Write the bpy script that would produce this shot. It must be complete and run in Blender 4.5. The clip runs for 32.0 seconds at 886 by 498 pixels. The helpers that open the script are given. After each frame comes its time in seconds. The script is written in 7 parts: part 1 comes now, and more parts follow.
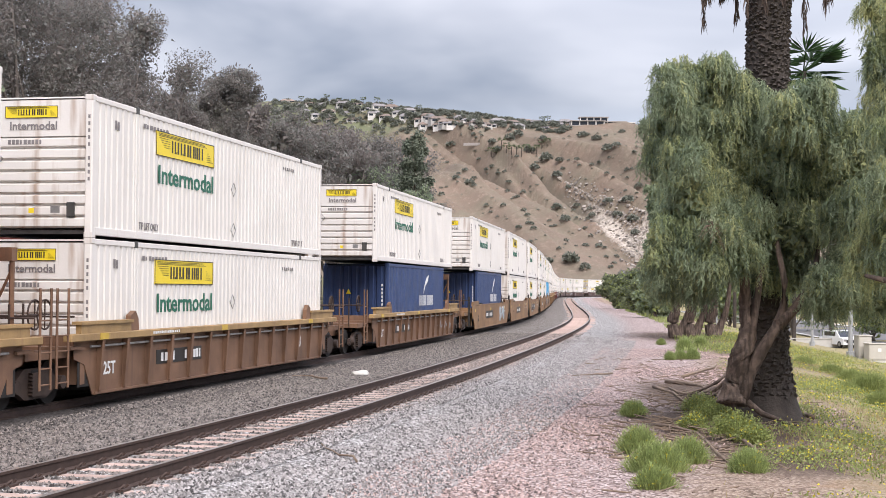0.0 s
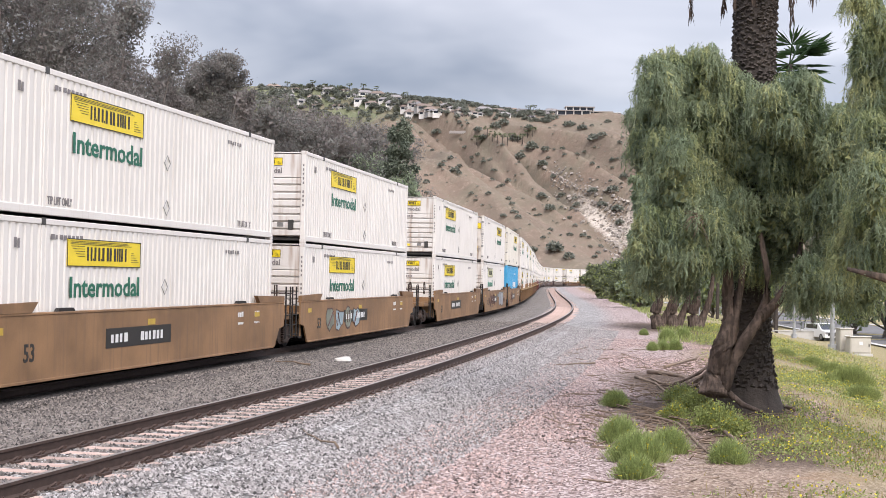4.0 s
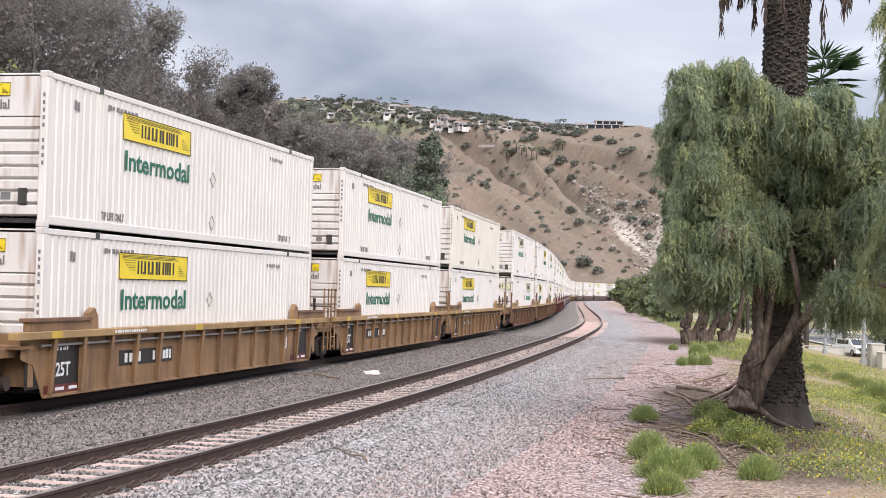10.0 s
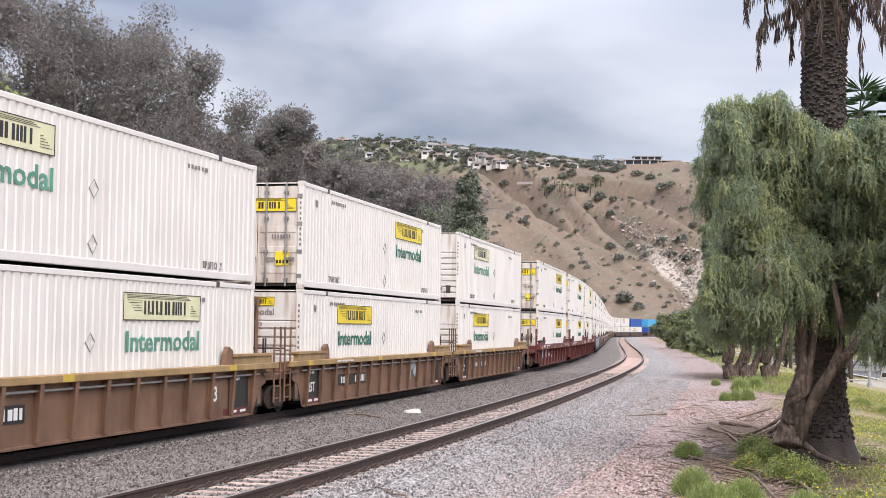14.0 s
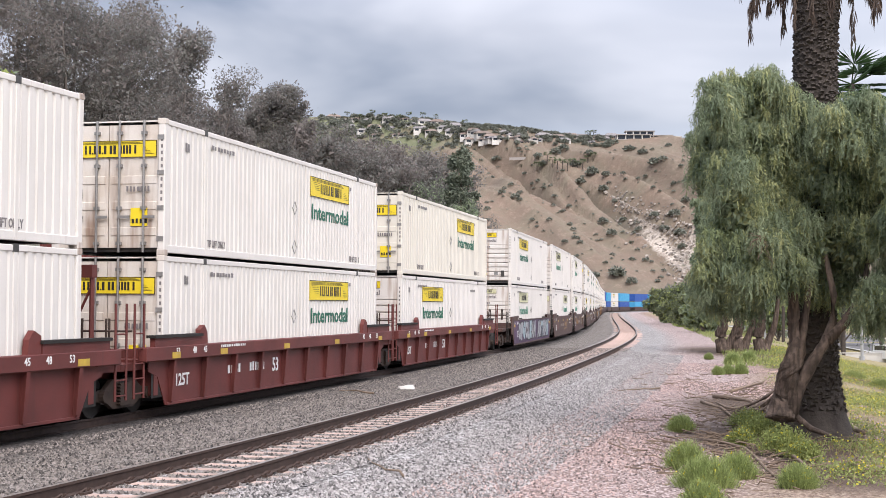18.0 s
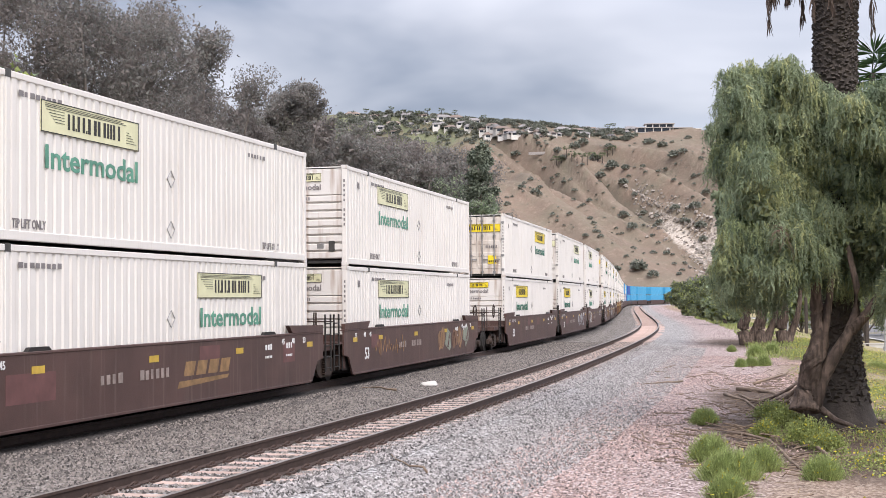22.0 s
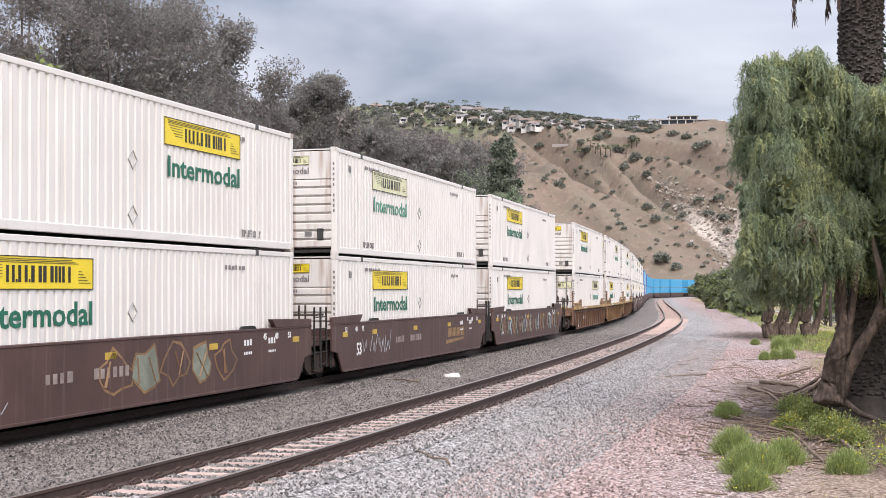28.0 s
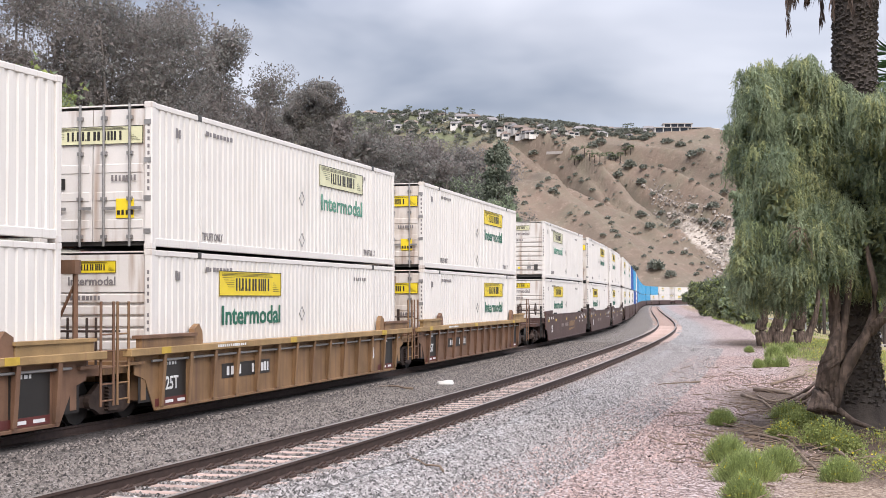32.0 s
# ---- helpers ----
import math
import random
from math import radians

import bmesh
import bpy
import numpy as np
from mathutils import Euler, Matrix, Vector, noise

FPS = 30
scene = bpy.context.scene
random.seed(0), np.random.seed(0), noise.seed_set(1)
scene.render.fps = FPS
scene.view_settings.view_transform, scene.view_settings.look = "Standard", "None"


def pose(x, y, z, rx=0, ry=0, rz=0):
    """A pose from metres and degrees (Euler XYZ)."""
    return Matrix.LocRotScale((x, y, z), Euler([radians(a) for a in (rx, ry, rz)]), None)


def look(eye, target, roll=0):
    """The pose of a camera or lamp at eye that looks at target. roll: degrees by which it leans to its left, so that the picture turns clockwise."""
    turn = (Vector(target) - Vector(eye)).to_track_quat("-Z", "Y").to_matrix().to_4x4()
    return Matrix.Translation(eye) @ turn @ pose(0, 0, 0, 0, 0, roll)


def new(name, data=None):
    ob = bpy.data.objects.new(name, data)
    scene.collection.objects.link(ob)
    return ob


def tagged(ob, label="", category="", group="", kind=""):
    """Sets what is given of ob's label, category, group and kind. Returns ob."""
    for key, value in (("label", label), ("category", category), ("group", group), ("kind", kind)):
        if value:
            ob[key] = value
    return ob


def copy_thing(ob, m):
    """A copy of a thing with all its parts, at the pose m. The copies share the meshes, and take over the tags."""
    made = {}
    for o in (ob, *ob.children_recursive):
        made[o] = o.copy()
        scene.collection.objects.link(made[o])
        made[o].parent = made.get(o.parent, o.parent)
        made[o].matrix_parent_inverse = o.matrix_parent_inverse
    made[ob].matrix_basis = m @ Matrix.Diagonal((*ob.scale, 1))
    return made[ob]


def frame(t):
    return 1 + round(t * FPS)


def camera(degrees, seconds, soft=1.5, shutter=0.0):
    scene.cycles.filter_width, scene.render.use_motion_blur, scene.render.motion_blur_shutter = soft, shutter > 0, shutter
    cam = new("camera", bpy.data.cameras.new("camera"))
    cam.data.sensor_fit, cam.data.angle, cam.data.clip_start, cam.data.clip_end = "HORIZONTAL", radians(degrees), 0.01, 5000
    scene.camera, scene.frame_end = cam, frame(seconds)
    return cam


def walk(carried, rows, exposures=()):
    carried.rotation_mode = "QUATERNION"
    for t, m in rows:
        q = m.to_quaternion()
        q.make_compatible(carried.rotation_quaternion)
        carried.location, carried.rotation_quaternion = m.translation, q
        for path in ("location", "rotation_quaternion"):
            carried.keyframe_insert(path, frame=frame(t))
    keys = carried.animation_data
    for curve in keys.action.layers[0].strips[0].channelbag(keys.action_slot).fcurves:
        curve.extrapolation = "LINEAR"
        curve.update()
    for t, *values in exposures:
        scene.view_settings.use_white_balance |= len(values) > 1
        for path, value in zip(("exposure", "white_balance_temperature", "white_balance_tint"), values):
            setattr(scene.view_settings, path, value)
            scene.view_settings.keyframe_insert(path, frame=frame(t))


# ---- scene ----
cam = camera(34.4, 32.0, 0.8)
EYE = 2.28
# seconds, tilt, lean, turn
CAMERA_ROWS = [
    (0.0, 91.607, -0.363, 0.000),
    (0.5, 91.505, -0.524, -0.061),
    (1.0, 91.480, -0.704, -0.103),
    (1.5, 91.410, -0.837, -0.281),
    (2.0, 91.259, -0.842, -0.505),
    (2.5, 91.126, -0.802, -0.698),
    (3.0, 91.070, -0.939, -0.700),
    (3.5, 91.091, -1.047, -0.663),
    (5.5, 91.387, -1.652, -0.730),
    (6.0, 91.537, -2.030, -0.806),
    (6.5, 91.572, -2.377, -0.898),
    (7.0, 91.494, -2.461, -0.855),
    (7.5, 91.387, -2.504, -0.774),
    (8.0, 91.295, -2.477, -0.761),
    (8.5, 91.193, -2.329, -0.705),
    (9.0, 91.191, -1.956, -0.366),
    (9.5, 91.380, -1.699, 0.111),
    (10.0, 91.650, -1.345, 0.510),
    (10.5, 91.745, -1.131, 0.758),
    (11.0, 91.717, -0.725, 1.116),
    (11.5, 91.710, -0.626, 1.474),
    (12.0, 91.738, -0.754, 1.685),
    (12.5, 91.944, -1.049, 1.702),
    (13.0, 92.468, -1.124, 1.644),
    (13.5, 93.014, -0.778, 1.802),
    (14.0, 93.136, -0.676, 2.112),
    (14.5, 92.909, -0.756, 2.295),
    (15.0, 92.688, -0.795, 2.124),
    (15.5, 92.592, -0.886, 1.758),
    (17.5, 92.318, -0.528, 1.816),
    (18.0, 92.183, -0.278, 1.843),
    (18.5, 92.096, -0.229, 1.854),
    (19.0, 92.068, -0.184, 1.888),
    (19.5, 91.991, -0.016, 2.122),
    (20.0, 91.819, 0.108, 2.448),
    (20.5, 91.692, 0.220, 2.665),
    (21.0, 91.720, 0.295, 2.708),
    (21.5, 91.867, 0.391, 2.708),
    (22.0, 92.019, 0.471, 2.697),
    (22.5, 92.130, 0.537, 2.699),
    (23.0, 92.182, 0.610, 2.751),
    (23.5, 92.170, 0.630, 2.842),
    (24.0, 92.149, 0.562, 3.000),
    (24.5, 92.191, 0.574, 3.236),
    (26.5, 92.032, 0.560, 3.845),
    (27.0, 91.929, 0.560, 3.879),
    (27.5, 91.833, 0.469, 3.766),
    (28.0, 91.704, 0.317, 3.613),
    (28.5, 91.500, 0.127, 3.611),
    (29.0, 91.374, -0.026, 3.771),
    (29.5, 91.435, -0.070, 3.883),
    (30.0, 91.620, 0.060, 3.907),
    (30.5, 91.783, 0.136, 3.876),
    (31.0, 91.887, 0.151, 3.839),
    (31.5, 91.989, 0.160, 3.640),
    (32.0, 91.985, 0.198, 3.376),
]
walk(cam, [(t, pose(0, 0, EYE, rx, ry, rz)) for t, rx, ry, rz in CAMERA_ROWS],
     [(0, 0.91, 6650, 14), (32, 0.91, 6650, 14)])

# ---- world and light: bright overcast, thin cloud behind the viewer ----
SUN_ELEV, SUN_ROT = 50, 160
world = bpy.data.worlds.new("overcast_sky")
scene.world = world
world.use_nodes = True


def link_world():
    nt = world.node_tree
    n, l = nt.nodes, nt.links
    n.clear()
    out = n.new("ShaderNodeOutputWorld")
    bg = n.new("ShaderNodeBackground")
    sky = n.new("ShaderNodeTexSky")
    sky.sky_type, sky.sun_disc = "NISHITA", False
    sky.sun_elevation, sky.sun_rotation = radians(SUN_ELEV), radians(SUN_ROT)
    co = n.new("ShaderNodeTexCoord")
    stretch = n.new("ShaderNodeMapping")
    stretch.inputs["Scale"].default_value = (1.0, 1.0, 2.8)
    stretch.inputs["Location"].default_value = (0.35, 0.0, 0.12)
    n1 = n.new("ShaderNodeTexNoise")
    n1.inputs["Scale"].default_value, n1.inputs["Detail"].default_value = 3.0, 4
    n1.inputs["Roughness"].default_value, n1.inputs["Distortion"].default_value = 0.45, 0.6
    ramp = n.new("ShaderNodeValToRGB")
    ramp.color_ramp.elements[0].position, ramp.color_ramp.elements[0].color = 0.36, (0.39, 0.455, 0.59, 1)
    ramp.color_ramp.elements[1].position, ramp.color_ramp.elements[1].color = 0.66, (0.98, 1.03, 1.15, 1)
    scale = n.new("ShaderNodeMixRGB")
    scale.blend_type, scale.inputs[0].default_value = "MULTIPLY", 1
    scale.inputs[2].default_value = (0.03, 0.03, 0.03, 1)
    add = n.new("ShaderNodeMixRGB")
    add.blend_type, add.inputs[0].default_value = "ADD", 1
    l.new(co.outputs["Generated"], stretch.inputs[0])
    l.new(stretch.outputs[0], n1.inputs["Vector"])
    l.new(n1.outputs[0], ramp.inputs[0])
    l.new(sky.outputs[0], scale.inputs[1])
    l.new(ramp.outputs[0], add.inputs[1])
    l.new(scale.outputs[0], add.inputs[2])
    # cloud deck: pale at the horizon, greyer above it, bright overhead
    sep = n.new("ShaderNodeSeparateXYZ")
    l.new(co.outputs["Generated"], sep.inputs[0])
    rise = n.new("ShaderNodeValToRGB")
    e = rise.color_ramp.elements
    stops = ((0.0, 0.56), (0.09, 0.50), (0.13, 0.34), (0.19, 0.355), (0.30, 0.56), (1.0, 1.0))
    while len(e) < len(stops):
        e.new(0.5)
    for el, (p, v) in zip(e, stops):
        el.position, el.color = p, (v, v, v, 1)
    l.new(sep.outputs[2], rise.inputs[0])
    deck = n.new("ShaderNodeMixRGB")
    deck.blend_type, deck.inputs[0].default_value = "MULTIPLY", 1
    l.new(add.outputs[0], deck.inputs[1])
    l.new(rise.outputs[0], deck.inputs[2])
    side = n.new("ShaderNodeMapRange")
    side.inputs["From Min"].default_value, side.inputs["From Max"].default_value = 0.02, 0.42
    side.inputs["To Min"].default_value, side.inputs["To Max"].default_value = 1.0, 1.25
    l.new(sep.outputs[0], side.inputs["Value"])
    thin = n.new("ShaderNodeMixRGB")
    thin.blend_type, thin.inputs[0].default_value = "MULTIPLY", 1
    l.new(deck.outputs[0], thin.inputs[1])
    l.new(side.outputs[0], thin.inputs[2])
    l.new(thin.outputs[0], bg.inputs[0])
    bg.inputs[1].default_value = 1.06
    l.new(bg.outputs[0], out.inputs[0])


link_world()
sun = new("sun", bpy.data.lights.new("sun", "SUN"))
sun.data.energy, sun.data.angle, sun.data.color = 2.3, radians(55), (1.0, 0.96, 0.9)
sun.matrix_basis = look((0, 0, 56), (-16, 45, 0))


# ---- materials ----
def shade(name, col, rough=0.65, metal=0.0, var=0.25, scale=2.0, bump=0.15, fine=45.0, col2=None, streak=0.0,
          streak_col=(0.25, 0.2, 0.16), rand=0.0, island=0.0, spec=0.4, trans=0.0, runs=(0.56, 0.78), wide=5.0):
    """Base colour with mottling at two scales, optional running stains, change from thing to thing, and fine relief."""
    m = bpy.data.materials.new(name)
    m.use_nodes = True
    nt = m.node_tree
    n, l = nt.nodes, nt.links
    b = n["Principled BSDF"]
    b.inputs["Roughness"].default_value, b.inputs["Metallic"].default_value = rough, metal
    b.inputs["Specular IOR Level"].default_value = spec
    if trans:
        b.inputs["Transmission Weight"].default_value = trans
    co = n.new("ShaderNodeTexCoord")
    big, small = n.new("ShaderNodeTexNoise"), n.new("ShaderNodeTexNoise")
    big.inputs["Scale"].default_value, big.inputs["Detail"].default_value = scale, 5
    small.inputs["Scale"].default_value, small.inputs["Detail"].default_value = fine, 3
    l.new(co.outputs["Object"], big.inputs["Vector"])
    l.new(co.outputs["Object"], small.inputs["Vector"])
    ramp = n.new("ShaderNodeValToRGB")
    ramp.color_ramp.elements[0].position, ramp.color_ramp.elements[1].position = 0.33, 0.68
    c2 = col2 or tuple(c * (1 - var) for c in col)
    ramp.color_ramp.elements[0].color, ramp.color_ramp.elements[1].color = (*c2, 1), (*col, 1)
    l.new(big.outputs[0], ramp.inputs[0])
    last = ramp.outputs[0]
    mul = n.new("ShaderNodeMixRGB")
    mul.blend_type, mul.inputs[0].default_value = "MULTIPLY", 0.5 * var + 0.08
    l.new(last, mul.inputs[1])
    l.new(small.outputs[0], mul.inputs[2])
    last = mul.outputs[0]
    if streak:
        mp = n.new("ShaderNodeMapping")
        mp.inputs["Scale"].default_value = (wide, wide, 0.22)
        s = n.new("ShaderNodeTexNoise")
        s.inputs["Scale"].default_value, s.inputs["Detail"].default_value = 1.6, 4
        r2 = n.new("ShaderNodeValToRGB")
        r2.color_ramp.elements[0].position, r2.color_ramp.elements[1].position = runs
        r2.color_ramp.elements[1].color = (streak, streak, streak, 1)
        mx = n.new("ShaderNodeMixRGB")
        mx.inputs[2].default_value = (*streak_col, 1)
        l.new(co.outputs["Object"], mp.inputs[0])
        l.new(mp.outputs[0], s.inputs["Vector"])
        l.new(s.outputs[0], r2.inputs[0])
        l.new(r2.outputs[0], mx.inputs[0])
        l.new(last, mx.inputs[1])
        last = mx.outputs[0]
    if rand or island:
        src = n.new("ShaderNodeObjectInfo").outputs["Random"] if rand else n.new("ShaderNodeNewGeometry").outputs["Random Per Island"]
        amt = rand or island
        mr = n.new("ShaderNodeMapRange")
        mr.inputs["To Min"].default_value, mr.inputs["To Max"].default_value = 1 - amt, 1 + amt
        hs = n.new("ShaderNodeHueSaturation")
        l.new(src, mr.inputs["Value"])
        l.new(mr.outputs[0], hs.inputs["Value"])
        l.new(last, hs.inputs["Color"])
        last = hs.outputs[0]
    l.new(last, b.inputs["Base Color"])
    if bump:
        bp = n.new("ShaderNodeBump")
        bp.inputs["Strength"].default_value, bp.inputs["Distance"].default_value = bump, 0.02
        l.new(small.outputs[0], bp.inputs["Height"])
        l.new(bp.outputs[0], b.inputs["Normal"])
    return m


WHITE = shade("white_painted_steel", (0.71, 0.675, 0.635), 0.55, var=0.07, scale=0.8, bump=0.03, streak=0.55, streak_col=(0.42, 0.355, 0.30), runs=(0.58, 0.78), wide=11.0)
CREAM = shade("cream_painted_steel", (0.70, 0.66, 0.58), 0.55, var=0.08, scale=0.8, bump=0.03, streak=0.3, streak_col=(0.45, 0.36, 0.28))
ENDW = shade("white_end_paint", (0.68, 0.645, 0.61), 0.55, var=0.10, scale=1.1, bump=0.03, streak=0.85, streak_col=(0.30, 0.20, 0.14), runs=(0.49, 0.68), wide=2.4)
DOORW = shade("rust_stained_door_paint", (0.69, 0.655, 0.615), 0.6, var=0.2, scale=1.5, bump=0.05, col2=(0.60, 0.53, 0.46), streak=0.85, streak_col=(0.22, 0.13, 0.085), runs=(0.5, 0.7), wide=2.0)
NAVY = shade("navy_painted_steel", (0.035, 0.065, 0.17), 0.5, var=0.25, scale=1.2, bump=0.03, streak=0.2, streak_col=(0.1, 0.1, 0.12))
BLUE = shade("light_blue_painted_steel", (0.06, 0.36, 0.62), 0.5, var=0.15, scale=1.2, bump=0.03, streak=0.15)
DEEPBLUE = shade("blue_painted_steel", (0.03, 0.10, 0.38), 0.5, var=0.2, scale=1.2, bump=0.03)
RED = shade("dark_red_painted_steel", (0.17, 0.04, 0.035), 0.55, var=0.25, scale=1.2, bump=0.03, streak=0.2)
BRIGHTRED = shade("red_painted_steel", (0.32, 0.05, 0.03), 0.55, var=0.25, scale=1.2, bump=0.03)
GREYGREEN = shade("pale_grey_painted_steel", (0.42, 0.42, 0.36), 0.55, var=0.15, scale=1.2, bump=0.03, streak=0.3)
ORANGE = shade("orange_painted_steel", (0.62, 0.16, 0.05), 0.5, var=0.1, scale=1.2, bump=0.03)
YELLOW = shade("yellow_sign_film", (0.82, 0.62, 0.03), 0.45, var=0.1, scale=2.0, bump=0.0)
REFLECT = shade("dull_yellow_reflector", (0.60, 0.40, 0.06), 0.5, var=0.25, scale=4.0, bump=0.0)
PALESIGN = shade("faded_cream_sign_film", (0.72, 0.70, 0.45), 0.45, var=0.15, scale=2.0, bump=0.0)
INK = shade("black_lettering", (0.025, 0.022, 0.02), 0.5, var=0.2, bump=0.0)
GREENINK = shade("dark_green_lettering", (0.01, 0.14, 0.085), 0.5, var=0.2, bump=0.0)
FADEGREEN = shade("faded_green_lettering", (0.12, 0.34, 0.24), 0.5, var=0.35, bump=0.0)
WHITEINK = shade("white_lettering", (0.75, 0.75, 0.74), 0.5, var=0.1, bump=0.0)
FADEINK = shade("faded_stencil_paint", (0.36, 0.29, 0.26), 0.6, var=0.4, scale=5.0, bump=0.0)
GREYINK = shade("grey_lettering", (0.22, 0.2, 0.2), 0.5, var=0.2, bump=0.0)
STEELDARK = shade("dark_galvanised_steel", (0.10, 0.095, 0.09), 0.5, 0.4, var=0.4, scale=6)
GALV = shade("galvanised_steel", (0.36, 0.35, 0.34), 0.45, 0.5, var=0.3, scale=6)
TAN = shade("tan_car_paint", (0.33, 0.185, 0.09), 0.65, var=0.38, scale=0.9, streak=0.6, streak_col=(0.14, 0.085, 0.055), runs=(0.5, 0.75))
RIBBROWN = shade("weathered_brown_car_paint", (0.23, 0.125, 0.075), 0.7, var=0.4, scale=1.3, streak=0.5, streak_col=(0.07, 0.045, 0.035))
OCHRE = shade("ochre_car_paint", (0.32, 0.185, 0.09), 0.7, var=0.4, scale=1.2, streak=0.7, streak_col=(0.12, 0.065, 0.045), runs=(0.48, 0.72))
MAROON = shade("dark_red_car_paint", (0.15, 0.035, 0.03), 0.6, var=0.3, scale=1.2, streak=0.3, streak_col=(0.05, 0.025, 0.02))
UMBER = shade("dark_brown_car_paint", (0.095, 0.05, 0.042), 0.6, var=0.3, scale=1.2, streak=0.35, streak_col=(0.2, 0.15, 0.12))
PURPLE = shade("purple_spray_paint", (0.11, 0.05, 0.13), 0.5, var=0.5, scale=2.0)
SILVER = shade("silver_spray_paint", (0.42, 0.43, 0.46), 0.45, var=0.4, scale=3.0)
PALEBLUE = shade("pale_blue_spray_paint", (0.36, 0.46, 0.50), 0.5, var=0.3, scale=3.0)
GREENGREY = shade("grey_green_spray_paint", (0.26, 0.28, 0.22), 0.5, var=0.4, scale=3.0)
BLACKIRON = shade("greasy_black_iron", (0.026, 0.022, 0.02), 0.8, 0.0, var=0.4, scale=5)
RUSTIRON = shade("rusty_iron", (0.07, 0.045, 0.035), 0.75, 0.1, var=0.4, scale=5)
RAILSIDE = shade("rusty_rail_steel", (0.075, 0.047, 0.038), 0.75, 0.1, var=0.3, scale=8)
RAILTOP = shade("worn_rail_head", (0.30, 0.26, 0.24), 0.4, 0.7, var=0.25, scale=9)
TIE = shade("weathered_concrete_tie", (0.50, 0.365, 0.315), 0.85, var=0.25, scale=5, bump=0.3, rand=0.14)
# tie colour darkened to stand for the shade under the trains
DARKTIE = shade("shaded_tie", (0.09, 0.07, 0.06), 0.85, var=0.4, scale=5, bump=0.3)
STONE = shade("crushed_grey_stone", (0.28, 0.258, 0.25), 0.85, var=0.3, scale=9, bump=0.3, island=0.9)
DARKSTONE = shade("crushed_brown_grey_stone", (0.16, 0.138, 0.125), 0.85, var=0.3, scale=9, bump=0.3, island=0.9)
PINKSTONE = shade("crushed_pink_stone", (0.37, 0.265, 0.24), 0.85, var=0.35, scale=9, bump=0.3, island=0.85)


# ---- building helpers ----
def part(name, bm, material, parent=None, label="", smooth=False):
    """Links a bmesh as one mesh object under a thing or a part."""
    me = bpy.data.meshes.new(name)
    bm.to_mesh(me)
    bm.free()
    return piece(name, me, material, parent, label, smooth)


def piece(name, me, material, parent=None, label="", smooth=False):
    for mt in (material if isinstance(material, (list, tuple)) else (material,)):
        me.materials.append(mt)
    if smooth:
        me.polygons.foreach_set("use_smooth", [True] * len(me.polygons))
    ob = new(name, me)
    if parent:
        ob.parent = parent
    if label:
        ob["label"] = label
    return ob


def shared(name, me, parent, m):
    ob = new(name, me)
    ob.parent = parent
    ob.matrix_basis = m
    return ob


def box(bm, x0, y0, z0, x1, y1, z1, bevel=0.0):
    r = bmesh.ops.create_cube(bm, size=1.0, matrix=Matrix.LocRotScale(((x0 + x1) / 2, (y0 + y1) / 2, (z0 + z1) / 2), None,
                                                                      (abs(x1 - x0), abs(y1 - y0), abs(z1 - z0))))
    if bevel:
        es = {e for v in r["verts"] for e in v.link_edges}
        bmesh.ops.bevel(bm, geom=list(es), offset=bevel, segments=1, affect="EDGES")
    return bm


def boxes(*rows, bevel=0.0):
    bm = bmesh.new()
    for r in rows:
        box(bm, *r, bevel=bevel)
    return bm


def rod(bm, a, b, r, seg=8, r2=None):
    a, b = Vector(a), Vector(b)
    m = Matrix.Translation((a + b) / 2) @ (b - a).to_track_quat("Z", "Y").to_matrix().to_4x4()
    bmesh.ops.create_cone(bm, cap_ends=True, segments=seg, radius1=r, radius2=r if r2 is None else r2, depth=(b - a).length, matrix=m)
    return bm


def prism(bm, pts, x0, x1):
    """A flat outline of (y, z) points, thickened from x0 to x1."""
    a = [bm.verts.new((x0, y, z)) for y, z in pts]
    b = [bm.verts.new((x1, y, z)) for y, z in pts]
    bm.faces.new(a[::-1])
    bm.faces.new(b)
    for i in range(len(pts)):
        j = (i + 1) % len(pts)
        bm.faces.new((a[i], a[j], b[j], b[i]))
    bmesh.ops.recalc_face_normals(bm, faces=bm.faces)
    return bm


def mesh_of(name, verts, faces):
    me = bpy.data.meshes.new(name)
    me.from_pydata([tuple(v) for v in verts], [], [tuple(f) for f in faces])
    me.update()
    return me


def word(text, height, material_depth=0.004, swell=0.025):
    """A mesh of lettering that stands in the y-z plane, facing +x, from y=0 on."""
    cu = bpy.data.curves.new("lettering", "FONT")
    cu.body, cu.size, cu.extrude = text, height * 1.4, material_depth
    cu.offset = height * swell
    cu.resolution_u = 2
    ob = bpy.data.objects.new("lettering", cu)
    me = bpy.data.meshes.new_from_object(ob)
    bpy.data.objects.remove(ob)
    me.transform(Matrix(((0, 0, 1, 0), (1, 0, 0, 0), (0, 1, 0, 0), (0, 0, 0, 1))))
    return me


# ---- the line of the tracks: a left curve that swings back to the right ----
BEND = [(-900, 0.0), (-90, 0.0), (-20, 2.6), (0, 3.15), (25, 2.58), (50, 0.6), (75, 0.8), (100, 1.4), (125, 0.8), (150, 0.24), (175, 0.05), (200, -0.05),
        (430, -0.05), (455, -2.2), (500, -4.2), (540, -3.2), (580, -1.0), (620, 0.0), (1400, 0.0)]
STEP = 0.5
S = np.arange(-720, 1300, STEP)


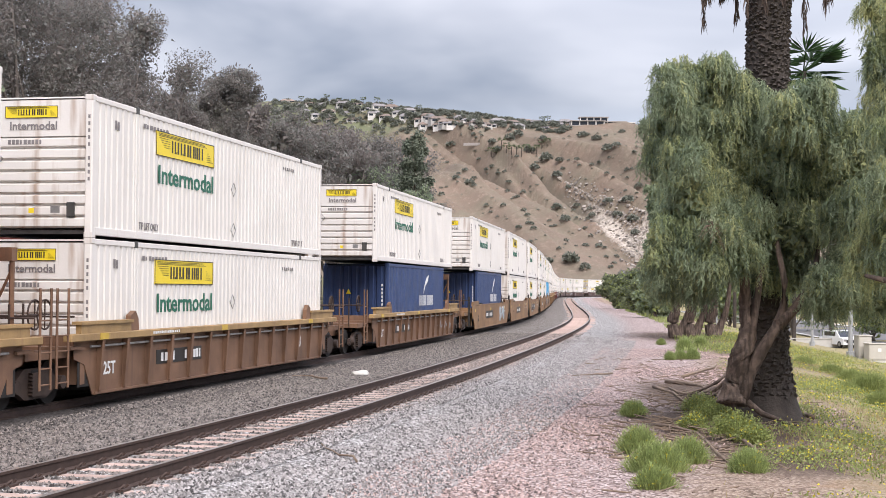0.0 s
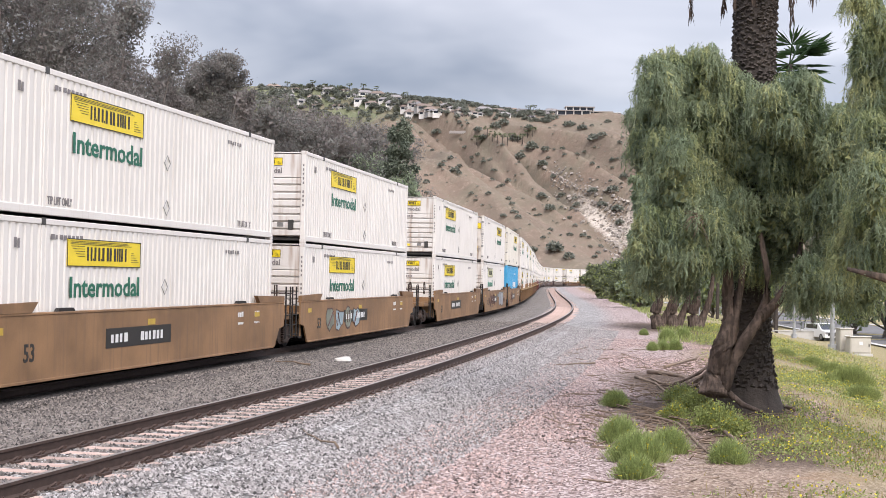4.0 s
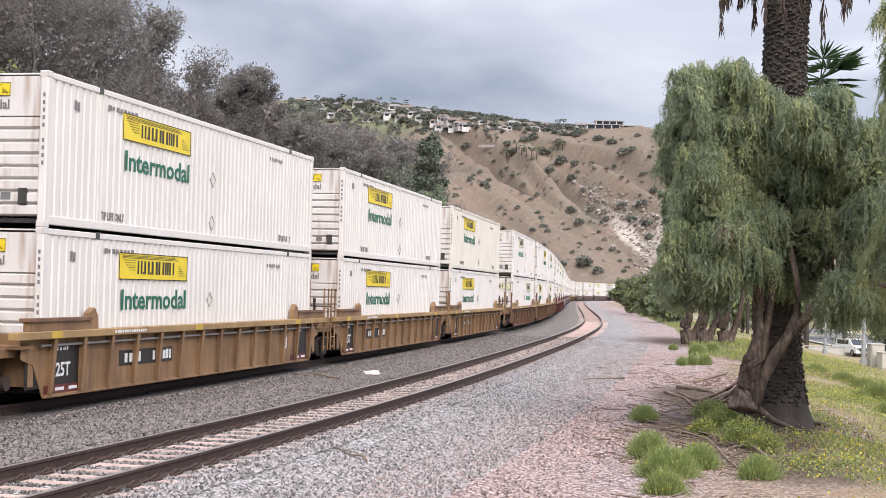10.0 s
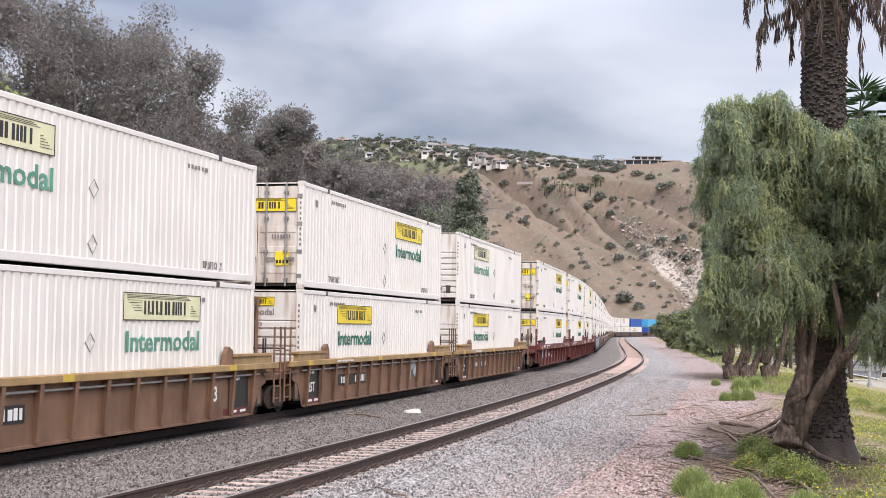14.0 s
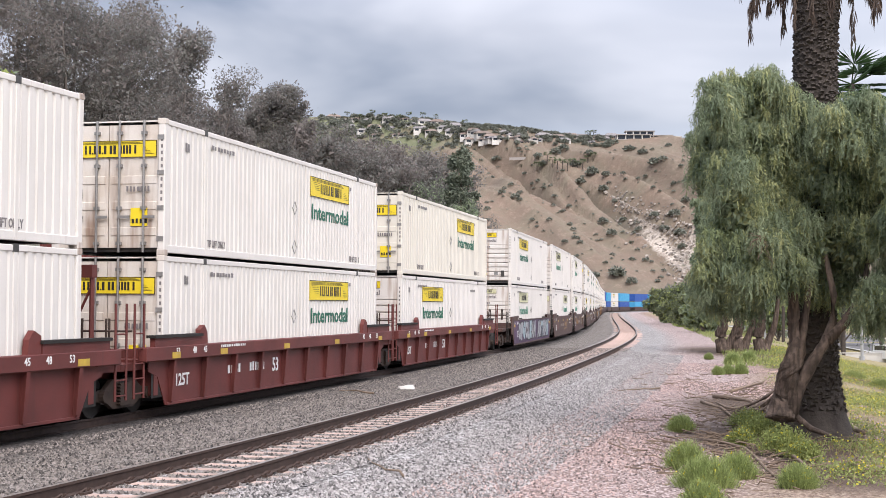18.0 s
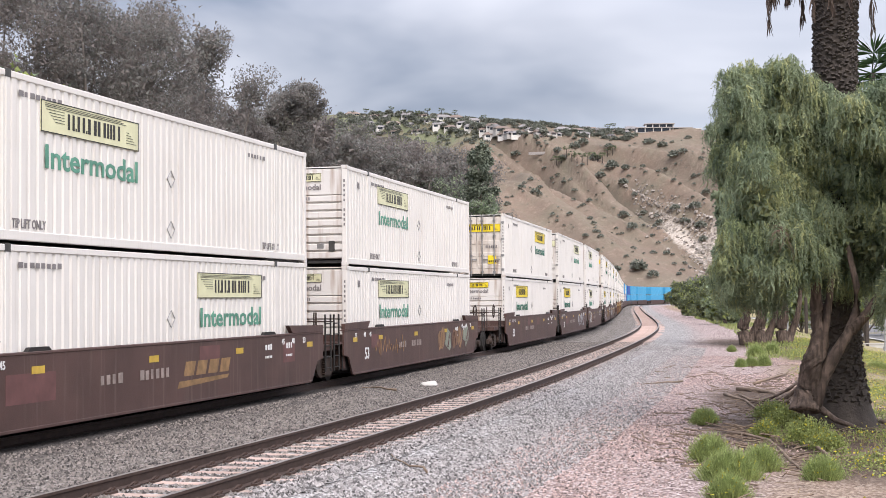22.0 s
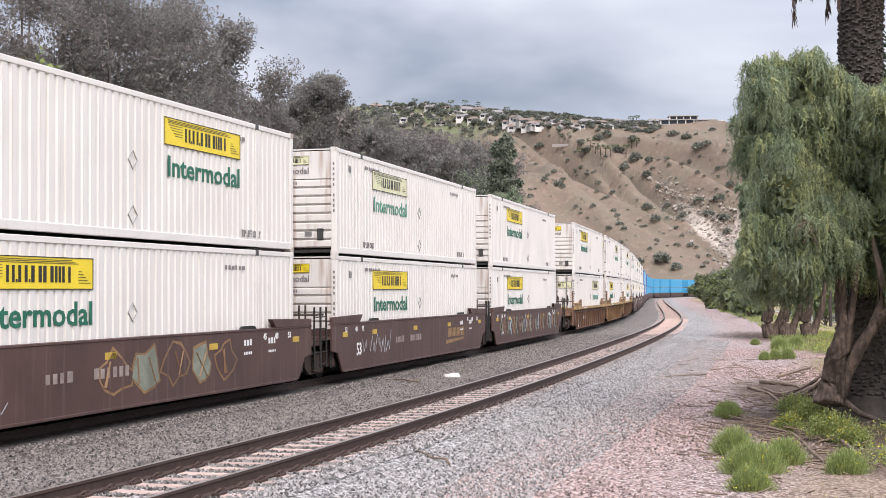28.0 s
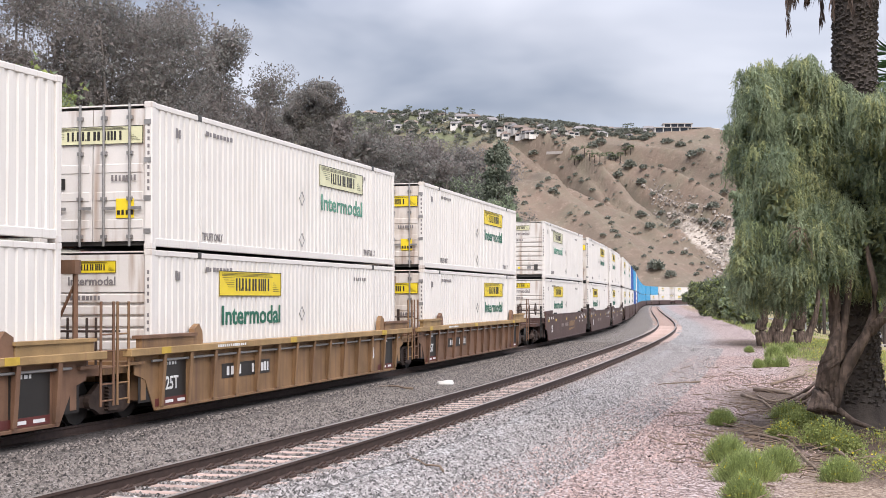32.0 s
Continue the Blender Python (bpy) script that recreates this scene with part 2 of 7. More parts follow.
def lay_line():
    k = np.interp(S, [a for a, b in BEND], [b / 1000 for a, b in BEND])
    i0 = int(round(720 / STEP))
    turn = np.concatenate([[0], np.cumsum((k[1:] + k[:-1]) / 2 * STEP)])
    phi = 0.2796 - (turn - turn[i0])
    dx, dy = np.sin(phi), np.cos(phi)
    x = np.concatenate([[0], np.cumsum((dx[1:] + dx[:-1]) / 2 * STEP)])
    y = np.concatenate([[0], np.cumsum((dy[1:] + dy[:-1]) / 2 * STEP)])
    return np.stack([x - x[i0] - 8.62, y - y[i0] + 2.48], -1), phi


LINE, PHI = lay_line()
RIGHT = np.stack([np.cos(PHI), -np.sin(PHI)], -1)
TRAIN_OFF = np.interp(S, [18, 30, 45, 60, 80, 110, 225], [-6.03, -6.08, -5.94, -5.74, -5.62, -5.5, -4.5])   # the tracks draw closer round the bend
PARKED_OFF = TRAIN_OFF - 5.1


def on_line(s, off=0.0):
    """The place at s metres along the near track and off metres to its right."""
    if np.ndim(off):
        off = np.asarray(off)
    return (np.interp(s, S, LINE[:, 0] + RIGHT[:, 0] * off), np.interp(s, S, LINE[:, 1] + RIGHT[:, 1] * off))


def heading(s):
    return np.interp(s, S, PHI)


RAIL_LINE = LINE + RIGHT * TRAIN_OFF[:, None]
RUN = np.concatenate([[0], np.cumsum(np.linalg.norm(np.diff(RAIL_LINE, axis=0), axis=1))])
RUN = RUN - np.interp(0, S, RUN)


def on_train_line(run):
    return Vector((float(np.interp(run, RUN, RAIL_LINE[:, 0])), float(np.interp(run, RUN, RAIL_LINE[:, 1])), 0))


def lateral(x, y):
    """How far right of the near track, and how far along it, each point lies."""
    P = np.stack([x, y], -1)
    sub = slice(0, None, 8)
    L, Rn, Ss = LINE[sub], RIGHT[sub], S[sub]
    lat, along = np.empty(len(P)), np.empty(len(P))
    for i in range(0, len(P), 4000):
        d = P[i:i + 4000, None, :] - L[None]
        j = (d ** 2).sum(-1).argmin(1)
        dd = P[i:i + 4000] - L[j]
        lat[i:i + 4000] = (dd * Rn[j]).sum(-1)
        along[i:i + 4000] = Ss[j]
    return lat, along


# ---- ground: one sheet from under the tracks to the horizon ----
def ground_height(lat, along):
    z = np.full(lat.shape, -0.196)
    z = np.where((np.abs(lat) > 1.25) & (np.abs(lat) < 1.75), -0.172, z)
    z = np.where((lat < -4.0) & (lat > -13.0), -0.172, z)
    z = np.where(lat > 1.75, -0.22 - 0.16 * np.clip((lat - 1.75) / 1.6, 0, 1), z)
    z = np.where(lat > 9.5, z - 0.19 * np.clip(lat - 9.5, 0, 17), z)
    z = np.where(lat < -13.5, z + 0.10 * np.clip(-13.5 - lat, 0, 60), z)
    return z


def rough_at(x, y, f, seed=0.0):
    return np.array([noise.noise((a * f, b * f, seed)) for a, b in zip(x, y)])


def ground_z(x, y):
    la, al = lateral(np.array([x]), np.array([y]))
    return float(ground_height(la, al)[0])




def ground_material():
    m = bpy.data.materials.new("gravel_dirt_and_grass")
    m.use_nodes = True
    nt = m.node_tree
    n, l = nt.nodes, nt.links
    b = n["Principled BSDF"]
    b.inputs["Roughness"].default_value = 0.95
    b.inputs["Specular IOR Level"].default_value = 0.15
    lat = n.new("ShaderNodeAttribute")
    lat.attribute_name = "side"
    co = n.new("ShaderNodeTexCoord")

    def tex(scale, detail=4, rough=0.55):
        t = n.new("ShaderNodeTexNoise")
        t.inputs["Scale"].default_value, t.inputs["Detail"].default_value, t.inputs["Roughness"].default_value = scale, detail, rough
        l.new(co.outputs["Object"], t.inputs["Vector"])
        return t.outputs[0]

    def ramp(src, *stops):
        r = n.new("ShaderNodeValToRGB")
        e = r.color_ramp.elements
        while len(e) < len(stops):
            e.new(0.5)
        for el, (p, c) in zip(e, stops):
            el.position, el.color = p, (*c, 1)
        l.new(src, r.inputs[0])
        return r.outputs[0]

    def mix(f, a, c):
        x = n.new("ShaderNodeMixRGB")
        l.new(f, x.inputs[0])
        l.new(a, x.inputs[1])
        l.new(c, x.inputs[2])
        return x.outputs[0]

    def step(src, lo, hi, wob, amount):
        a = n.new("ShaderNodeMath")
        a.operation = "MULTIPLY_ADD"
        a.inputs[1].default_value = amount
        l.new(wob, a.inputs[0])
        l.new(src, a.inputs[2])
        r = n.new("ShaderNodeMapRange")
        r.inputs["From Min"].default_value, r.inputs["From Max"].default_value = lo + amount / 2, hi + amount / 2
        l.new(a.outputs[0], r.inputs["Value"])
        return r.outputs[0]

    vor = n.new("ShaderNodeTexVoronoi")
    vor.inputs["Scale"].default_value = 24
    l.new(co.outputs["Object"], vor.inputs["Vector"])
    fine, mid, big = tex(30, 3), tex(2.2, 5), tex(0.35, 4)
    cell = n.new("ShaderNodeRGBToBW")
    l.new(vor.outputs["Color"], cell.inputs[0])
    grey = ramp(cell.outputs[0], (0.15, (0.07, 0.065, 0.063)), (0.5, (0.22, 0.207, 0.20)), (0.85, (0.52, 0.50, 0.49)))
    pink = ramp(cell.outputs[0], (0.15, (0.09, 0.062, 0.057)), (0.5, (0.27, 0.205, 0.19)), (0.85, (0.56, 0.47, 0.45)))
    dirt0 = ramp(mid, (0.3, (0.13, 0.09, 0.068)), (0.55, (0.25, 0.175, 0.135)), (0.75, (0.33, 0.25, 0.19)))
    chips = ramp(cell.outputs[0], (0.2, (0.06, 0.045, 0.035)), (0.5, (0.24, 0.18, 0.14)), (0.8, (0.5, 0.42, 0.34)))
    half = n.new("ShaderNodeMixRGB")
    half.inputs[0].default_value = 0.5
    l.new(dirt0, half.inputs[1])
    l.new(chips, half.inputs[2])
    dirt = half.outputs[0]
    grass = ramp(fine, (0.3, (0.16, 0.145, 0.07)), (0.55, (0.30, 0.25, 0.14)), (0.8, (0.42, 0.34, 0.23)))
    c1 = mix(step(lat.outputs["Fac"], 2.7, 4.2, mid, 2.4), grey, pink)
    c2 = mix(step(lat.outputs["Fac"], 6.6, 7.8, mid, 1.6), c1, dirt)
    red = ramp(fine, (0.3, (0.20, 0.10, 0.065)), (0.7, (0.36, 0.21, 0.14)))
    c2 = mix(ramp(big, (0.52, (0, 0, 0)), (0.62, (1, 1, 1))), c2, mix(step(lat.outputs["Fac"], 7.4, 8.6, mid, 1.6), c2, red))
    c3 = mix(step(lat.outputs["Fac"], 9.0, 11.5, big, 5.0), c2, grass)
    # brown leaf litter round the feet of the trees
    lit = n.new("ShaderNodeAttribute")
    lit.attribute_name = "litter"
    mulch = ramp(tex(55, 4, 0.7), (0.34, (0.035, 0.026, 0.021)), (0.52, (0.10, 0.072, 0.056)), (0.70, (0.22, 0.16, 0.125)))
    c3 = mix(step(lit.outputs["Fac"], 0.35, 0.75, mid, 0.7), c3, mulch)
    # the train's shade put into the ballast colour under it, and dry brush bank behind it
    neg = n.new("ShaderNodeMath")
    neg.operation = "MULTIPLY"
    neg.inputs[1].default_value = -1
    l.new(lat.outputs["Fac"], neg.inputs[0])
    bed = n.new("ShaderNodeMath")
    bed.operation = "ADD"
    bed.inputs[1].default_value = 5.9
    l.new(lat.outputs["Fac"], bed.inputs[0])
    ab = n.new("ShaderNodeMath")
    ab.operation = "ABSOLUTE"
    l.new(bed.outputs[0], ab.inputs[0])
    undershade = ramp(cell.outputs[0], (0.2, (0.035, 0.03, 0.028)), (0.8, (0.10, 0.09, 0.085)))
    # darker, browner ballast left of the near track
    leftbed = ramp(cell.outputs[0], (0.15, (0.05, 0.044, 0.04)), (0.5, (0.15, 0.133, 0.12)), (0.85, (0.33, 0.30, 0.28)))
    c3 = mix(step(neg.outputs[0], 0.9, 1.4, mid, 0.4), c3, leftbed)
    c3 = mix(step(ab.outputs[0], 2.6, 1.7, mid, 0.5), c3, undershade)
    bank = ramp(mid, (0.3, (0.06, 0.07, 0.03)), (0.7, (0.2, 0.16, 0.09)))
    c4 = mix(step(neg.outputs[0], 13.2, 14.5, mid, 1.5), c3, bank)
    l.new(c4, b.inputs["Base Color"])
    bp = n.new("ShaderNodeBump")
    bp.inputs["Strength"].default_value, bp.inputs["Distance"].default_value = 0.7, 0.04
    l.new(vor.outputs["Distance"], bp.inputs["Height"])
    l.new(bp.outputs[0], b.inputs["Normal"])
    return m


def litter_at(x, y):
    """How thickly leaf litter lies round the feet of the trees."""
    out = np.zeros(len(x))
    for cx, cy, rx, ry in ((6.6, 36.0, 2.0, 8.0), (5.7, 29.0, 2.3, 5.5), (5.3, 22.5, 1.1, 3.2), (14.2, 82.0, 4.2, 13.0), (14.0, 60.0, 2.6, 9.0)):
        out = np.maximum(out, np.exp(-((x - cx) / rx) ** 2 - ((y - cy) / ry) ** 2))
    return out


def graded(lo, hi, near, fine, grow):
    """Coordinates that lie close together round near and widen away from it."""
    out = [near]
    for sgn, end in ((1, hi), (-1, lo)):
        v, st = near, fine
        while (v - end) * sgn < 0:
            v += sgn * st
            st *= grow
            out.append(v)
    return np.array(sorted(out))


def lay_ground():
    xs, ys = graded(-2600, 2600, 2, 0.55, 1.035), graded(-400, 4200, 25, 0.8, 1.03)
    X, Y = np.meshgrid(xs, ys)
    x, y = X.ravel(), Y.ravel()
    lat, along = lateral(x, y)
    z = ground_height(lat, along)
    wob = rough_at(x, y, 0.45) * 0.06 + rough_at(x, y, 0.12, 3.0) * 0.15
    z = z + np.where(lat > 4, wob * np.clip((lat - 4) / 4, 0, 1), 0) + np.where(lat < -14, wob, 0)
    nx = len(xs)
    f = [(j * nx + i, j * nx + i + 1, (j + 1) * nx + i + 1, (j + 1) * nx + i) for j in range(len(ys) - 1) for i in range(nx - 1)]
    me = mesh_of("ground", np.stack([x, y, z], -1), f)
    at = me.attributes.new("side", "FLOAT", "POINT")
    at.data.foreach_set("value", lat.astype(np.float32))
    litter = litter_at(x, y)
    me.attributes.new("litter", "FLOAT", "POINT").data.foreach_set("value", litter.astype(np.float32))
    g = piece("ground", me, ground_material(), smooth=True)
    return tagged(g, "grey ballast, pink gravel and dry grassy ground", "ground", kind="structure")


lay_ground()


# ---- tracks ----
RAIL_SHAPE = [(-0.037, 0.0), (0.037, 0.0), (0.037, -0.035), (0.012, -0.05), (0.012, -0.145), (0.07, -0.165), (0.07, -0.18), (-0.07, -0.18), (-0.07, -0.165),
              (-0.012, -0.145), (-0.012, -0.05), (-0.037, -0.035)]


def rail(off, r, s0, s1, parent):
    ss = np.concatenate([np.arange(s0, 150, 1.5), np.arange(150, s1, 6)])
    v, f = [], []
    k = len(RAIL_SHAPE)
    for s in ss:
        for dx, dz in RAIL_SHAPE:
            x, y = on_line(s, off(s) + r + dx)
            v.append((x, y, dz))
    for i in range(len(ss) - 1):
        for j in range(k):
            a, b = i * k + j, i * k + (j + 1) % k
            f.append((a, b, b + k, a + k))
    me = mesh_of("rail", v, f)
    ob = piece("rail", me, (RAILSIDE, RAILTOP), parent)
    me.polygons.foreach_set("material_index", [1 if i % k in (0,) else 0 for i in range(len(f))])
    return ob


def tie_mesh():
    bm = boxes((-1.28, -0.125, -0.40, 1.28, 0.125, -0.185), bevel=0.03)
    me = bpy.data.meshes.new("tie")
    bm.to_mesh(me)
    bm.free()
    me.materials.append(TIE)
    return me


def clip_mesh():
    bm = bmesh.new()
    for sx in (-1, 1):
        for k in range(3):
            rod(bm, (sx * (0.07 + 0.03 * (k % 2)), -0.09 + k * 0.09, -0.165), (sx * (0.11 - 0.03 * (k % 2)), -0.01 + k * 0.06, -0.115), 0.018, 5)
        box(bm, sx * 0.06, -0.11, -0.185, sx * 0.15, 0.11, -0.155)
    me = bpy.data.meshes.new("rail_clip")
    bm.to_mesh(me)
    bm.free()
    me.materials.append(RAILSIDE)
    return me


TIEMESH, CLIPMESH = tie_mesh(), clip_mesh()


def track(which, name, label, detail):
    shift = {"train": TRAIN_OFF, "parked": PARKED_OFF}.get(which, np.zeros(len(S)))

    def off(s):
        return float(np.interp(s, S, shift))

    root = tagged(new(name), label, "railway track", kind="structure")
    for r in (-0.7525, 0.7525):
        rail(off, r, -60, 700, root)
    if detail:
        for i in range(200):
            s = 4 + i * 0.61
            x, y = on_line(s, off(s))
            shared("tie", TIEMESH, root, pose(x, y, 0, 0, 0, -math.degrees(heading(s))))
            if i < 120:
                for r in (-0.7525, 0.7525):
                    x, y = on_line(s, off(s) + r)
                    shared("rail_clip", CLIPMESH, root, pose(x, y, 0, 0, 0, -math.degrees(heading(s))))
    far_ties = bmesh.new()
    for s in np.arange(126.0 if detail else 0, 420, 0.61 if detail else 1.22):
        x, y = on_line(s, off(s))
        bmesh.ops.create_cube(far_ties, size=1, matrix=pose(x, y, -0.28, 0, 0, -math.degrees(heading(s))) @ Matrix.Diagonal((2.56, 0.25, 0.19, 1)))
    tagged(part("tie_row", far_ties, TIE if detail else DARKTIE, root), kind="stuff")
    return root


track(0.0, "track_1", "rusty steel rails on concrete ties in ballast", True)
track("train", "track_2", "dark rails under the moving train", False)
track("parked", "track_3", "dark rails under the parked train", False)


# ---- the dry hill behind, with its houses and scrub ----
def hill_crest(az):
    """Height of the skyline over the eye, as a slope, by bearing in degrees to the right."""
    pts = [(-40, 0.10), (-25, 0.13), (-12, 0.125), (-7, 0.130), (-4, 0.131), (-1, 0.125), (1.5, 0.122), (3.5, 0.116), (5.5, 0.117), (7.2, 0.117), (8.6, 0.111),
           (10.5, 0.097), (13, 0.075), (17, 0.045), (22, 0.03), (35, 0.02)]
    return np.interp(az, [a for a, b in pts], [b for a, b in pts])


R0, R1, R2 = 690.0, 1060.0, 1500.0


def hill_z(az, r):
    top = hill_crest(az) * R1 + EYE
    a = np.radians(az)
    x, y = r * np.sin(a), r * np.cos(a)
    u = np.clip((r - R0) / (R1 - R0), 0, 1)
    rise = np.where(r < R1, u ** 1.05, 1 - 0.25 * np.clip((r - R1) / (R2 - R1), 0, 1))
    # spurs and gullies that run down towards the viewer and lean to the right
    lean = az + 15.0 * u
    w = rough_at(x, y, 0.008, 7.0) * 1.1
    g1 = np.array([math.hypot(noise.noise(((p + q) * 0.55, v * 1.3, 1.5)), 0.035) for p, q, v in zip(lean, w, u)])
    g2 = np.array([math.hypot(noise.noise(((p + 1.4 * q) * 1.6, v * 2.6, 4.5)), 0.03) for p, q, v in zip(lean, w, u)])
    g3 = np.array([abs(noise.noise((p * 5.2 + 2 * q, v * 7.0, 8.5))) for p, q, v in zip(0.62 * lean, w, u)])
    cut = np.sin(np.pi * np.clip(u, 0, 1)) ** 0.7
    back = rise * top - cut * (42 * (0.27 - g1) + 15 * (0.26 - g2) + 3 * (0.25 - g3)) + (rough_at(x, y, 0.06, 9.0) * 2.2 + rough_at(x, y, 0.022, 5.0) * 6) * cut
    # the long front spur, whose crest falls to the right
    rc = np.interp(az, [-12, -1, 4.2, 7.4, 9], [900, 890, 830, 775, 740])
    hc = np.interp(az, [-12, -1, 1.5, 4.2, 6.0, 7.4, 8.6], [100, 81, 66, 49, 36, 21, 0]) + (g2 - 0.25) * 7
    f = np.clip((r - R0) / (rc - R0), 0, 1)
    spur = np.where(r < rc, hc * (1 - (1 - f) ** 1.35) - 2.5 * np.sin(np.pi * f) * (0.3 - g3), hc - 0.75 * (r - rc)) - 2
    k = 5.0
    z = np.logaddexp(back / k, spur / k) * k
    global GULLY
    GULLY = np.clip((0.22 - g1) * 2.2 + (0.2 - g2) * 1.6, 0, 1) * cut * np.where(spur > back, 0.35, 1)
    return np.maximum(z, -8 + 0 * z)


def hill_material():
    # dry grass colours, greyed so that distance haze is part of them
    m = shade("hazed_dry_grass_hillside", (0.245, 0.178, 0.137), 0.95, var=0.3, scale=0.014, bump=0.0, fine=0.6, col2=(0.175, 0.145, 0.115), spec=0.1)
    nt = m.node_tree
    n, l = nt.nodes, nt.links
    b = n["Principled BSDF"]
    base = b.inputs["Base Color"].links[0].from_socket
    co = n.new("ShaderNodeTexCoord")

    def tex(scale, rough=0.7):
        t = n.new("ShaderNodeTexNoise")
        t.inputs["Scale"].default_value, t.inputs["Detail"].default_value, t.inputs["Roughness"].default_value = scale, 7, rough
        l.new(co.outputs["Object"], t.inputs["Vector"])
        return t.outputs[0]

    def attr(nm):
        a = n.new("ShaderNodeAttribute")
        a.attribute_name = nm
        return a.outputs["Fac"]

    def masked(a, lo, hi, t):
        k = n.new("ShaderNodeMath")
        k.operation = "MULTIPLY"
        l.new(a, k.inputs[0])
        l.new(t, k.inputs[1])
        r = n.new("ShaderNodeMapRange")
        r.inputs["From Min"].default_value, r.inputs["From Max"].default_value = lo, hi
        l.new(k.outputs[0], r.inputs["Value"])
        return r.outputs[0]

    def over(fac, col):
        nonlocal base
        mx = n.new("ShaderNodeMixRGB")
        mx.inputs[2].default_value = (*col, 1)
        l.new(fac, mx.inputs[0])
        l.new(base, mx.inputs[1])
        base = mx.outputs[0]

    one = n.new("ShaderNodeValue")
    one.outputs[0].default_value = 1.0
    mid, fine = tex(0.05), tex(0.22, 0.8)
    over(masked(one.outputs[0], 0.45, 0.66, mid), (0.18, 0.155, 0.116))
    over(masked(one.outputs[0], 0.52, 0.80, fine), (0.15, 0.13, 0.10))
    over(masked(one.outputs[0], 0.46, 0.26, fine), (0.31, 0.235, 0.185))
    # relief shade and darker growth in the gullies, both laid on as colour
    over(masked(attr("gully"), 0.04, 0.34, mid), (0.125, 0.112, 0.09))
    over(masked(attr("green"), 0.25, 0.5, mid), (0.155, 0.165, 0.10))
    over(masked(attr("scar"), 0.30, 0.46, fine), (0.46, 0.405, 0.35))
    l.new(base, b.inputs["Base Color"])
    bp = n.new("ShaderNodeBump")
    bp.inputs["Strength"].default_value, bp.inputs["Distance"].default_value = 0.55, 2.0
    l.new(fine, bp.inputs["Height"])
    l.new(bp.outputs[0], b.inputs["Normal"])
    return m


def build_hill():
    az = np.concatenate([np.arange(-40, -14, 1.0), np.arange(-14, 12, 0.1), np.arange(12, 41, 1.0)])
    rr = np.concatenate([np.arange(R0 - 12, R1 + 40, 4.5), np.arange(R1 + 60, R2, 60.0)])
    A, Rr = np.meshgrid(az, rr)
    a, r = A.ravel(), Rr.ravel()
    z = hill_z(a, r)
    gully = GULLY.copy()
    x, y = r * np.sin(np.radians(a)), r * np.cos(np.radians(a))
    n = len(az)
    f = [(j * n + i, j * n + i + 1, (j + 1) * n + i + 1, (j + 1) * n + i) for j in range(len(rr) - 1) for i in range(n - 1)]
    me = mesh_of("hillside", np.stack([x, y, z], -1), f)
    el = (z - EYE) / r
    scar = np.maximum(np.exp(-((a - 6.3 - (0.052 - el) * 50) / 0.75) ** 2 - ((el - 0.042) / 0.028) ** 2), 0.9 * np.exp(-((a - 8.2) / 0.8) ** 2 - ((el - 0.038) / 0.03) ** 2))
    green = np.clip((el - 0.085) / 0.03, 0, 1) * np.clip((2.5 - a) / 5, 0, 1) + 0.6 * np.exp(-((a - 4.4) / 0.8) ** 2 - ((el - 0.055) / 0.006) ** 2)
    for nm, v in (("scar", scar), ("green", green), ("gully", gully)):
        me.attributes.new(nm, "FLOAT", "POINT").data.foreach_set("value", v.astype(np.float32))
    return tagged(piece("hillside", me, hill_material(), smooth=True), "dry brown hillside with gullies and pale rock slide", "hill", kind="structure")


build_hill()


# ---- freight containers ----
LENGTH, HALF, TALL = 16.7, 1.3, 2.9


def corrugated(length, z0, z1, pitch, depth):
    """A folded steel wall in the y-z plane whose outer faces lie at x=0."""
    n = int(length / pitch)
    p = length / n
    ys, xs = [], []
    for i in range(n):
        ys += [i * p, i * p + p * 0.52, i * p + p * 0.64, i * p + p * 0.9]
        xs += [0, 0, -depth, -depth]
    ys.append(length)
    xs.append(0)
    v = [(x, y - length / 2, z) for x, y in zip(xs, ys) for z in (z0, z1)]
    f = [(2 * i, 2 * i + 2, 2 * i + 3, 2 * i + 1) for i in range(len(ys) - 1)]
    return mesh_of("folded_wall", v, f)


def louvred(width, z0, z1, count, depth, y):
    """An end wall of overlapping horizontal ribs, facing -y."""
    v, f = [], []
    h = (z1 - z0) / count
    prof = []
    for i in range(count):
        prof += [(z0 + i * h, 0.0), (z0 + i * h + h * 0.16, -depth), (z0 + i * h + h * 0.78, -depth), (z0 + i * h + h * 0.96, 0.0)]
    prof.append((z1, 0.0))
    for z, d in prof:
        v += [(-width / 2, y + d, z), (width / 2, y + d, z)]
    f = [(2 * i, 2 * i + 1, 2 * i + 3, 2 * i + 2) for i in range(len(prof) - 1)]
    return mesh_of("ribbed_end", v, f)


WORD_BIG = word("Intermodal", 0.42)
WORD_SMALL = word("Intermodal", 0.17)
WORD_LIFT = word("TIP LIFT ONLY", 0.16)
WORD_53 = word("53", 0.34)
WORD_25T = word("25T", 0.26)
WORD_125T = word("125T", 0.26)
WORD_53S, WORD_48, WORD_45 = word("53", 0.14), word("48", 0.14), word("45", 0.14)


def lettering(me, mt, parent, m, label="", name="lettering"):
    key = (me.name, mt.name)
    if key not in LETTERS:
        c = me.copy()
        c.materials.append(mt)
        LETTERS[key] = c
    ob = shared(name, LETTERS[key], parent, m)
    if label:
        ob["label"] = label
    return ob


LETTERS = {}
TURN_END = pose(0, 0, 0, 0, 0, -90)      # from facing +x to facing -y


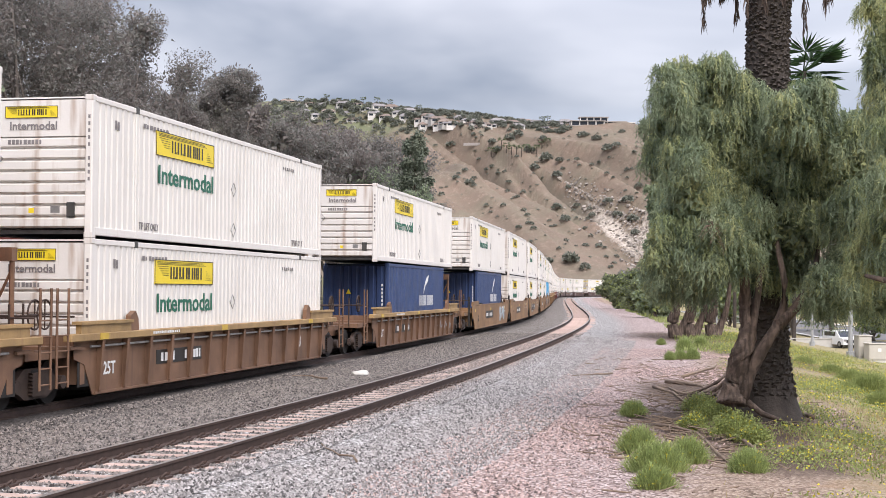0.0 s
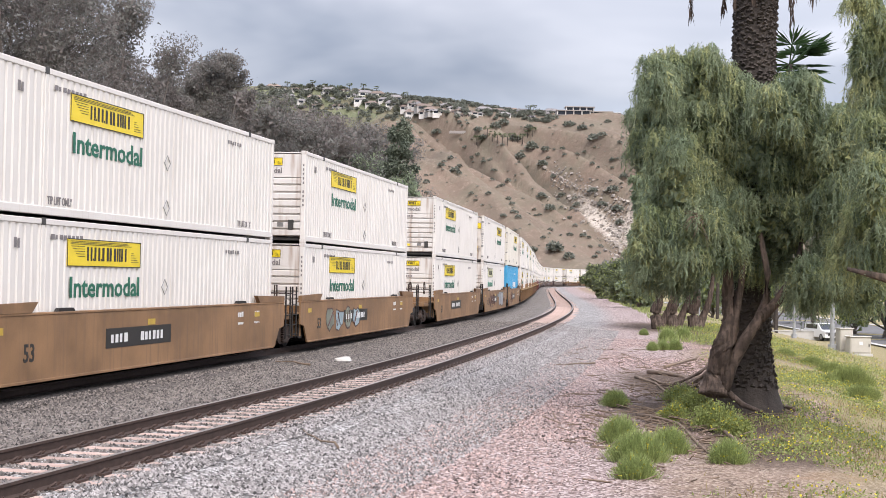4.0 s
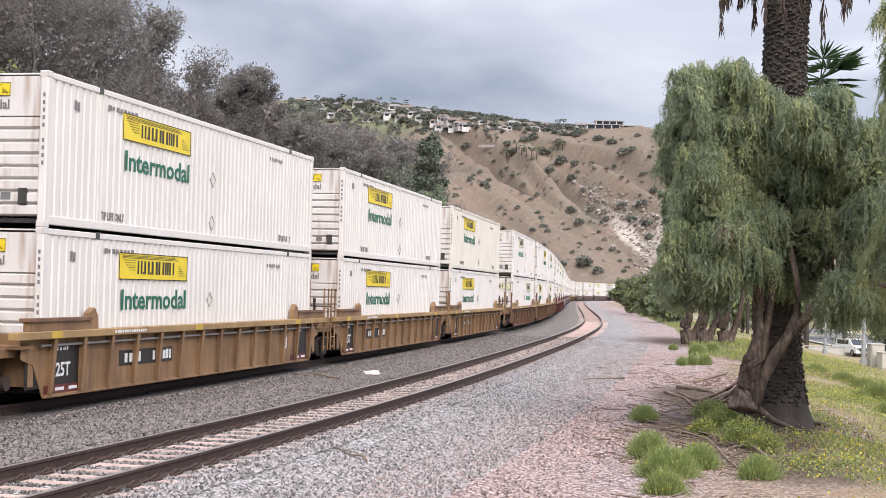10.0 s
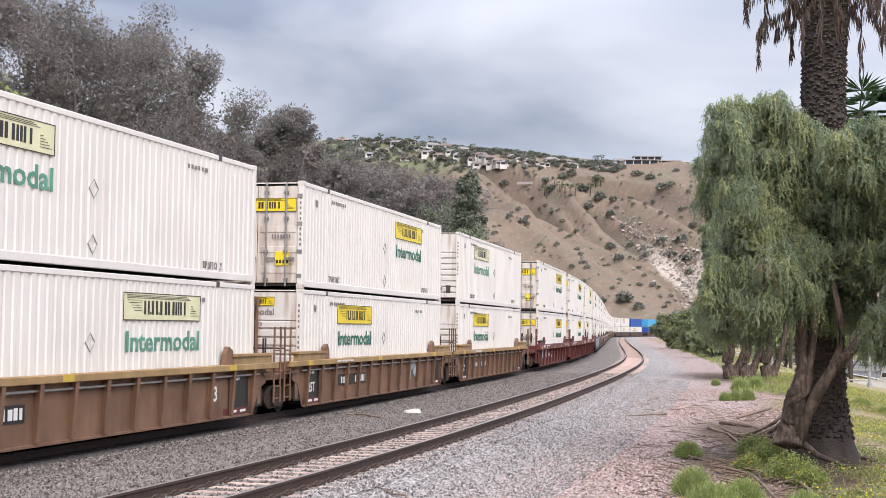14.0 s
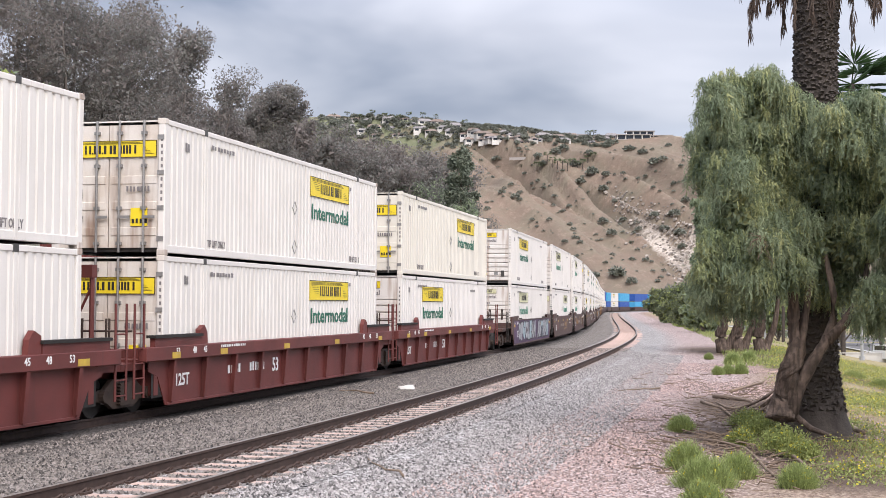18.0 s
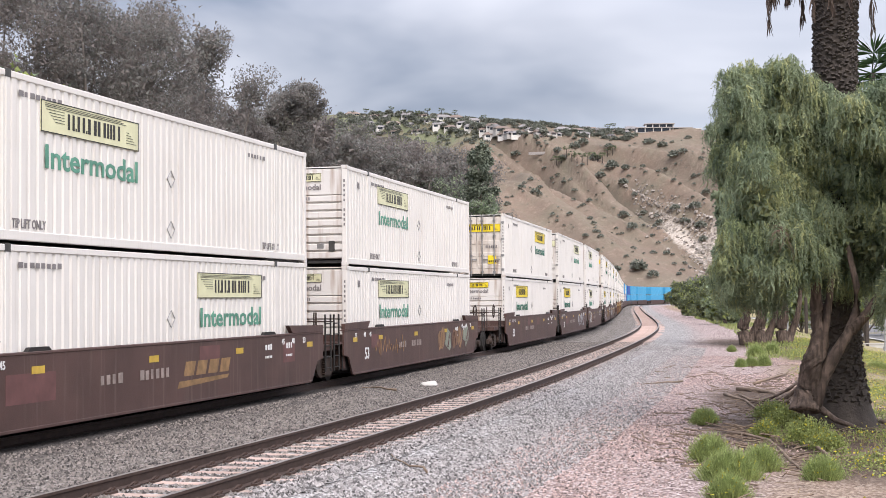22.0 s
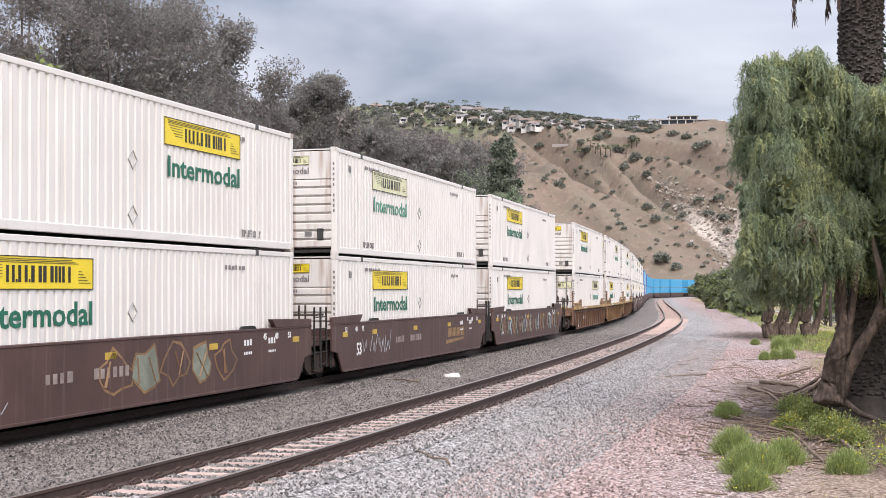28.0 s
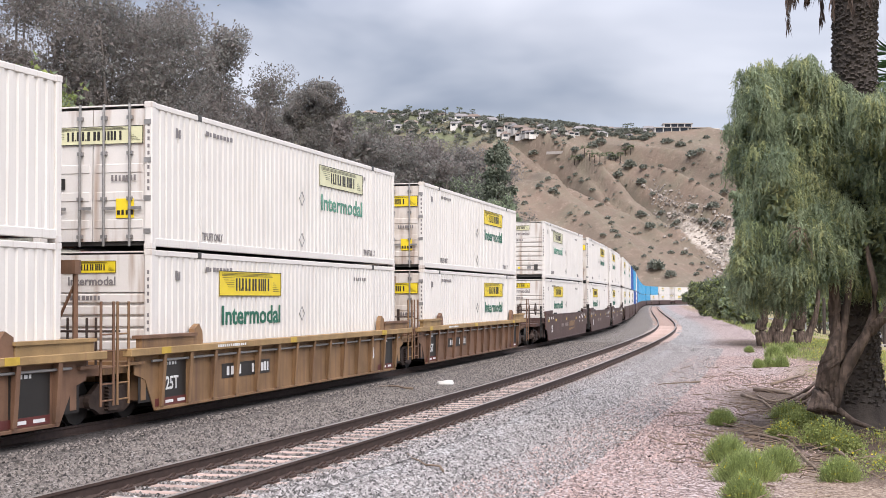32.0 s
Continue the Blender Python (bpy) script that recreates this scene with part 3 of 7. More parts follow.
def sign_bars(w, h):
    """Plain bars where a trade name stands, on the +x side, with thin rules and a scroll at each end."""
    bm = bmesh.new()
    t = 0.006
    x = w * 0.25
    for wd, bars in ((0.075, 2), (0.02, 0), (0.085, 2), (0.02, 0), (0.10, 2), (0.10, 2), (0.105, 3), (0.08, 1)):
        ww = wd * w
        if not bars:
            box(bm, 0, x, h * 0.22, t, x + ww * 0.6, h * 0.31)
        for q in range(bars):
            yy = x + ww * 0.8 * (q + 0.2 if bars == 1 else q * 0.76 / (bars - 1))
            box(bm, 0, yy, h * 0.22, t, yy + ww * (0.26 if bars < 3 else 0.2), h * 0.72)
        x += ww
    for i in range(3):
        box(bm, 0, w * 0.04, h * (0.8 + 0.05 * i), t, w * (0.86 - 0.03 * i), h * (0.815 + 0.05 * i))
    for i in range(5):
        box(bm, 0, w * (0.05 + 0.02 * i), h * (0.72 - 0.09 * i), t, w * 0.22, h * (0.735 - 0.09 * i))
        box(bm, 0, w * 0.86, h * (0.2 + 0.09 * i), t, w * (0.97 - 0.02 * i), h * (0.215 + 0.09 * i))
    for a, b, c, d in ((0, 0.0, 1, 0.03), (0, 0.97, 1, 1), (0, 0, 0.006, 1), (0.994, 0, 1, 1)):
        box(bm, 0, w * a, h * b, t, w * c, h * d)
    return bm


def sign(parent, w, h, m, film):
    bm = boxes((0, 0, 0, 0.008, w, h))
    p = part("sign_panel", bm, film, parent, "yellow sign panel" if film is YELLOW else "faded pale sign panel")
    p.matrix_basis = m
    b = tagged(part("sign_print", sign_bars(w, h), INK, p), kind="stuff")
    b.matrix_basis = Matrix.Translation((0.009, 0, 0))
    return p


def marks(parent, m, n, w, h, mt, seed):
    """A short row of plain bars for small writing."""
    bm = bmesh.new()
    rng = random.Random(seed)
    y = 0
    for i in range(n):
        ww = w * rng.uniform(0.55, 0.95)
        box(bm, 0, y, 0, 0.004, y + ww, h * rng.uniform(0.85, 1))
        y += w * 1.15
    ob = tagged(part("small_marking", bm, mt, parent), kind="stuff")
    ob.matrix_basis = m
    return ob


def diamond(parent, m, mt, r=0.17):
    bm = bmesh.new()
    for k in range(4):
        a = k * 90
        rod(bm, (0, math.sin(radians(a)) * r, math.cos(radians(a)) * r), (0, math.sin(radians(a + 90)) * r, math.cos(radians(a + 90)) * r), 0.012, 4)
    ob = part("placard_holder", bm, mt, parent)
    ob.matrix_basis = m
    return ob


def container(kind, paint, end_paint, film, length=LENGTH, door_near=False, fold=0.28, writing=True, far=False):
    """A freight container with its base at z=0 and the end at -y towards the viewer."""
    root = new(kind)
    hl = length / 2
    wall = corrugated(length - 0.3, 0.2, TALL - 0.1, fold if not far else fold * 2, 0.03)
    for side in (1, -1):
        w = piece("side_wall", wall if side == 1 else wall.copy(), () if side == -1 else paint, root)
        w.matrix_basis = pose(side * (HALF - 0.015), 0, 0, 0, 0, 0 if side == 1 else 180)
        for nm, z0, z1 in () if far and side < 0 else (("top_rail", TALL - 0.13, TALL - 0.015), ("bottom_rail", 0.055, 0.22)):
            part(nm, boxes((side * (HALF - 0.09), -hl + 0.16, z0, side * HALF, hl - 0.16, z1), bevel=0.012), paint, root)
        for e in ((1, -1) if not (far and side < 0) else (-1,)):
            part("corner_post", boxes((side * (HALF - 0.16), e * (hl - 0.18), 0.1, side * HALF, e * hl, TALL - 0.1), bevel=0.02), paint, root)
            for z in ((0.0, TALL - 0.12) if side > 0 and not far else ()):
                part("corner_casting", boxes((side * (HALF - 0.17), e * (hl - 0.185), z, side * (HALF + 0.006), e * (hl + 0.005), z + 0.12), bevel=0.01),
                     end_paint, root)
            if length > 14 and not far and side > 0:
                y = e * 6.1
                part("lifting_post", boxes((side * (HALF - 0.05), y - 0.06, 0.055, side * (HALF + 0.004), y + 0.06, TALL - 0.015), bevel=0.01), paint, root)
                part("lifting_casting", boxes((side * (HALF - 0.15), y - 0.085, TALL - 0.14, side * (HALF + 0.008), y + 0.085, TALL + 0.002)), STEELDARK, root)
    part("roof", boxes((-HALF + 0.08, -hl + 0.12, TALL - 0.06, HALF - 0.08, hl - 0.12, TALL - 0.03)), paint, root)
    part("floor", boxes((-HALF + 0.08, -hl + 0.12, 0.08, HALF - 0.08, hl - 0.12, 0.16)), STEELDARK, root)
    # ends
    part("rear_end", boxes((-HALF + 0.15, hl - 0.1, 0.15, HALF - 0.15, hl - 0.04, TALL - 0.1)), end_paint, root)
    for e in (-1,):
        is_door = door_near == (e == -1)
        turn = pose(0, 0, 0, 0, 0, 0 if e == -1 else 180)
        if is_door:
            for sx in (-1, 1):
                bm = bmesh.new()
                x0, x1 = (0.01, HALF - 0.15)
                box(bm, sx * x0, -hl + 0.05, 0.16, sx * x1, -hl + 0.09, TALL - 0.13)
                d = part("door", bm, end_paint, root)
                d.matrix_basis = turn
                for zz in (0.5, 1.05, 1.6, 2.15):
                    part("door_rib", boxes((sx * (x0 + 0.06), -hl + 0.035, zz - 0.09, sx * (x1 - 0.06), -hl + 0.06, zz + 0.09), bevel=0.012), end_paint, d)
                for rx in (0.26, 0.82):
                    bm = bmesh.new()
                    rod(bm, (sx * rx, -hl + 0.0, 0.06), (sx * rx, -hl + 0.0, TALL - 0.03), 0.028, 8)
                    for zz in (0.25, 1.0, 1.9, 2.6):
                        box(bm, sx * rx - 0.06, -hl - 0.02, zz - 0.035, sx * rx + 0.06, -hl + 0.05, zz + 0.035)
                    box(bm, sx * rx - 0.02, -hl - 0.035, 0.78, sx * rx + 0.26, -hl - 0.005, 0.84)
                    part("lock_rod", bm, GALV, d)
                for zz in (0.35, 1.0, 1.75, 2.5):
                    part("hinge", boxes((sx * (x1 - 0.02), -hl - 0.012, zz - 0.05, sx * (HALF - 0.02), -hl + 0.05, zz + 0.05)), GALV, d)
            if film and writing:
                s = sign(root, 2.2, 0.36, turn @ Matrix.Translation((-1.1, -hl + 0.028, 2.08)) @ TURN_END, film)
                part("warning_panel", boxes((0.52, -hl + 0.02, 0.62, 0.9, -hl + 0.035, 1.0)), YELLOW, root, "yellow warning panel").matrix_basis = turn
                marks(root, turn @ Matrix.Translation((0.42, -hl + 0.015, 1.35)) @ TURN_END, 7, 0.07, 0.12, GREYINK, 8)
                marks(root, turn @ Matrix.Translation((0.55, -hl + 0.016, 0.68)) @ TURN_END, 4, 0.08, 0.1, INK, 9)
                part("notice_panel", boxes((-1.02, -hl + 0.02, 1.2, -0.6, -hl + 0.035, 1.42)), INK, root, "black notice panel").matrix_basis = turn
        else:
            if length > 14:
                w = piece("end_wall", louvred(2 * HALF - 0.3, 0.2, 2.06, 8, 0.075, -hl + 0.09), end_paint, root)
                w.matrix_basis = turn
                part("end_header", boxes((-HALF + 0.15, -hl + 0.03, 2.06, HALF - 0.15, -hl + 0.08, TALL - 0.1)), end_paint, root).matrix_basis = turn
            else:
                w = piece("end_wall", corrugated(2 * HALF - 0.3, 0.16, TALL - 0.1, 0.29, 0.04), end_paint, root)
                w.matrix_basis = turn @ Matrix.Translation((0, -hl + 0.03, 0)) @ TURN_END
            if film and writing:
                sign(root, 1.15, 0.24, turn @ Matrix.Translation((-0.62, -hl + 0.021, 2.44)) @ TURN_END, film)
                lettering(WORD_SMALL, GREYINK, root, turn @ Matrix.Translation((-0.53, -hl + 0.021, 2.2)) @ TURN_END)
                marks(root, turn @ Matrix.Translation((-0.55, -hl + 0.012, 1.9)) @ TURN_END, 9, 0.075, 0.1, GREYINK, 5)
                for zz in (1.62,):
                    diamond(root, turn @ Matrix.Translation((-0.85, -hl + 0.0, zz)) @ TURN_END, GALV, 0.2)
                part("vent_box", boxes((0.75, -hl - 0.005, 0.42, 0.93, -hl + 0.05, 0.72), bevel=0.01), STEELDARK, root).matrix_basis = turn
                part("data_plate", boxes((0.4, -hl + 0.012, 0.5, 0.6, -hl + 0.03, 0.64)), GALV, root).matrix_basis = turn
                part("yellow_mark", boxes((-0.08, -hl + 0.012, 0.5, 0.04, -hl + 0.03, 0.6)), YELLOW, root, "small yellow mark").matrix_basis = turn
    if film and writing:
        y0 = -hl + 3.3 if not door_near else hl - 6.9
        side = Matrix.Translation((HALF - 0.012, 0, 0))
        sign(root, 3.7, 0.56, side @ Matrix.Translation((0, y0, 1.98)), film)
        w = lettering(WORD_BIG, GREENINK if film is YELLOW else FADEGREEN, root,
                      side @ Matrix.Translation((0.002, y0 + 0.12, 1.36)) @ Matrix.Diagonal((1, 1.38, 1, 1)), "green lettering")
        if not far:
            for y in (-hl + 2.4, hl - 3.1):
                lettering(WORD_LIFT, GREYINK, root, side @ Matrix.Translation((0.002, y, 0.27)) @ Matrix.Diagonal((1, 0.75, 1, 1)))
            marks(root, side @ Matrix.Translation((0.002, -hl + 2.6, 2.5)), 8, 0.16, 0.1, GREYINK, 2)
            marks(root, side @ Matrix.Translation((0.002, hl - 4.0, 2.42)), 6, 0.16, 0.1, GREYINK, 3)
            marks(root, side @ Matrix.Translation((0.002, -hl + 1.1, 2.3)), 2, 0.12, 0.2, GREYINK, 6)
            for zz in (0.5, 1.55):
                diamond(root, side @ Matrix.Translation((0.0, 0.15, zz)), GALV, 0.18)
            # upright row of small writing on the corner post
            bm = bmesh.new()
            for i in range(10):
                if i != 4:
                    box(bm, HALF - 0.095, -hl - 0.004, 1.15 + i * 0.14, HALF - 0.05, -hl - 0.001, 1.225 + i * 0.14)
            tagged(part("post_marking", bm, GREYINK, root), kind="stuff")
    return root


def fix_walls(root, paint):
    for o in root.children:
        if o.name.startswith("side_wall") and not o.data.materials:
            o.data.materials.append(paint)


MADE = {}


def boxcar_of(code):
    """A container by its code letter, built once and then copied."""
    if code in MADE:
        return copy_thing(MADE[code], Matrix())
    spec = {
        "F": ("freight_container", WHITE, ENDW, YELLOW, LENGTH, False, "white corrugated freight container, ribbed end, yellow sign, green lettering"),
        "f": ("freight_container", WHITE, ENDW, PALESIGN, LENGTH, False, "white corrugated freight container with faded pale sign and green lettering"),
        "D": ("freight_container", WHITE, DOORW, YELLOW, LENGTH, True, "white corrugated freight container, rust-streaked doors, yellow signs"),
        "d": ("freight_container", WHITE, ENDW, PALESIGN, LENGTH, True, "white corrugated freight container with doors and faded pale signs"),
        "E": ("freight_container", CREAM, CREAM, YELLOW, LENGTH, True, "dirty cream corrugated freight container, doors, yellow signs"),
        "C": ("freight_container", CREAM, ENDW, YELLOW, LENGTH, False, "dirty cream corrugated freight container, ribbed end, yellow sign"),
        "N": ("freight_container", NAVY, NAVY, None, 12.19, False, "navy blue steel freight container with white emblem"),
        "B": ("freight_container", BLUE, BLUE, None, LENGTH, False, "light blue steel freight container with white lettering bars"),
        "O": ("freight_container", ORANGE, ORANGE, None, LENGTH, False, "orange steel freight container in a well car"),
        "R": ("freight_container", RED, RED, None, 12.19, False, "dark red corrugated freight container on a parked car"),
        "G": ("freight_container", GREYGREEN, GREYGREEN, None, 12.19, False, "pale grey corrugated freight container on a parked car"),
        "r": ("freight_container", BRIGHTRED, BRIGHTRED, None, 12.19, False, "red corrugated freight container on a parked car"),
        "S": ("freight_container", NAVY, NAVY, None, 12.19, False, "navy blue freight container with yellow lettering bars, parked"),
        "w": ("freight_container", WHITE, ENDW, YELLOW, LENGTH, False, "white freight container far down the train"),
        "b": ("freight_container", BLUE, BLUE, None, LENGTH, False, "light blue freight container far down the train"),
        "n": ("freight_container", DEEPBLUE, DEEPBLUE, None, LENGTH, False, "blue freight container far down the train"),
    }[code]
    nm, paint, endp, film, length, door, label = spec
    far = code in "wbn"
    root = container(nm, paint, endp, film, length, door, far=far, fold=0.28 if code not in "NRGrS" else 0.275)
    fix_walls(root, paint)
    hl, side = length / 2, HALF - 0.012
    if code == "N":
        bm = bmesh.new()          # plain emblem: a slanted wing over bars
        prism(bm, [(1.1, 1.72), (1.35, 2.05), (1.8, 2.4), (2.4, 2.55), (2.1, 2.22), (1.6, 2.06)], side, side + 0.006)
        part("emblem", bm, WHITEINK, root, "white emblem")
        bm = bmesh.new()
        for i in range(6):
            y = 0.25 + i * 0.5 + (0.2 if i > 2 else 0)
            box(bm, side, y, 1.2, side + 0.006, y + 0.12, 1.64)
            box(bm, side, y + 0.25, 1.2, side + 0.006, y + 0.37, 1.64)
        tagged(part("lettering_bars", bm, WHITEINK, root, "white lettering bars"), kind="stuff")
        part("warning_triangle", prism(bmesh.new(), [(-0.1, 2.0), (0.1, 2.0), (0, 2.2)], -0.003, 0.003), YELLOW, root).matrix_basis = \
            Matrix.Translation((-0.3, -hl + 0.025, -0.3)) @ TURN_END
        bm = bmesh.new()
        for i in range(11):
            box(bm, HALF - 0.3, -hl + 0.02, 0.5 + i * 0.15, HALF - 0.24, -hl + 0.026, 0.6 + i * 0.15)
        tagged(part("end_marking", bm, WHITEINK, root), kind="stuff")
    if code == "B":
        bm = bmesh.new()
        for i in range(8):
            box(bm, side, 1.0 + i * 0.42, 1.2, side + 0.006, 1.0 + i * 0.42 + 0.13, 1.62)
            box(bm, side, 1.2 + i * 0.42, 1.2, side + 0.006, 1.2 + i * 0.42 + 0.1, 1.62)
        tagged(part("lettering_bars", bm, WHITEINK, root, "white lettering bars"), kind="stuff")
        bm = bmesh.new()
        for k in range(10):
            a = radians(36 * k)
            rod(bm, (side, 0.1 + 0.2 * math.sin(a), 1.45 + 0.36 * math.cos(a)), (side + 0.006, 0.1 + 0.2 * math.sin(a), 1.45 + 0.36 * math.cos(a)), 0.09, 6)
        part("emblem", bm, WHITEINK, root, "white ring emblem")
        marks(root, Matrix.Translation((side, 1.5, 2.2)), 8, 0.3, 0.14, WHITEINK, 4)
    if code == "S":
        bm = bmesh.new()
        for i in range(5):
            box(bm, side, -hl + 4.6 + i * 0.42, 1.95, side + 0.006, -hl + 4.9 + i * 0.42, 2.25)
        tagged(part("lettering_bars", bm, YELLOW, root, "yellow lettering bars"), kind="stuff")
    if code == "R":
        part("warning_triangle", prism(bmesh.new(), [(-0.16, 2.0), (0.16, 2.0), (0, 2.28)], side, side + 0.006), YELLOW, root).matrix_basis = Matrix.Translation((0, -hl + 1.0, -0.35))
        bm = bmesh.new()
        for i in range(11):
            box(bm, side, -hl + 2.4, 0.6 + i * 0.17, side + 0.006, -hl + 2.5, 0.72 + i * 0.17)
        tagged(part("side_marking", bm, WHITEINK, root), kind="stuff")
        bm = bmesh.new()
        for i in range(6):
            box(bm, side, -hl + 1.9 + i * 0.16, TALL - 0.1, side + 0.02, -hl + 1.98 + i * 0.16, TALL - 0.02)
        part("hazard_stripe", bm, YELLOW, root)
    tagged(root, label, "container", "containers on the train" if code not in "RGrS" else "containers on the parked train")
    MADE[code] = root
    return root


# ---- well cars ----
def wheel_mesh():
    bm = bmesh.new()
    rod(bm, (-0.05, 0, 0.42), (0.05, 0, 0.42), 0.42, 20)
    rod(bm, (-0.07, 0, 0.42), (-0.05, 0, 0.42), 0.45, 20)
    rod(bm, (0.05, 0, 0.42), (0.09, 0, 0.42), 0.12, 12)
    me = bpy.data.meshes.new("wheel")
    bm.to_mesh(me)
    bm.free()
    me.materials.append(BLACKIRON)
    return me


def frame_mesh():
    bm = bmesh.new()
    prism(bm, [(-1.15, 0.52), (-1.15, 0.34), (-0.7, 0.30), (-0.42, 0.16), (0.42, 0.16), (0.7, 0.30), (1.15, 0.34), (1.15, 0.52), (0.75, 0.56),
               (0.45, 0.74), (-0.45, 0.74), (-0.75, 0.56)], -0.05, 0.05)
    for y in (-0.89, 0.89):
        rod(bm, (0.03, y, 0.43), (0.16, y, 0.43), 0.13, 12)
    me = bpy.data.meshes.new("side_frame")
    bm.to_mesh(me)
    bm.free()
    me.materials.append(RUSTIRON)
    return me


def spring_mesh():
    bm = bmesh.new()
    edge = [(0.30 if k % 2 else 0.25, 0.22 + 0.034 * k) for k in range(14)]
    prism(bm, edge + [(-y, z) for y, z in edge[::-1]], -0.06, 0.085)
    me = bpy.data.meshes.new("spring_pack")
    bm.to_mesh(me)
    bm.free()
    me.materials.append(RUSTIRON)
    return me


WHEEL, SIDEFRAME, SPRING = wheel_mesh(), frame_mesh(), spring_mesh()


def truck(parent, y, far=False):
    """A two-axle truck; its bolster carries the frames, springs and wheels."""
    bm = boxes((-1.05, -0.2, 0.42, 1.05, 0.2, 0.72), bevel=0.03)
    for yy in (-0.89, 0.89):
        rod(bm, (-0.8, yy, 0.43), (0.8, yy, 0.43), 0.08, 10)
    tr = part("truck", bm, BLACKIRON, parent, "black iron truck")
    tr.matrix_basis = Matrix.Translation((0, y, 0))
    for sx in ((1, -1) if not far else (1,)):
        if sx > 0:
            shared("side_frame", SIDEFRAME, tr, Matrix.Translation((0.98, 0, 0)))
            shared("spring_pack", SPRING, tr, Matrix.Translation((1.03, 0, 0)))
        for yy in (-0.89, 0.89):
            shared("wheel", WHEEL, tr, pose(sx * 0.755, yy, 0, 0, 0, 0 if sx > 0 else 180))
    return tr


def handrail(parent, x, y, mt, h0=0.95, h1=2.05):
    bm = bmesh.new()
    for yy in (y - 0.22, y + 0.22):
        rod(bm, (x, yy, h0 - 0.6), (x, yy, h1), 0.026, 6)
    for k in range(5):
        rod(bm, (x, y - 0.22, h0 - 0.5 + k * 0.3), (x, y + 0.22, h0 - 0.5 + k * 0.3), 0.016, 6)
    return part("ladder", bm, mt, parent)


SILLTAN = shade("worn_tan_sill_paint", (0.42, 0.27, 0.12), 0.65, var=0.35, scale=1.6, streak=0.5, streak_col=(0.20, 0.11, 0.07))


def well_car(style, paint, first, last, far=False, B=8.82):
    root = new("well_car")
    for sx in (1, -1):
        if style == "smooth":
            pts = [(-B - 0.35, 1.42), (-B - 0.35, 0.74), (-B + 0.1, 0.68), (-B + 0.5, 0.17), (B - 0.5, 0.17), (B - 0.1, 0.68), (B + 0.35, 0.74), (B + 0.35, 1.42)]
            part("side_plate", prism(bmesh.new(), pts, sx * 1.40, sx * 1.45), paint, root)
            part("top_sill", boxes((sx * 1.34, -B - 0.35, 1.41, sx * 1.465, B + 0.35, 1.46), bevel=0.01), paint, root)
            part("bottom_sill", boxes((sx * 1.36, -B + 0.6, 0.14, sx * 1.462, B - 0.6, 0.2), bevel=0.01), paint, root)
        else:
            pts = [(-B - 0.3, 1.2), (-B - 0.3, 0.86), (-B + 0.15, 0.74), (-B + 0.55, 0.12), (B - 0.55, 0.12), (B - 0.15, 0.74), (B + 0.3, 0.86), (B + 0.3, 1.2)]
            part("web_plate", prism(bmesh.new(), pts, sx * 1.312, sx * 1.332), paint, root)
            sill = 1.07 if paint is MAROON else 1.21
            part("top_sill", boxes((sx * 1.31, -B - 0.75, sill, sx * 1.50, B + 0.75, 1.36), bevel=0.015), SILLTAN if paint in (RIBBROWN, OCHRE) else paint, root)
            part("bottom_sill", boxes((sx * 1.312, -B + 0.6, 0.11, sx * 1.37, B - 0.6, 0.17), bevel=0.008), paint, root)
            n = 10 if paint is MAROON else 14 if not far else 8
            for i in range(n if sx > 0 else 0):
                y = -B + 0.75 + i * (2 * B - 1.5) / (n - 1)
                bm = boxes((sx * 1.464, y - 0.06, 0.2, sx * 1.484, y + 0.06, sill), (sx * 1.33, y - 0.02, 0.16, sx * 1.47, y + 0.02, sill))
                for v in bm.verts:
                    if v.co.z < 0.5 and abs(v.co.x) > 1.4:
                        v.co.x -= sx * 0.07
                part("side_stake", bm, paint, root)
            if not far and sx > 0 and paint is not MAROON:
                bm = bmesh.new()
                rod(bm, (sx * 1.40, -B + 0.3, 1.09), (sx * 1.40, B - 0.3, 1.09), 0.026, 6)
                part("brake_pipe", bm, GALV, root)
        # raised guides at the ends of the load
        for e in (1, -1):
            if not far:
                flip = Matrix.Translation((0, e * B, 0)) @ (Matrix() if e < 0 else Matrix.Diagonal((1, -1, 1, 1)))
                if style == "smooth":
                    shapes = [("load_guide", [(-0.3, 1.46), (2.0, 1.46), (2.25, 1.66), (-0.3, 1.62)], 1.36, 1.47, paint)]
                    shapes += [("edge_pad", [(3.1, 1.455), (3.9, 1.455), (3.8, 1.53), (3.2, 1.53)], 1.36, 1.45, BLACKIRON)]
                else:
                    shapes = [("load_guide", [(-0.3, 1.36), (2.1, 1.36), (2.1, 1.54), (-0.3, 1.54)], 1.36, 1.48, SILLTAN if paint is RIBBROWN else paint),
                              ("guide_cap", [(-0.35, 1.54), (2.15, 1.54), (2.15, 1.6), (-0.35, 1.6)], 1.3, 1.52, SILLTAN if paint is RIBBROWN else RIBBROWN if paint is OCHRE else BLACKIRON),
                              ("guide_knob", [(2.12, 1.36), (2.55, 1.36), (2.52, 1.62), (2.36, 1.78), (2.12, 1.68)], 1.34, 1.46, paint)]
                if B > 8 or style != "smooth":
                    for nm, pts, x0, x1, mt in shapes:
                        part(nm, prism(bmesh.new(), pts, sx * x0, sx * x1), mt, root).matrix_basis = flip
                        if sx < 0:
                            break
    # added black sheets that hide the container's pale lower corners
    if not far:
        for e in (-1, 1):
            part("well_corner", boxes((1.302, e * (B - 0.6), 0.3, 1.311, e * (B + 0.1), 1.1)), BLACKIRON, root)
    part("well_floor", boxes((-1.3, -B + 0.6, 0.2, 1.3, B - 0.6, 0.27)), BLACKIRON, root)
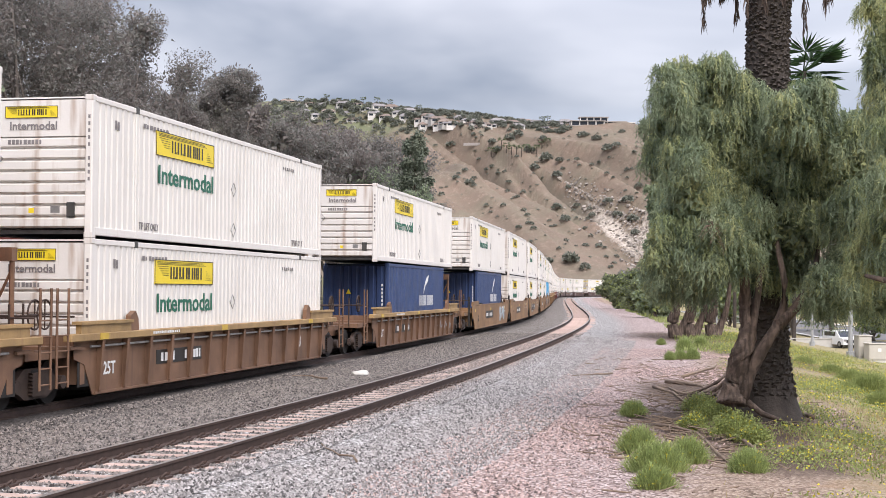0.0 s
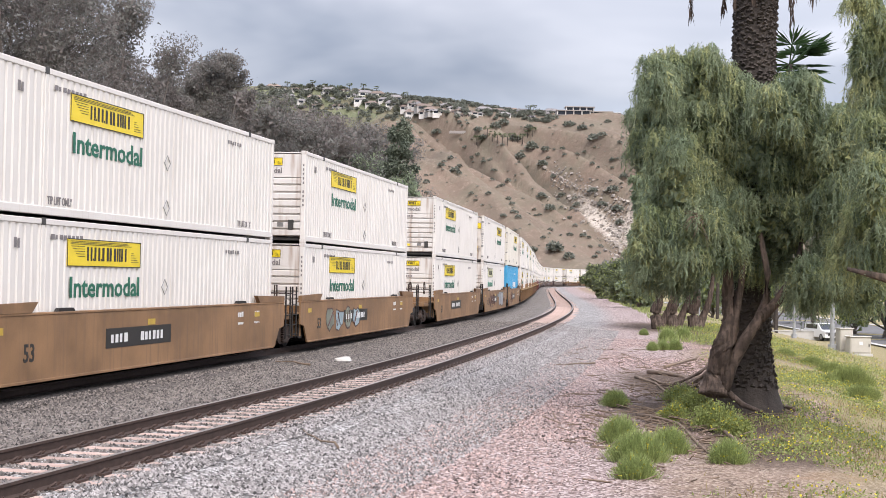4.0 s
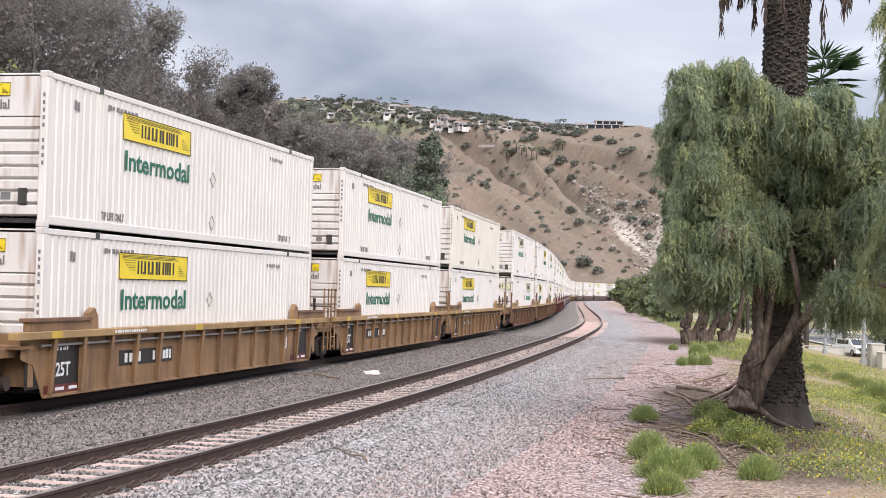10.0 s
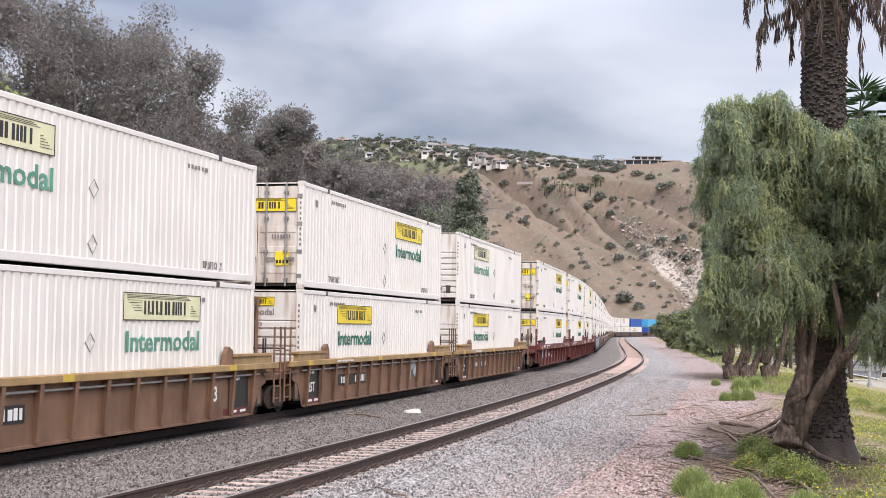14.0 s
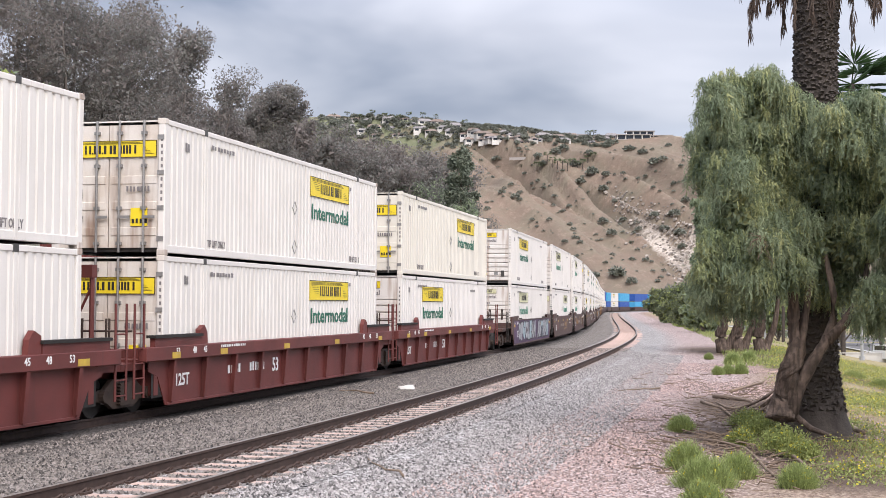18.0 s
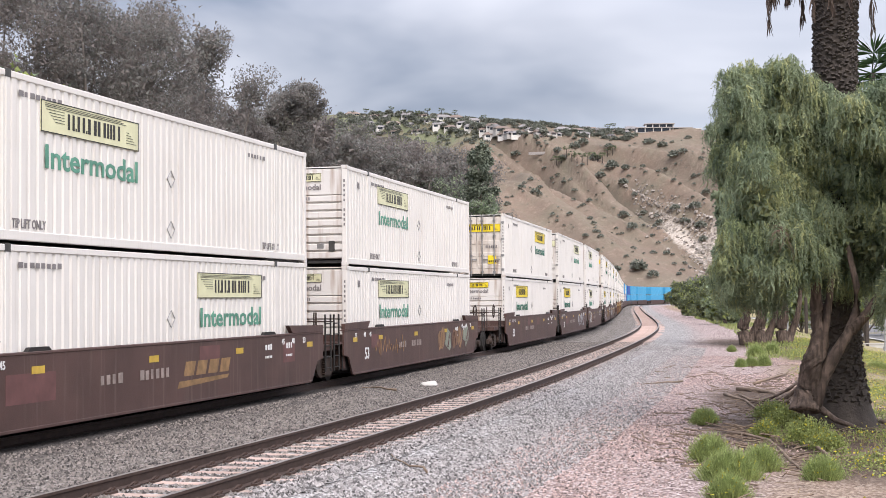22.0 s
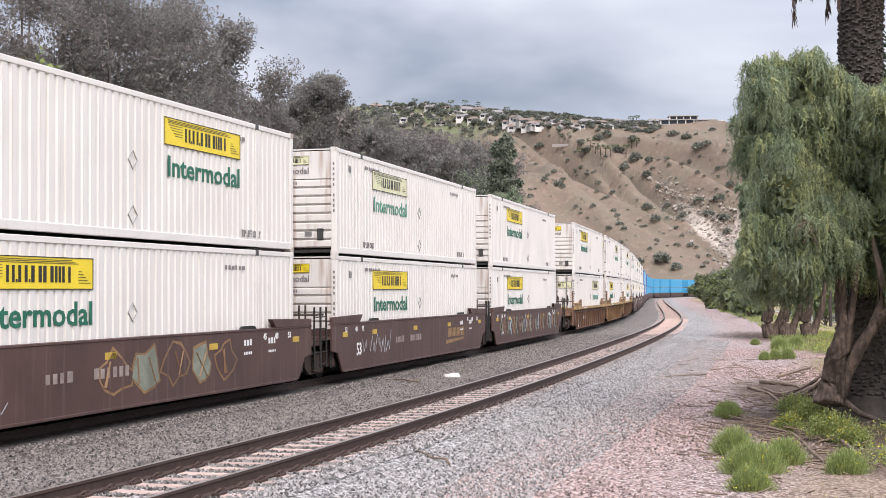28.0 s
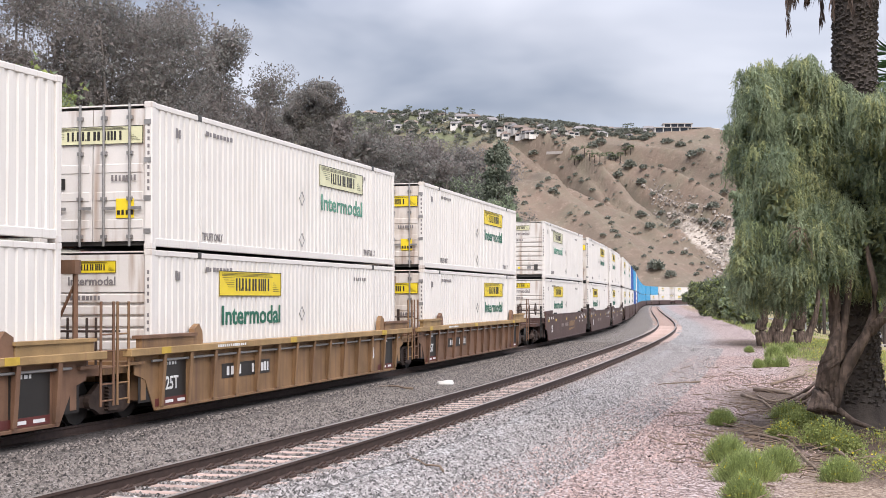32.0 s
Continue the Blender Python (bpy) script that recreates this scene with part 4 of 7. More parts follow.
    for e, outer in ((-1, first), (1, last)):
        reach = 1.85 if not outer else 2.6
        bm = boxes((-1.32, e * (B - 0.2), 0.35, 1.32, e * B, 1.3))
        part("bulkhead", bm, paint, root)
        bm = boxes((-1.2, e * B, 0.9, 1.2, e * (B + reach - 0.55), 1.05), (-0.35, e * B, 0.62, 0.35, e * (B + reach), 0.92))
        part("end_platform", bm, paint, root)
        if not far:
            part("shear_plate", boxes((-1.40, e * (B + 0.0), 1.05, 1.40, e * (B + 0.6), 1.11)), paint, root)
            handrail(root, 1.4, e * (B + reach - 0.95), paint if style != "smooth" else BLACKIRON, 0.95, 2.25 if style != "smooth" else 1.9)
            if style != "smooth" and e > 0:
                bm = bmesh.new()
                rod(bm, (0.95, B + 0.55, 1.0), (0.95, B + 0.55, 2.9), 0.05, 6)
                rod(bm, (0.45, B + 0.55, 1.0), (0.45, B + 0.55, 2.9), 0.05, 6)
                box(bm, 0.4, B + 0.45, 2.75, 1.0, B + 0.65, 3.0)
                rod(bm, (0.45, B + 0.55, 1.6), (0.95, B + 0.55, 2.6), 0.03, 6)
                part("brake_stand", bm, paint, root)
            bm = bmesh.new()
            for x in (-0.6, 0.3, 0.9):
                rod(bm, (x, e * (B + reach - 0.5), 0.95), (x, e * (B + reach - 0.5), 1.95), 0.024, 6)
            rod(bm, (-1.4, e * (B + reach - 0.5), 1.7), (1.4, e * (B + reach - 0.5), 1.7), 0.02, 6)
            part("end_railing", bm, RUSTIRON, root)
        if outer:
            truck(root, e * (B + 1.3), far)
            part("coupler", boxes((-0.12, e * (B + 2.3), 0.66, 0.12, e * (B + 3.45), 0.9), (-0.2, e * (B + 3.1), 0.58, 0.2, e * (B + 3.5), 0.98), bevel=0.03), BLACKIRON, root)
            if not far:
                bm = bmesh.new()
                loops = []
                for k in range(18):
                    a = radians(20 * k)
                    loops.append([bm.verts.new((1.0 + 0.02 * math.cos(q), (0.28 + 0.02 * math.sin(q)) * math.sin(a), (0.28 + 0.02 * math.sin(q)) * math.cos(a))) for q in (0, 1.26, 2.51, 3.77, 5.03)])
                for a, b in zip(loops, loops[1:] + loops[:1]):
                    for q in range(5):
                        bm.faces.new((a[q], a[(q + 1) % 5], b[(q + 1) % 5], b[q]))
                w = part("brake_wheel", bm, RUSTIRON, root)
                for k in (0, 90):
                    bm = bmesh.new()
                    rod(bm, (1.0, 0.28 * math.sin(radians(k)), 0.28 * math.cos(radians(k))), (1.0, -0.28 * math.sin(radians(k)), -0.28 * math.cos(radians(k))), 0.015, 5)
                    part("spoke", bm, RUSTIRON, w)
                w.matrix_basis = Matrix.Translation((0.1, e * (B + 1.5), 1.75))
        elif e > 0:
            truck(root, B + 1.72, far)
    # stencils and reflectors on the viewer's side
    x = 1.5 if style != "smooth" else 1.452
    if not far and B > 8:
        for y in (-8.3, -5.6, -1.2, 3.2, 7.9) if paint in (MAROON, UMBER) else (-8.3, -1.2, 6.4):
            z = (1.1 if paint is MAROON else 1.225) if style != "smooth" else 1.08
            part("reflector", boxes((x, y, z, x + 0.006, y + 0.42, z + 0.13)), REFLECT, root, "yellow reflector strip")
        if paint in (MAROON, UMBER):
            for y, me in ((-8.1, WORD_53S), (-7.2, WORD_48), (-6.6, WORD_45), (6.1, WORD_45), (6.8, WORD_48), (7.6, WORD_53S)):
                lettering(me, WHITEINK, root, Matrix.Translation((x + 0.002, y, 1.18 if style != "smooth" else 1.2)))
        if style == "smooth":
            lettering(WORD_53, WHITEINK if paint is UMBER else INK, root, Matrix.Translation((x, -7.1, 0.55)))
            if paint is TAN:
                part("number_panel", boxes((x - 0.004, -3.45, 0.64, x + 0.004, 0.2, 1.06)), INK, root, "black number panel")
            for y, n in ((-3.2, 4), (-1.6, 6)):
                marks(root, Matrix.Translation((x + 0.004, y, 0.75)), n, 0.2, 0.2, WHITEINK if paint is TAN else FADEINK, n)
            for y in (5.0, 6.4):
                marks(root, Matrix.Translation((x, y, 1.1)), 3, 0.14, 0.14, WHITEINK, int(y * 10))
                marks(root, Matrix.Translation((x, y, 0.9)), 5, 0.08, 0.06, WHITEINK, int(y * 7))
        else:
            if paint is OCHRE or (paint is RIBBROWN and not (first and last)):
                for y in (-7.95, 6.75):
                    part("black_panel", boxes((1.333, y, 0.2, 1.338, y + 1.2, 1.11)), INK, root, "black stencil panel")
                    part("striped_strip", boxes((1.339, y - 0.3, 0.19, 1.342, y + 1.2, 0.34)), MAROON, root, "red safety strip")
                    part("striped_patch", boxes((1.343, y + 0.15, 0.23, 1.345, y + 0.5, 0.29), (1.343, y + 0.7, 0.23, 1.345, y + 1.05, 0.29)), WHITEINK, root, "pale reflective patches")
                    marks(root, Matrix.Translation((1.344, y + 0.15, 0.98)), 4, 0.12, 0.07, WHITEINK, 3)
            lettering(WORD_125T if paint is MAROON else WORD_25T, WHITEINK, root, Matrix.Translation((1.344, -7.8, 0.5)))
            lettering(WORD_53, WHITEINK, root, Matrix.Translation((1.344, -1.68 if paint is MAROON else 5.62, 0.55)))
            if paint is not MAROON:
                part("number_panel", boxes((1.333, -5.0, 0.56, 1.341, -2.2, 0.88)), INK, root, "black number panel")
            marks(root, Matrix.Translation((1.344, -4.75, 0.62)), 4, 0.2, 0.22, WHITEINK, 7)
            marks(root, Matrix.Translation((1.344, -3.3, 0.62)), 6, 0.16, 0.22, WHITEINK, 9)
            marks(root, Matrix.Translation((x + 0.008, -5.6, 1.26)), 14, 0.1, 0.06, WHITEINK, 11)
    return root


CARS = {}
CAR_STYLE = {
    "t": ("smooth", TAN, "tan smooth-sided steel well car with grime and sprayed marks"),
    "k": ("rib", RIBBROWN, "weathered brown well car with upright side stakes"),
    "o": ("rib", OCHRE, "ochre ribbed steel well car streaked with rust"),
    "m": ("rib", MAROON, "dark red ribbed steel well car with white stencils"),
    "u": ("smooth", UMBER, "dark brown smooth-sided steel well car, sprayed marks"),
}


def car_of(style, first, last, far=False):
    key = (style, first, last, far)
    if key in CARS:
        return copy_thing(CARS[key], Matrix())
    sort, paint, label = CAR_STYLE[style]
    root = tagged(well_car(sort, paint, first, last, far), label, "freight car", "cars of the train")
    CARS[key] = root
    return root


# front end of each load along the train at the start, its upper and lower container, the car, and its place in its set
UNITS = [(5.40, "F", "O", "k", 1, 1), (25.60, "F", "F", "k", 1, 1), (49.93, "F", "N", "k", 1, 1),
         (73.85, "F", "N", "t", 1, 0), (93.61, "F", "F", "t", 0, 0), (113.69, "F", "F", "t", 0, 1),
         (138.02, "F", "F", "t", 1, 0), (158.47, "D", "f", "t", 0, 0), (178.68, "E", "B", "t", 0, 1),
         (202.70, "F", "F", "o", 1, 0), (222.88, "F", "F", "o", 0, 0), (242.62, "C", "F", "o", 0, 1),
         (267.27, "f", "d", "k", 1, 0), (287.43, "D", "F", "k", 0, 0), (307.63, "f", "F", "k", 0, 1),
         (331.94, "D", "D", "m", 1, 0), (352.11, "D", "D", "m", 0, 0), (372.12, "E", "F", "m", 0, 1),
         (396.50, "F", "f", "u", 1, 0), (416.60, "f", "d", "u", 0, 0), (436.74, "f", "f", "u", 0, 1),
         (461.48, "D", "F", "u", 1, 0), (481.20, "d", "F", "u", 0, 0), (500.65, "f", "f", "u", 0, 1),
         (525.00, "D", "F", "u", 1, 0), (544.86, "f", "F", "u", 0, 0), (564.45, "F", "F", "u", 0, 1),
         (588.94, "F", "d", "k", 1, 0), (608.90, "d", "F", "o", 0, 0), (629.05, "D", "D", "k", 0, 1),
         (654.08, "f", "F", "u", 1, 0), (674.43, "D", "F", "u", 0, 0), (694.52, "F", "F", "u", 0, 1)]
FAR_LOADS = "ww ww nw bn ww bn nb bb bb bb bb bb bb bb bb bb bw ww ww ww ww".split()
for i, load in enumerate(FAR_LOADS):
    UNITS.append((719.7 + 65.2 * (i // 3) + 20.1 * (i % 3), load[0], load[1], "u", int(i % 3 == 0), int(i % 3 == 2)))

TRAIN = []
for u, top, low, style, first, last in UNITS:
    far = u > 715
    car = car_of(style, bool(first), bool(last), far)
    base = boxcar_of(low)
    upper = boxcar_of(top)
    TRAIN.append((u, [(car, 0.0), (base, 0.37), (upper, 3.272)]))


# sprayed writing on the car sides, as plain rounded shapes
def sprayed(car, y0, y1, z0, z1, mats, seed, count, x=1.452):
    rn = random.Random(seed)
    step = (y1 - y0) / count
    for i in range(count):
        cy, cz = y0 + (i + 0.5) * step, (z0 + z1) / 2 + rn.uniform(-0.05, 0.05)
        w, h = step * rn.uniform(0.48, 0.62), (z1 - z0) * rn.uniform(0.48, 0.6)
        k = 11
        turn = [(2 * math.pi * j / k, rn.uniform(0.62, 1.12)) for j in range(k)]
        outer = [(cy + w * math.cos(a) * r, max(0.36, min(1.34, cz + h * math.sin(a) * r))) for a, r in turn]
        inner = [(cy + (w - 0.07) * math.cos(a) * r, max(0.40, min(1.30, cz + (h - 0.07) * math.sin(a) * r))) for a, r in turn]
        edge = part("spray_outline", prism(bmesh.new(), outer, x, x + 0.003), mats[0], car)
        fill = part("spray_fill", prism(bmesh.new(), inner, x + 0.003, x + 0.006), mats[1 + i % (len(mats) - 1)], edge)
        bm = bmesh.new()
        for q in range(2):
            rod(bm, (x + 0.007, cy + rn.uniform(-0.6, 0.6) * w, cz - 0.5 * h), (x + 0.007, cy + rn.uniform(-0.6, 0.6) * w, cz + 0.5 * h), 0.018, 4)
        tagged(part("spray_stroke", bm, mats[0], fill), kind="stuff")


def sprayed_word(car, text, y0, y1, z0, z1, fill, line, seed, x=1.4605):
    """Swollen, crowded letters with a dark outline."""
    rn = random.Random(seed)
    step = (y1 - y0) / len(text)
    for i, ch in enumerate(text):
        if ch == " ":
            continue
        shear, lift, wide = rn.uniform(-0.18, 0.18), rn.uniform(-0.04, 0.04), step * rn.uniform(1.04, 1.2)
        edge = None
        for swell, mt, nm in ((0.16, line, "spray_outline"), (0.125, fill[i % len(fill)], "spray_fill")):
            me = word(ch, 1.0, 0.0015, swell)
            V = np.array([v.co for v in me.vertices])
            lo, hi = V.min(0), V.max(0)
            g = 1.0 if edge is None else 0.9
            for v in me.vertices:
                py = (v.co.y - (lo[1] + hi[1]) / 2) / (hi[1] - lo[1]) * wide * g
                pz = (v.co.z - (lo[2] + hi[2]) / 2) / (hi[2] - lo[2]) * (z1 - z0) * (g + 0.03)
                v.co = ((x if edge is None else x + 0.0035) + v.co.x, y0 + (i + 0.5) * step + py + shear * pz, min(1.40, (z0 + z1) / 2 + lift + pz))
            ob = piece(nm, me, mt, edge or car)
            edge = edge or ob


def scribble(car, y0, y1, z0, z1, mt, seed, x=1.454, r=0.008):
    """A thin sprayed tag: one line that loops up and down."""
    rn = random.Random(seed)
    bm = bmesh.new()
    n = int((y1 - y0) / 0.13)
    last = None
    for i in range(n + 1):
        p = (x, y0 + (y1 - y0) * i / n + rn.uniform(-0.1, 0.1), z0 + (z1 - z0) * (rn.uniform(0, 0.35) if i % 2 else rn.uniform(0.5, 1.0)))
        if last and rn.random() > 0.08:
            rod(bm, last, p, r, 4)
        last = p
    return tagged(part("spray_line", bm, mt, car), kind="stuff")


def car_near(u):
    return min(TRAIN, key=lambda row: abs(row[0] - u))[1][0][0]


sprayed(car_near(74), 3.6, 6.6, 0.35, 1.3, (SILVER, PALEBLUE, PALEBLUE), 1, 3)
sprayed(car_near(114), -6.0, -1.0, 0.4, 1.25, (UMBER, GREENGREY, PALEBLUE), 12, 4)
scribble(car_near(50), 4.4, 7.8, 0.4, 0.85, SILVER, 31, 1.345)
scribble(car_near(158), -5.4, -1.6, 0.4, 1.3, UMBER, 32, r=0.018)
scribble(car_near(158), 0.9, 1.9, 0.9, 1.3, PALEBLUE, 33)
scribble(car_near(158), 6.0, 7.2, 0.5, 1.0, UMBER, 34)
scribble(car_near(179), -5.0, -3.2, 0.3, 1.35, UMBER, 35, r=0.014)
scribble(car_near(525), -7.2, -5.4, 1.0, 1.3, SILVER, 36)
scribble(car_near(525), -6.6, -4.4, 0.3, 0.6, SILVER, 37)
scribble(car_near(267), -6.4, -5.4, 0.4, 0.9, WHITEINK, 38, 1.345)
scribble(car_near(544), -6.5, -3.8, 0.5, 1.2, SILVER, 39)
scribble(car_near(501), -6.4, -4.8, 0.4, 1.2, WHITEINK, 40)
scribble(car_near(437), -6.0, -2.5, 0.5, 1.2, OCHRE, 41)
part("sprayed_patch", boxes((1.333, -7.9, 0.2, 1.339, -6.5, 1.15)), INK, car_near(589), "black sprayed patch")
sprayed_word(car_near(589), "O", -7.7, -6.7, 0.3, 0.95, (GREYINK,), WHITEINK, 42, 1.341)
sprayed_word(car_near(158), "BUER", 2.2, 5.8, 0.36, 1.3, (SILVER, SILVER), INK, 2)
sprayed(car_near(158), -6.3, -2.5, 0.45, 1.1, (UMBER, OCHRE, TAN), 22, 3)
sprayed(car_near(179), -6.0, -3.4, 0.4, 1.25, (UMBER, OCHRE, TAN), 3, 3)
def faded_emblem(u, y):
    bm = bmesh.new()
    for i in range(4):
        yy = y + i * 0.62
        prism(bm, [(yy, 0.72), (yy + 0.5, 0.72), (yy + 0.62, 1.02), (yy + 0.12, 1.02)], 1.4505, 1.4535)
    prism(bm, [(y - 0.3, 0.48), (y + 2.3, 0.58), (y + 2.4, 0.66), (y - 0.2, 0.62)], 1.4505, 1.4535)
    part("emblem", bm, FADEGOLD, car_near(u), "faded gold emblem")


def faded_patch(u, y, z, w, h):
    part("painted_patch", boxes((1.4505, y, z, 1.4525, y + w, z + h)), PATCH, car_near(u), "dull red painted patch")


FADEGOLD = shade("faded_gold_paint", (0.34, 0.20, 0.09), 0.6, var=0.45, scale=4.0, bump=0.0)
PATCH = shade("dull_red_patch_paint", (0.16, 0.07, 0.065), 0.6, var=0.3, scale=3.0, bump=0.0)
faded_emblem(417, 0.4)
faded_emblem(545, 3.2)
faded_emblem(645, 0.2)
for u, y, z, w, h in ((417, 1.2, 1.02, 1.1, 0.3), (417, 6.2, 0.75, 0.8, 0.5), (417, -6.4, 0.6, 1.6, 0.5), (437, -6.4, 0.85, 1.0, 0.4), (481, -5.6, 0.75, 1.4, 0.4), (461, -2.4, 1.0, 0.8, 0.35), (461, 0.8, 0.95, 0.9, 0.35)):
    faded_patch(u, y, z, w, h)
band = part("sprayed_band", prism(bmesh.new(), [(-8.2, 0.22), (8.2, 0.22), (8.3, 1.40), (-8.3, 1.40)], 1.449, 1.4515), PURPLE, car_near(396), "purple sprayed band")
sprayed_word(car_near(396), "OFGCLEAN ANTMAN", -6.6, 7.4, 0.34, 1.36, (SILVER, SILVER, PALEBLUE), INK, 4)
sprayed(car_near(437), 2.2, 7.4, 0.36, 1.3, (UMBER, OCHRE, GREENGREY, RIBBROWN), 5, 5)
sprayed(car_near(481), 2.4, 6.6, 0.4, 1.28, (UMBER, SILVER, SILVER), 6, 4)
sprayed(car_near(501), -6.6, -2.6, 0.36, 1.25, (UMBER, GREYINK, RIBBROWN), 7, 5)
sprayed(car_near(525), -1.4, 4.6, 0.36, 1.3, (OCHRE, UMBER, GREENGREY), 8, 5)
sprayed(car_near(564), -7.6, 8.0, 0.36, 1.32, (UMBER, GREENGREY, RIBBROWN, GREENGREY, PALEBLUE, OCHRE), 9, 22)
sprayed(car_near(287), 3.0, 4.6, 0.5, 1.05, (PALEBLUE, SILVER), 10, 2, 1.341)
sprayed(car_near(332), -7.0, -3.0, 0.5, 1.05, (SILVER, SILVER, PURPLE), 11, 4, 1.341)


# ---- plants ----
def leaf_material(name, col, col2, trans=0.35, island=0.45, scale=0.8):
    m = shade(name, col, 0.6, var=0.3, scale=scale, bump=0.0, col2=col2, island=island, spec=0.25)
    nt = m.node_tree
    n, l = nt.nodes, nt.links
    b, out = n["Principled BSDF"], n["Material Output"]
    tr, mx = n.new("ShaderNodeBsdfTranslucent"), n.new("ShaderNodeMixShader")
    l.new(b.inputs["Base Color"].links[0].from_socket, tr.inputs["Color"])
    mx.inputs[0].default_value = trans
    l.new(b.outputs[0], mx.inputs[1])
    l.new(tr.outputs[0], mx.inputs[2])
    l.new(mx.outputs[0], out.inputs["Surface"])
    return m


# light and shade between clumps put into mottled and paler leaf tones
PEPPER = leaf_material("pepper_tree_leaves", (0.36, 0.415, 0.26), (0.19, 0.245, 0.16), 0.5, 0.25, 1.4)
PEPPERLIGHT = leaf_material("pale_pepper_leaves", (0.48, 0.49, 0.25), (0.30, 0.35, 0.18), 0.5, 0.25, 1.4)
EUCA = leaf_material("grey_eucalyptus_leaves", (0.26, 0.253, 0.23), (0.17, 0.166, 0.15), 0.4, 0.12, 0.35)
EUCABROWN = leaf_material("brownish_eucalyptus_leaves", (0.27, 0.237, 0.22), (0.175, 0.152, 0.14), 0.4, 0.12, 0.35)
SCRUB = leaf_material("dark_scrub_leaves", (0.20, 0.225, 0.13), (0.12, 0.145, 0.085))
# leaf colour paled and greyed to carry the distance haze
HILLSCRUB = leaf_material("hazed_chaparral_leaves", (0.23, 0.24, 0.195), (0.16, 0.17, 0.14), 0.3, 0.3)
BRIGHT = leaf_material("bright_green_leaves", (0.37, 0.41, 0.15), (0.24, 0.29, 0.10), 0.5)
CONIFER = leaf_material("conifer_needles", (0.20, 0.225, 0.165), (0.13, 0.155, 0.115), 0.35)
PALMGREEN = leaf_material("palm_fronds", (0.05, 0.10, 0.03), (0.025, 0.055, 0.02))
TUFT = leaf_material("grassy_tuft_leaves", (0.42, 0.48, 0.18), (0.27, 0.34, 0.13), 0.5)
FLOWER = leaf_material("yellow_flowers", (0.72, 0.62, 0.06), (0.55, 0.47, 0.05))
STRAW = leaf_material("dry_grass", (0.42, 0.34, 0.16), (0.26, 0.20, 0.10))
DEADFROND = leaf_material("dry_palm_fronds", (0.17, 0.125, 0.10), (0.09, 0.065, 0.055))
BARK = shade("rough_brown_bark", (0.20, 0.145, 0.115), 0.95, var=0.5, scale=5, bump=1.0, fine=22, col2=(0.085, 0.062, 0.05), streak=0.8, streak_col=(0.045, 0.033, 0.027), runs=(0.45, 0.6), wide=9.0)
GREYBARK = shade("grey_smooth_bark", (0.20, 0.17, 0.15), 0.9, var=0.4, scale=2.5, bump=0.5, fine=18)
PALMBARK = shade("palm_trunk_bark", (0.088, 0.072, 0.063), 0.95, var=0.45, scale=5, bump=0.8, fine=25)
DEADWOOD = shade("dead_wood", (0.26, 0.19, 0.14), 0.95, var=0.4, scale=6, bump=0.6)


def leaf_quads(P, D, L, Wd, rng):
    """Leaf blades at P along D, of length L and width Wd."""
    n = len(P)
    side = rng.normal(size=(n, 3))
    side -= (side * D).sum(1)[:, None] * D
    side /= np.linalg.norm(side, axis=1)[:, None] + 1e-9
    L = np.broadcast_to(L, (n,))[:, None]
    Wd = np.broadcast_to(Wd, (n,))[:, None]
    a, b = P, P + D * L * 0.5 + side * Wd * 0.5
    c, d = P + D * L, P + D * L * 0.5 - side * Wd * 0.5
    return np.stack([a, b, c, d], 1).reshape(-1, 3)


def facing_leaves(P, D, N, L, Wd, small=False):
    """Leaf blades at P along D whose broad sides face N; small ones are three-cornered."""
    side = np.cross(D, N)
    side /= np.linalg.norm(side, axis=1)[:, None] + 1e-9
    L = np.broadcast_to(L, (len(P),))[:, None]
    Wd = np.broadcast_to(Wd, (len(P),))[:, None]
    mid = P + D * L * 0.45
    if small:
        return np.stack([P + side * Wd * 0.6, P + D * L, P - side * Wd * 0.6], 1).reshape(-1, 3)
    return np.stack([P, mid + side * Wd * 0.5, P + D * L, mid - side * Wd * 0.5], 1).reshape(-1, 3)


def unit_rows(V):
    return V / (np.linalg.norm(V, axis=1)[:, None] + 1e-9)


def quad_mesh(name, V, k=4):
    """One mesh of loose blades, k corners each."""
    n = len(V) // k
    me = bpy.data.meshes.new(name)
    me.vertices.add(k * n)
    me.vertices.foreach_set("co", V.astype(np.float32).ravel())
    me.loops.add(k * n)
    me.loops.foreach_set("vertex_index", np.arange(k * n, dtype=np.int32))
    me.polygons.add(n)
    me.polygons.foreach_set("loop_start", np.arange(0, k * n, k, dtype=np.int32))
    me.polygons.foreach_set("loop_total", np.full(n, k, dtype=np.int32))
    me.update()
    me.validate()
    return me


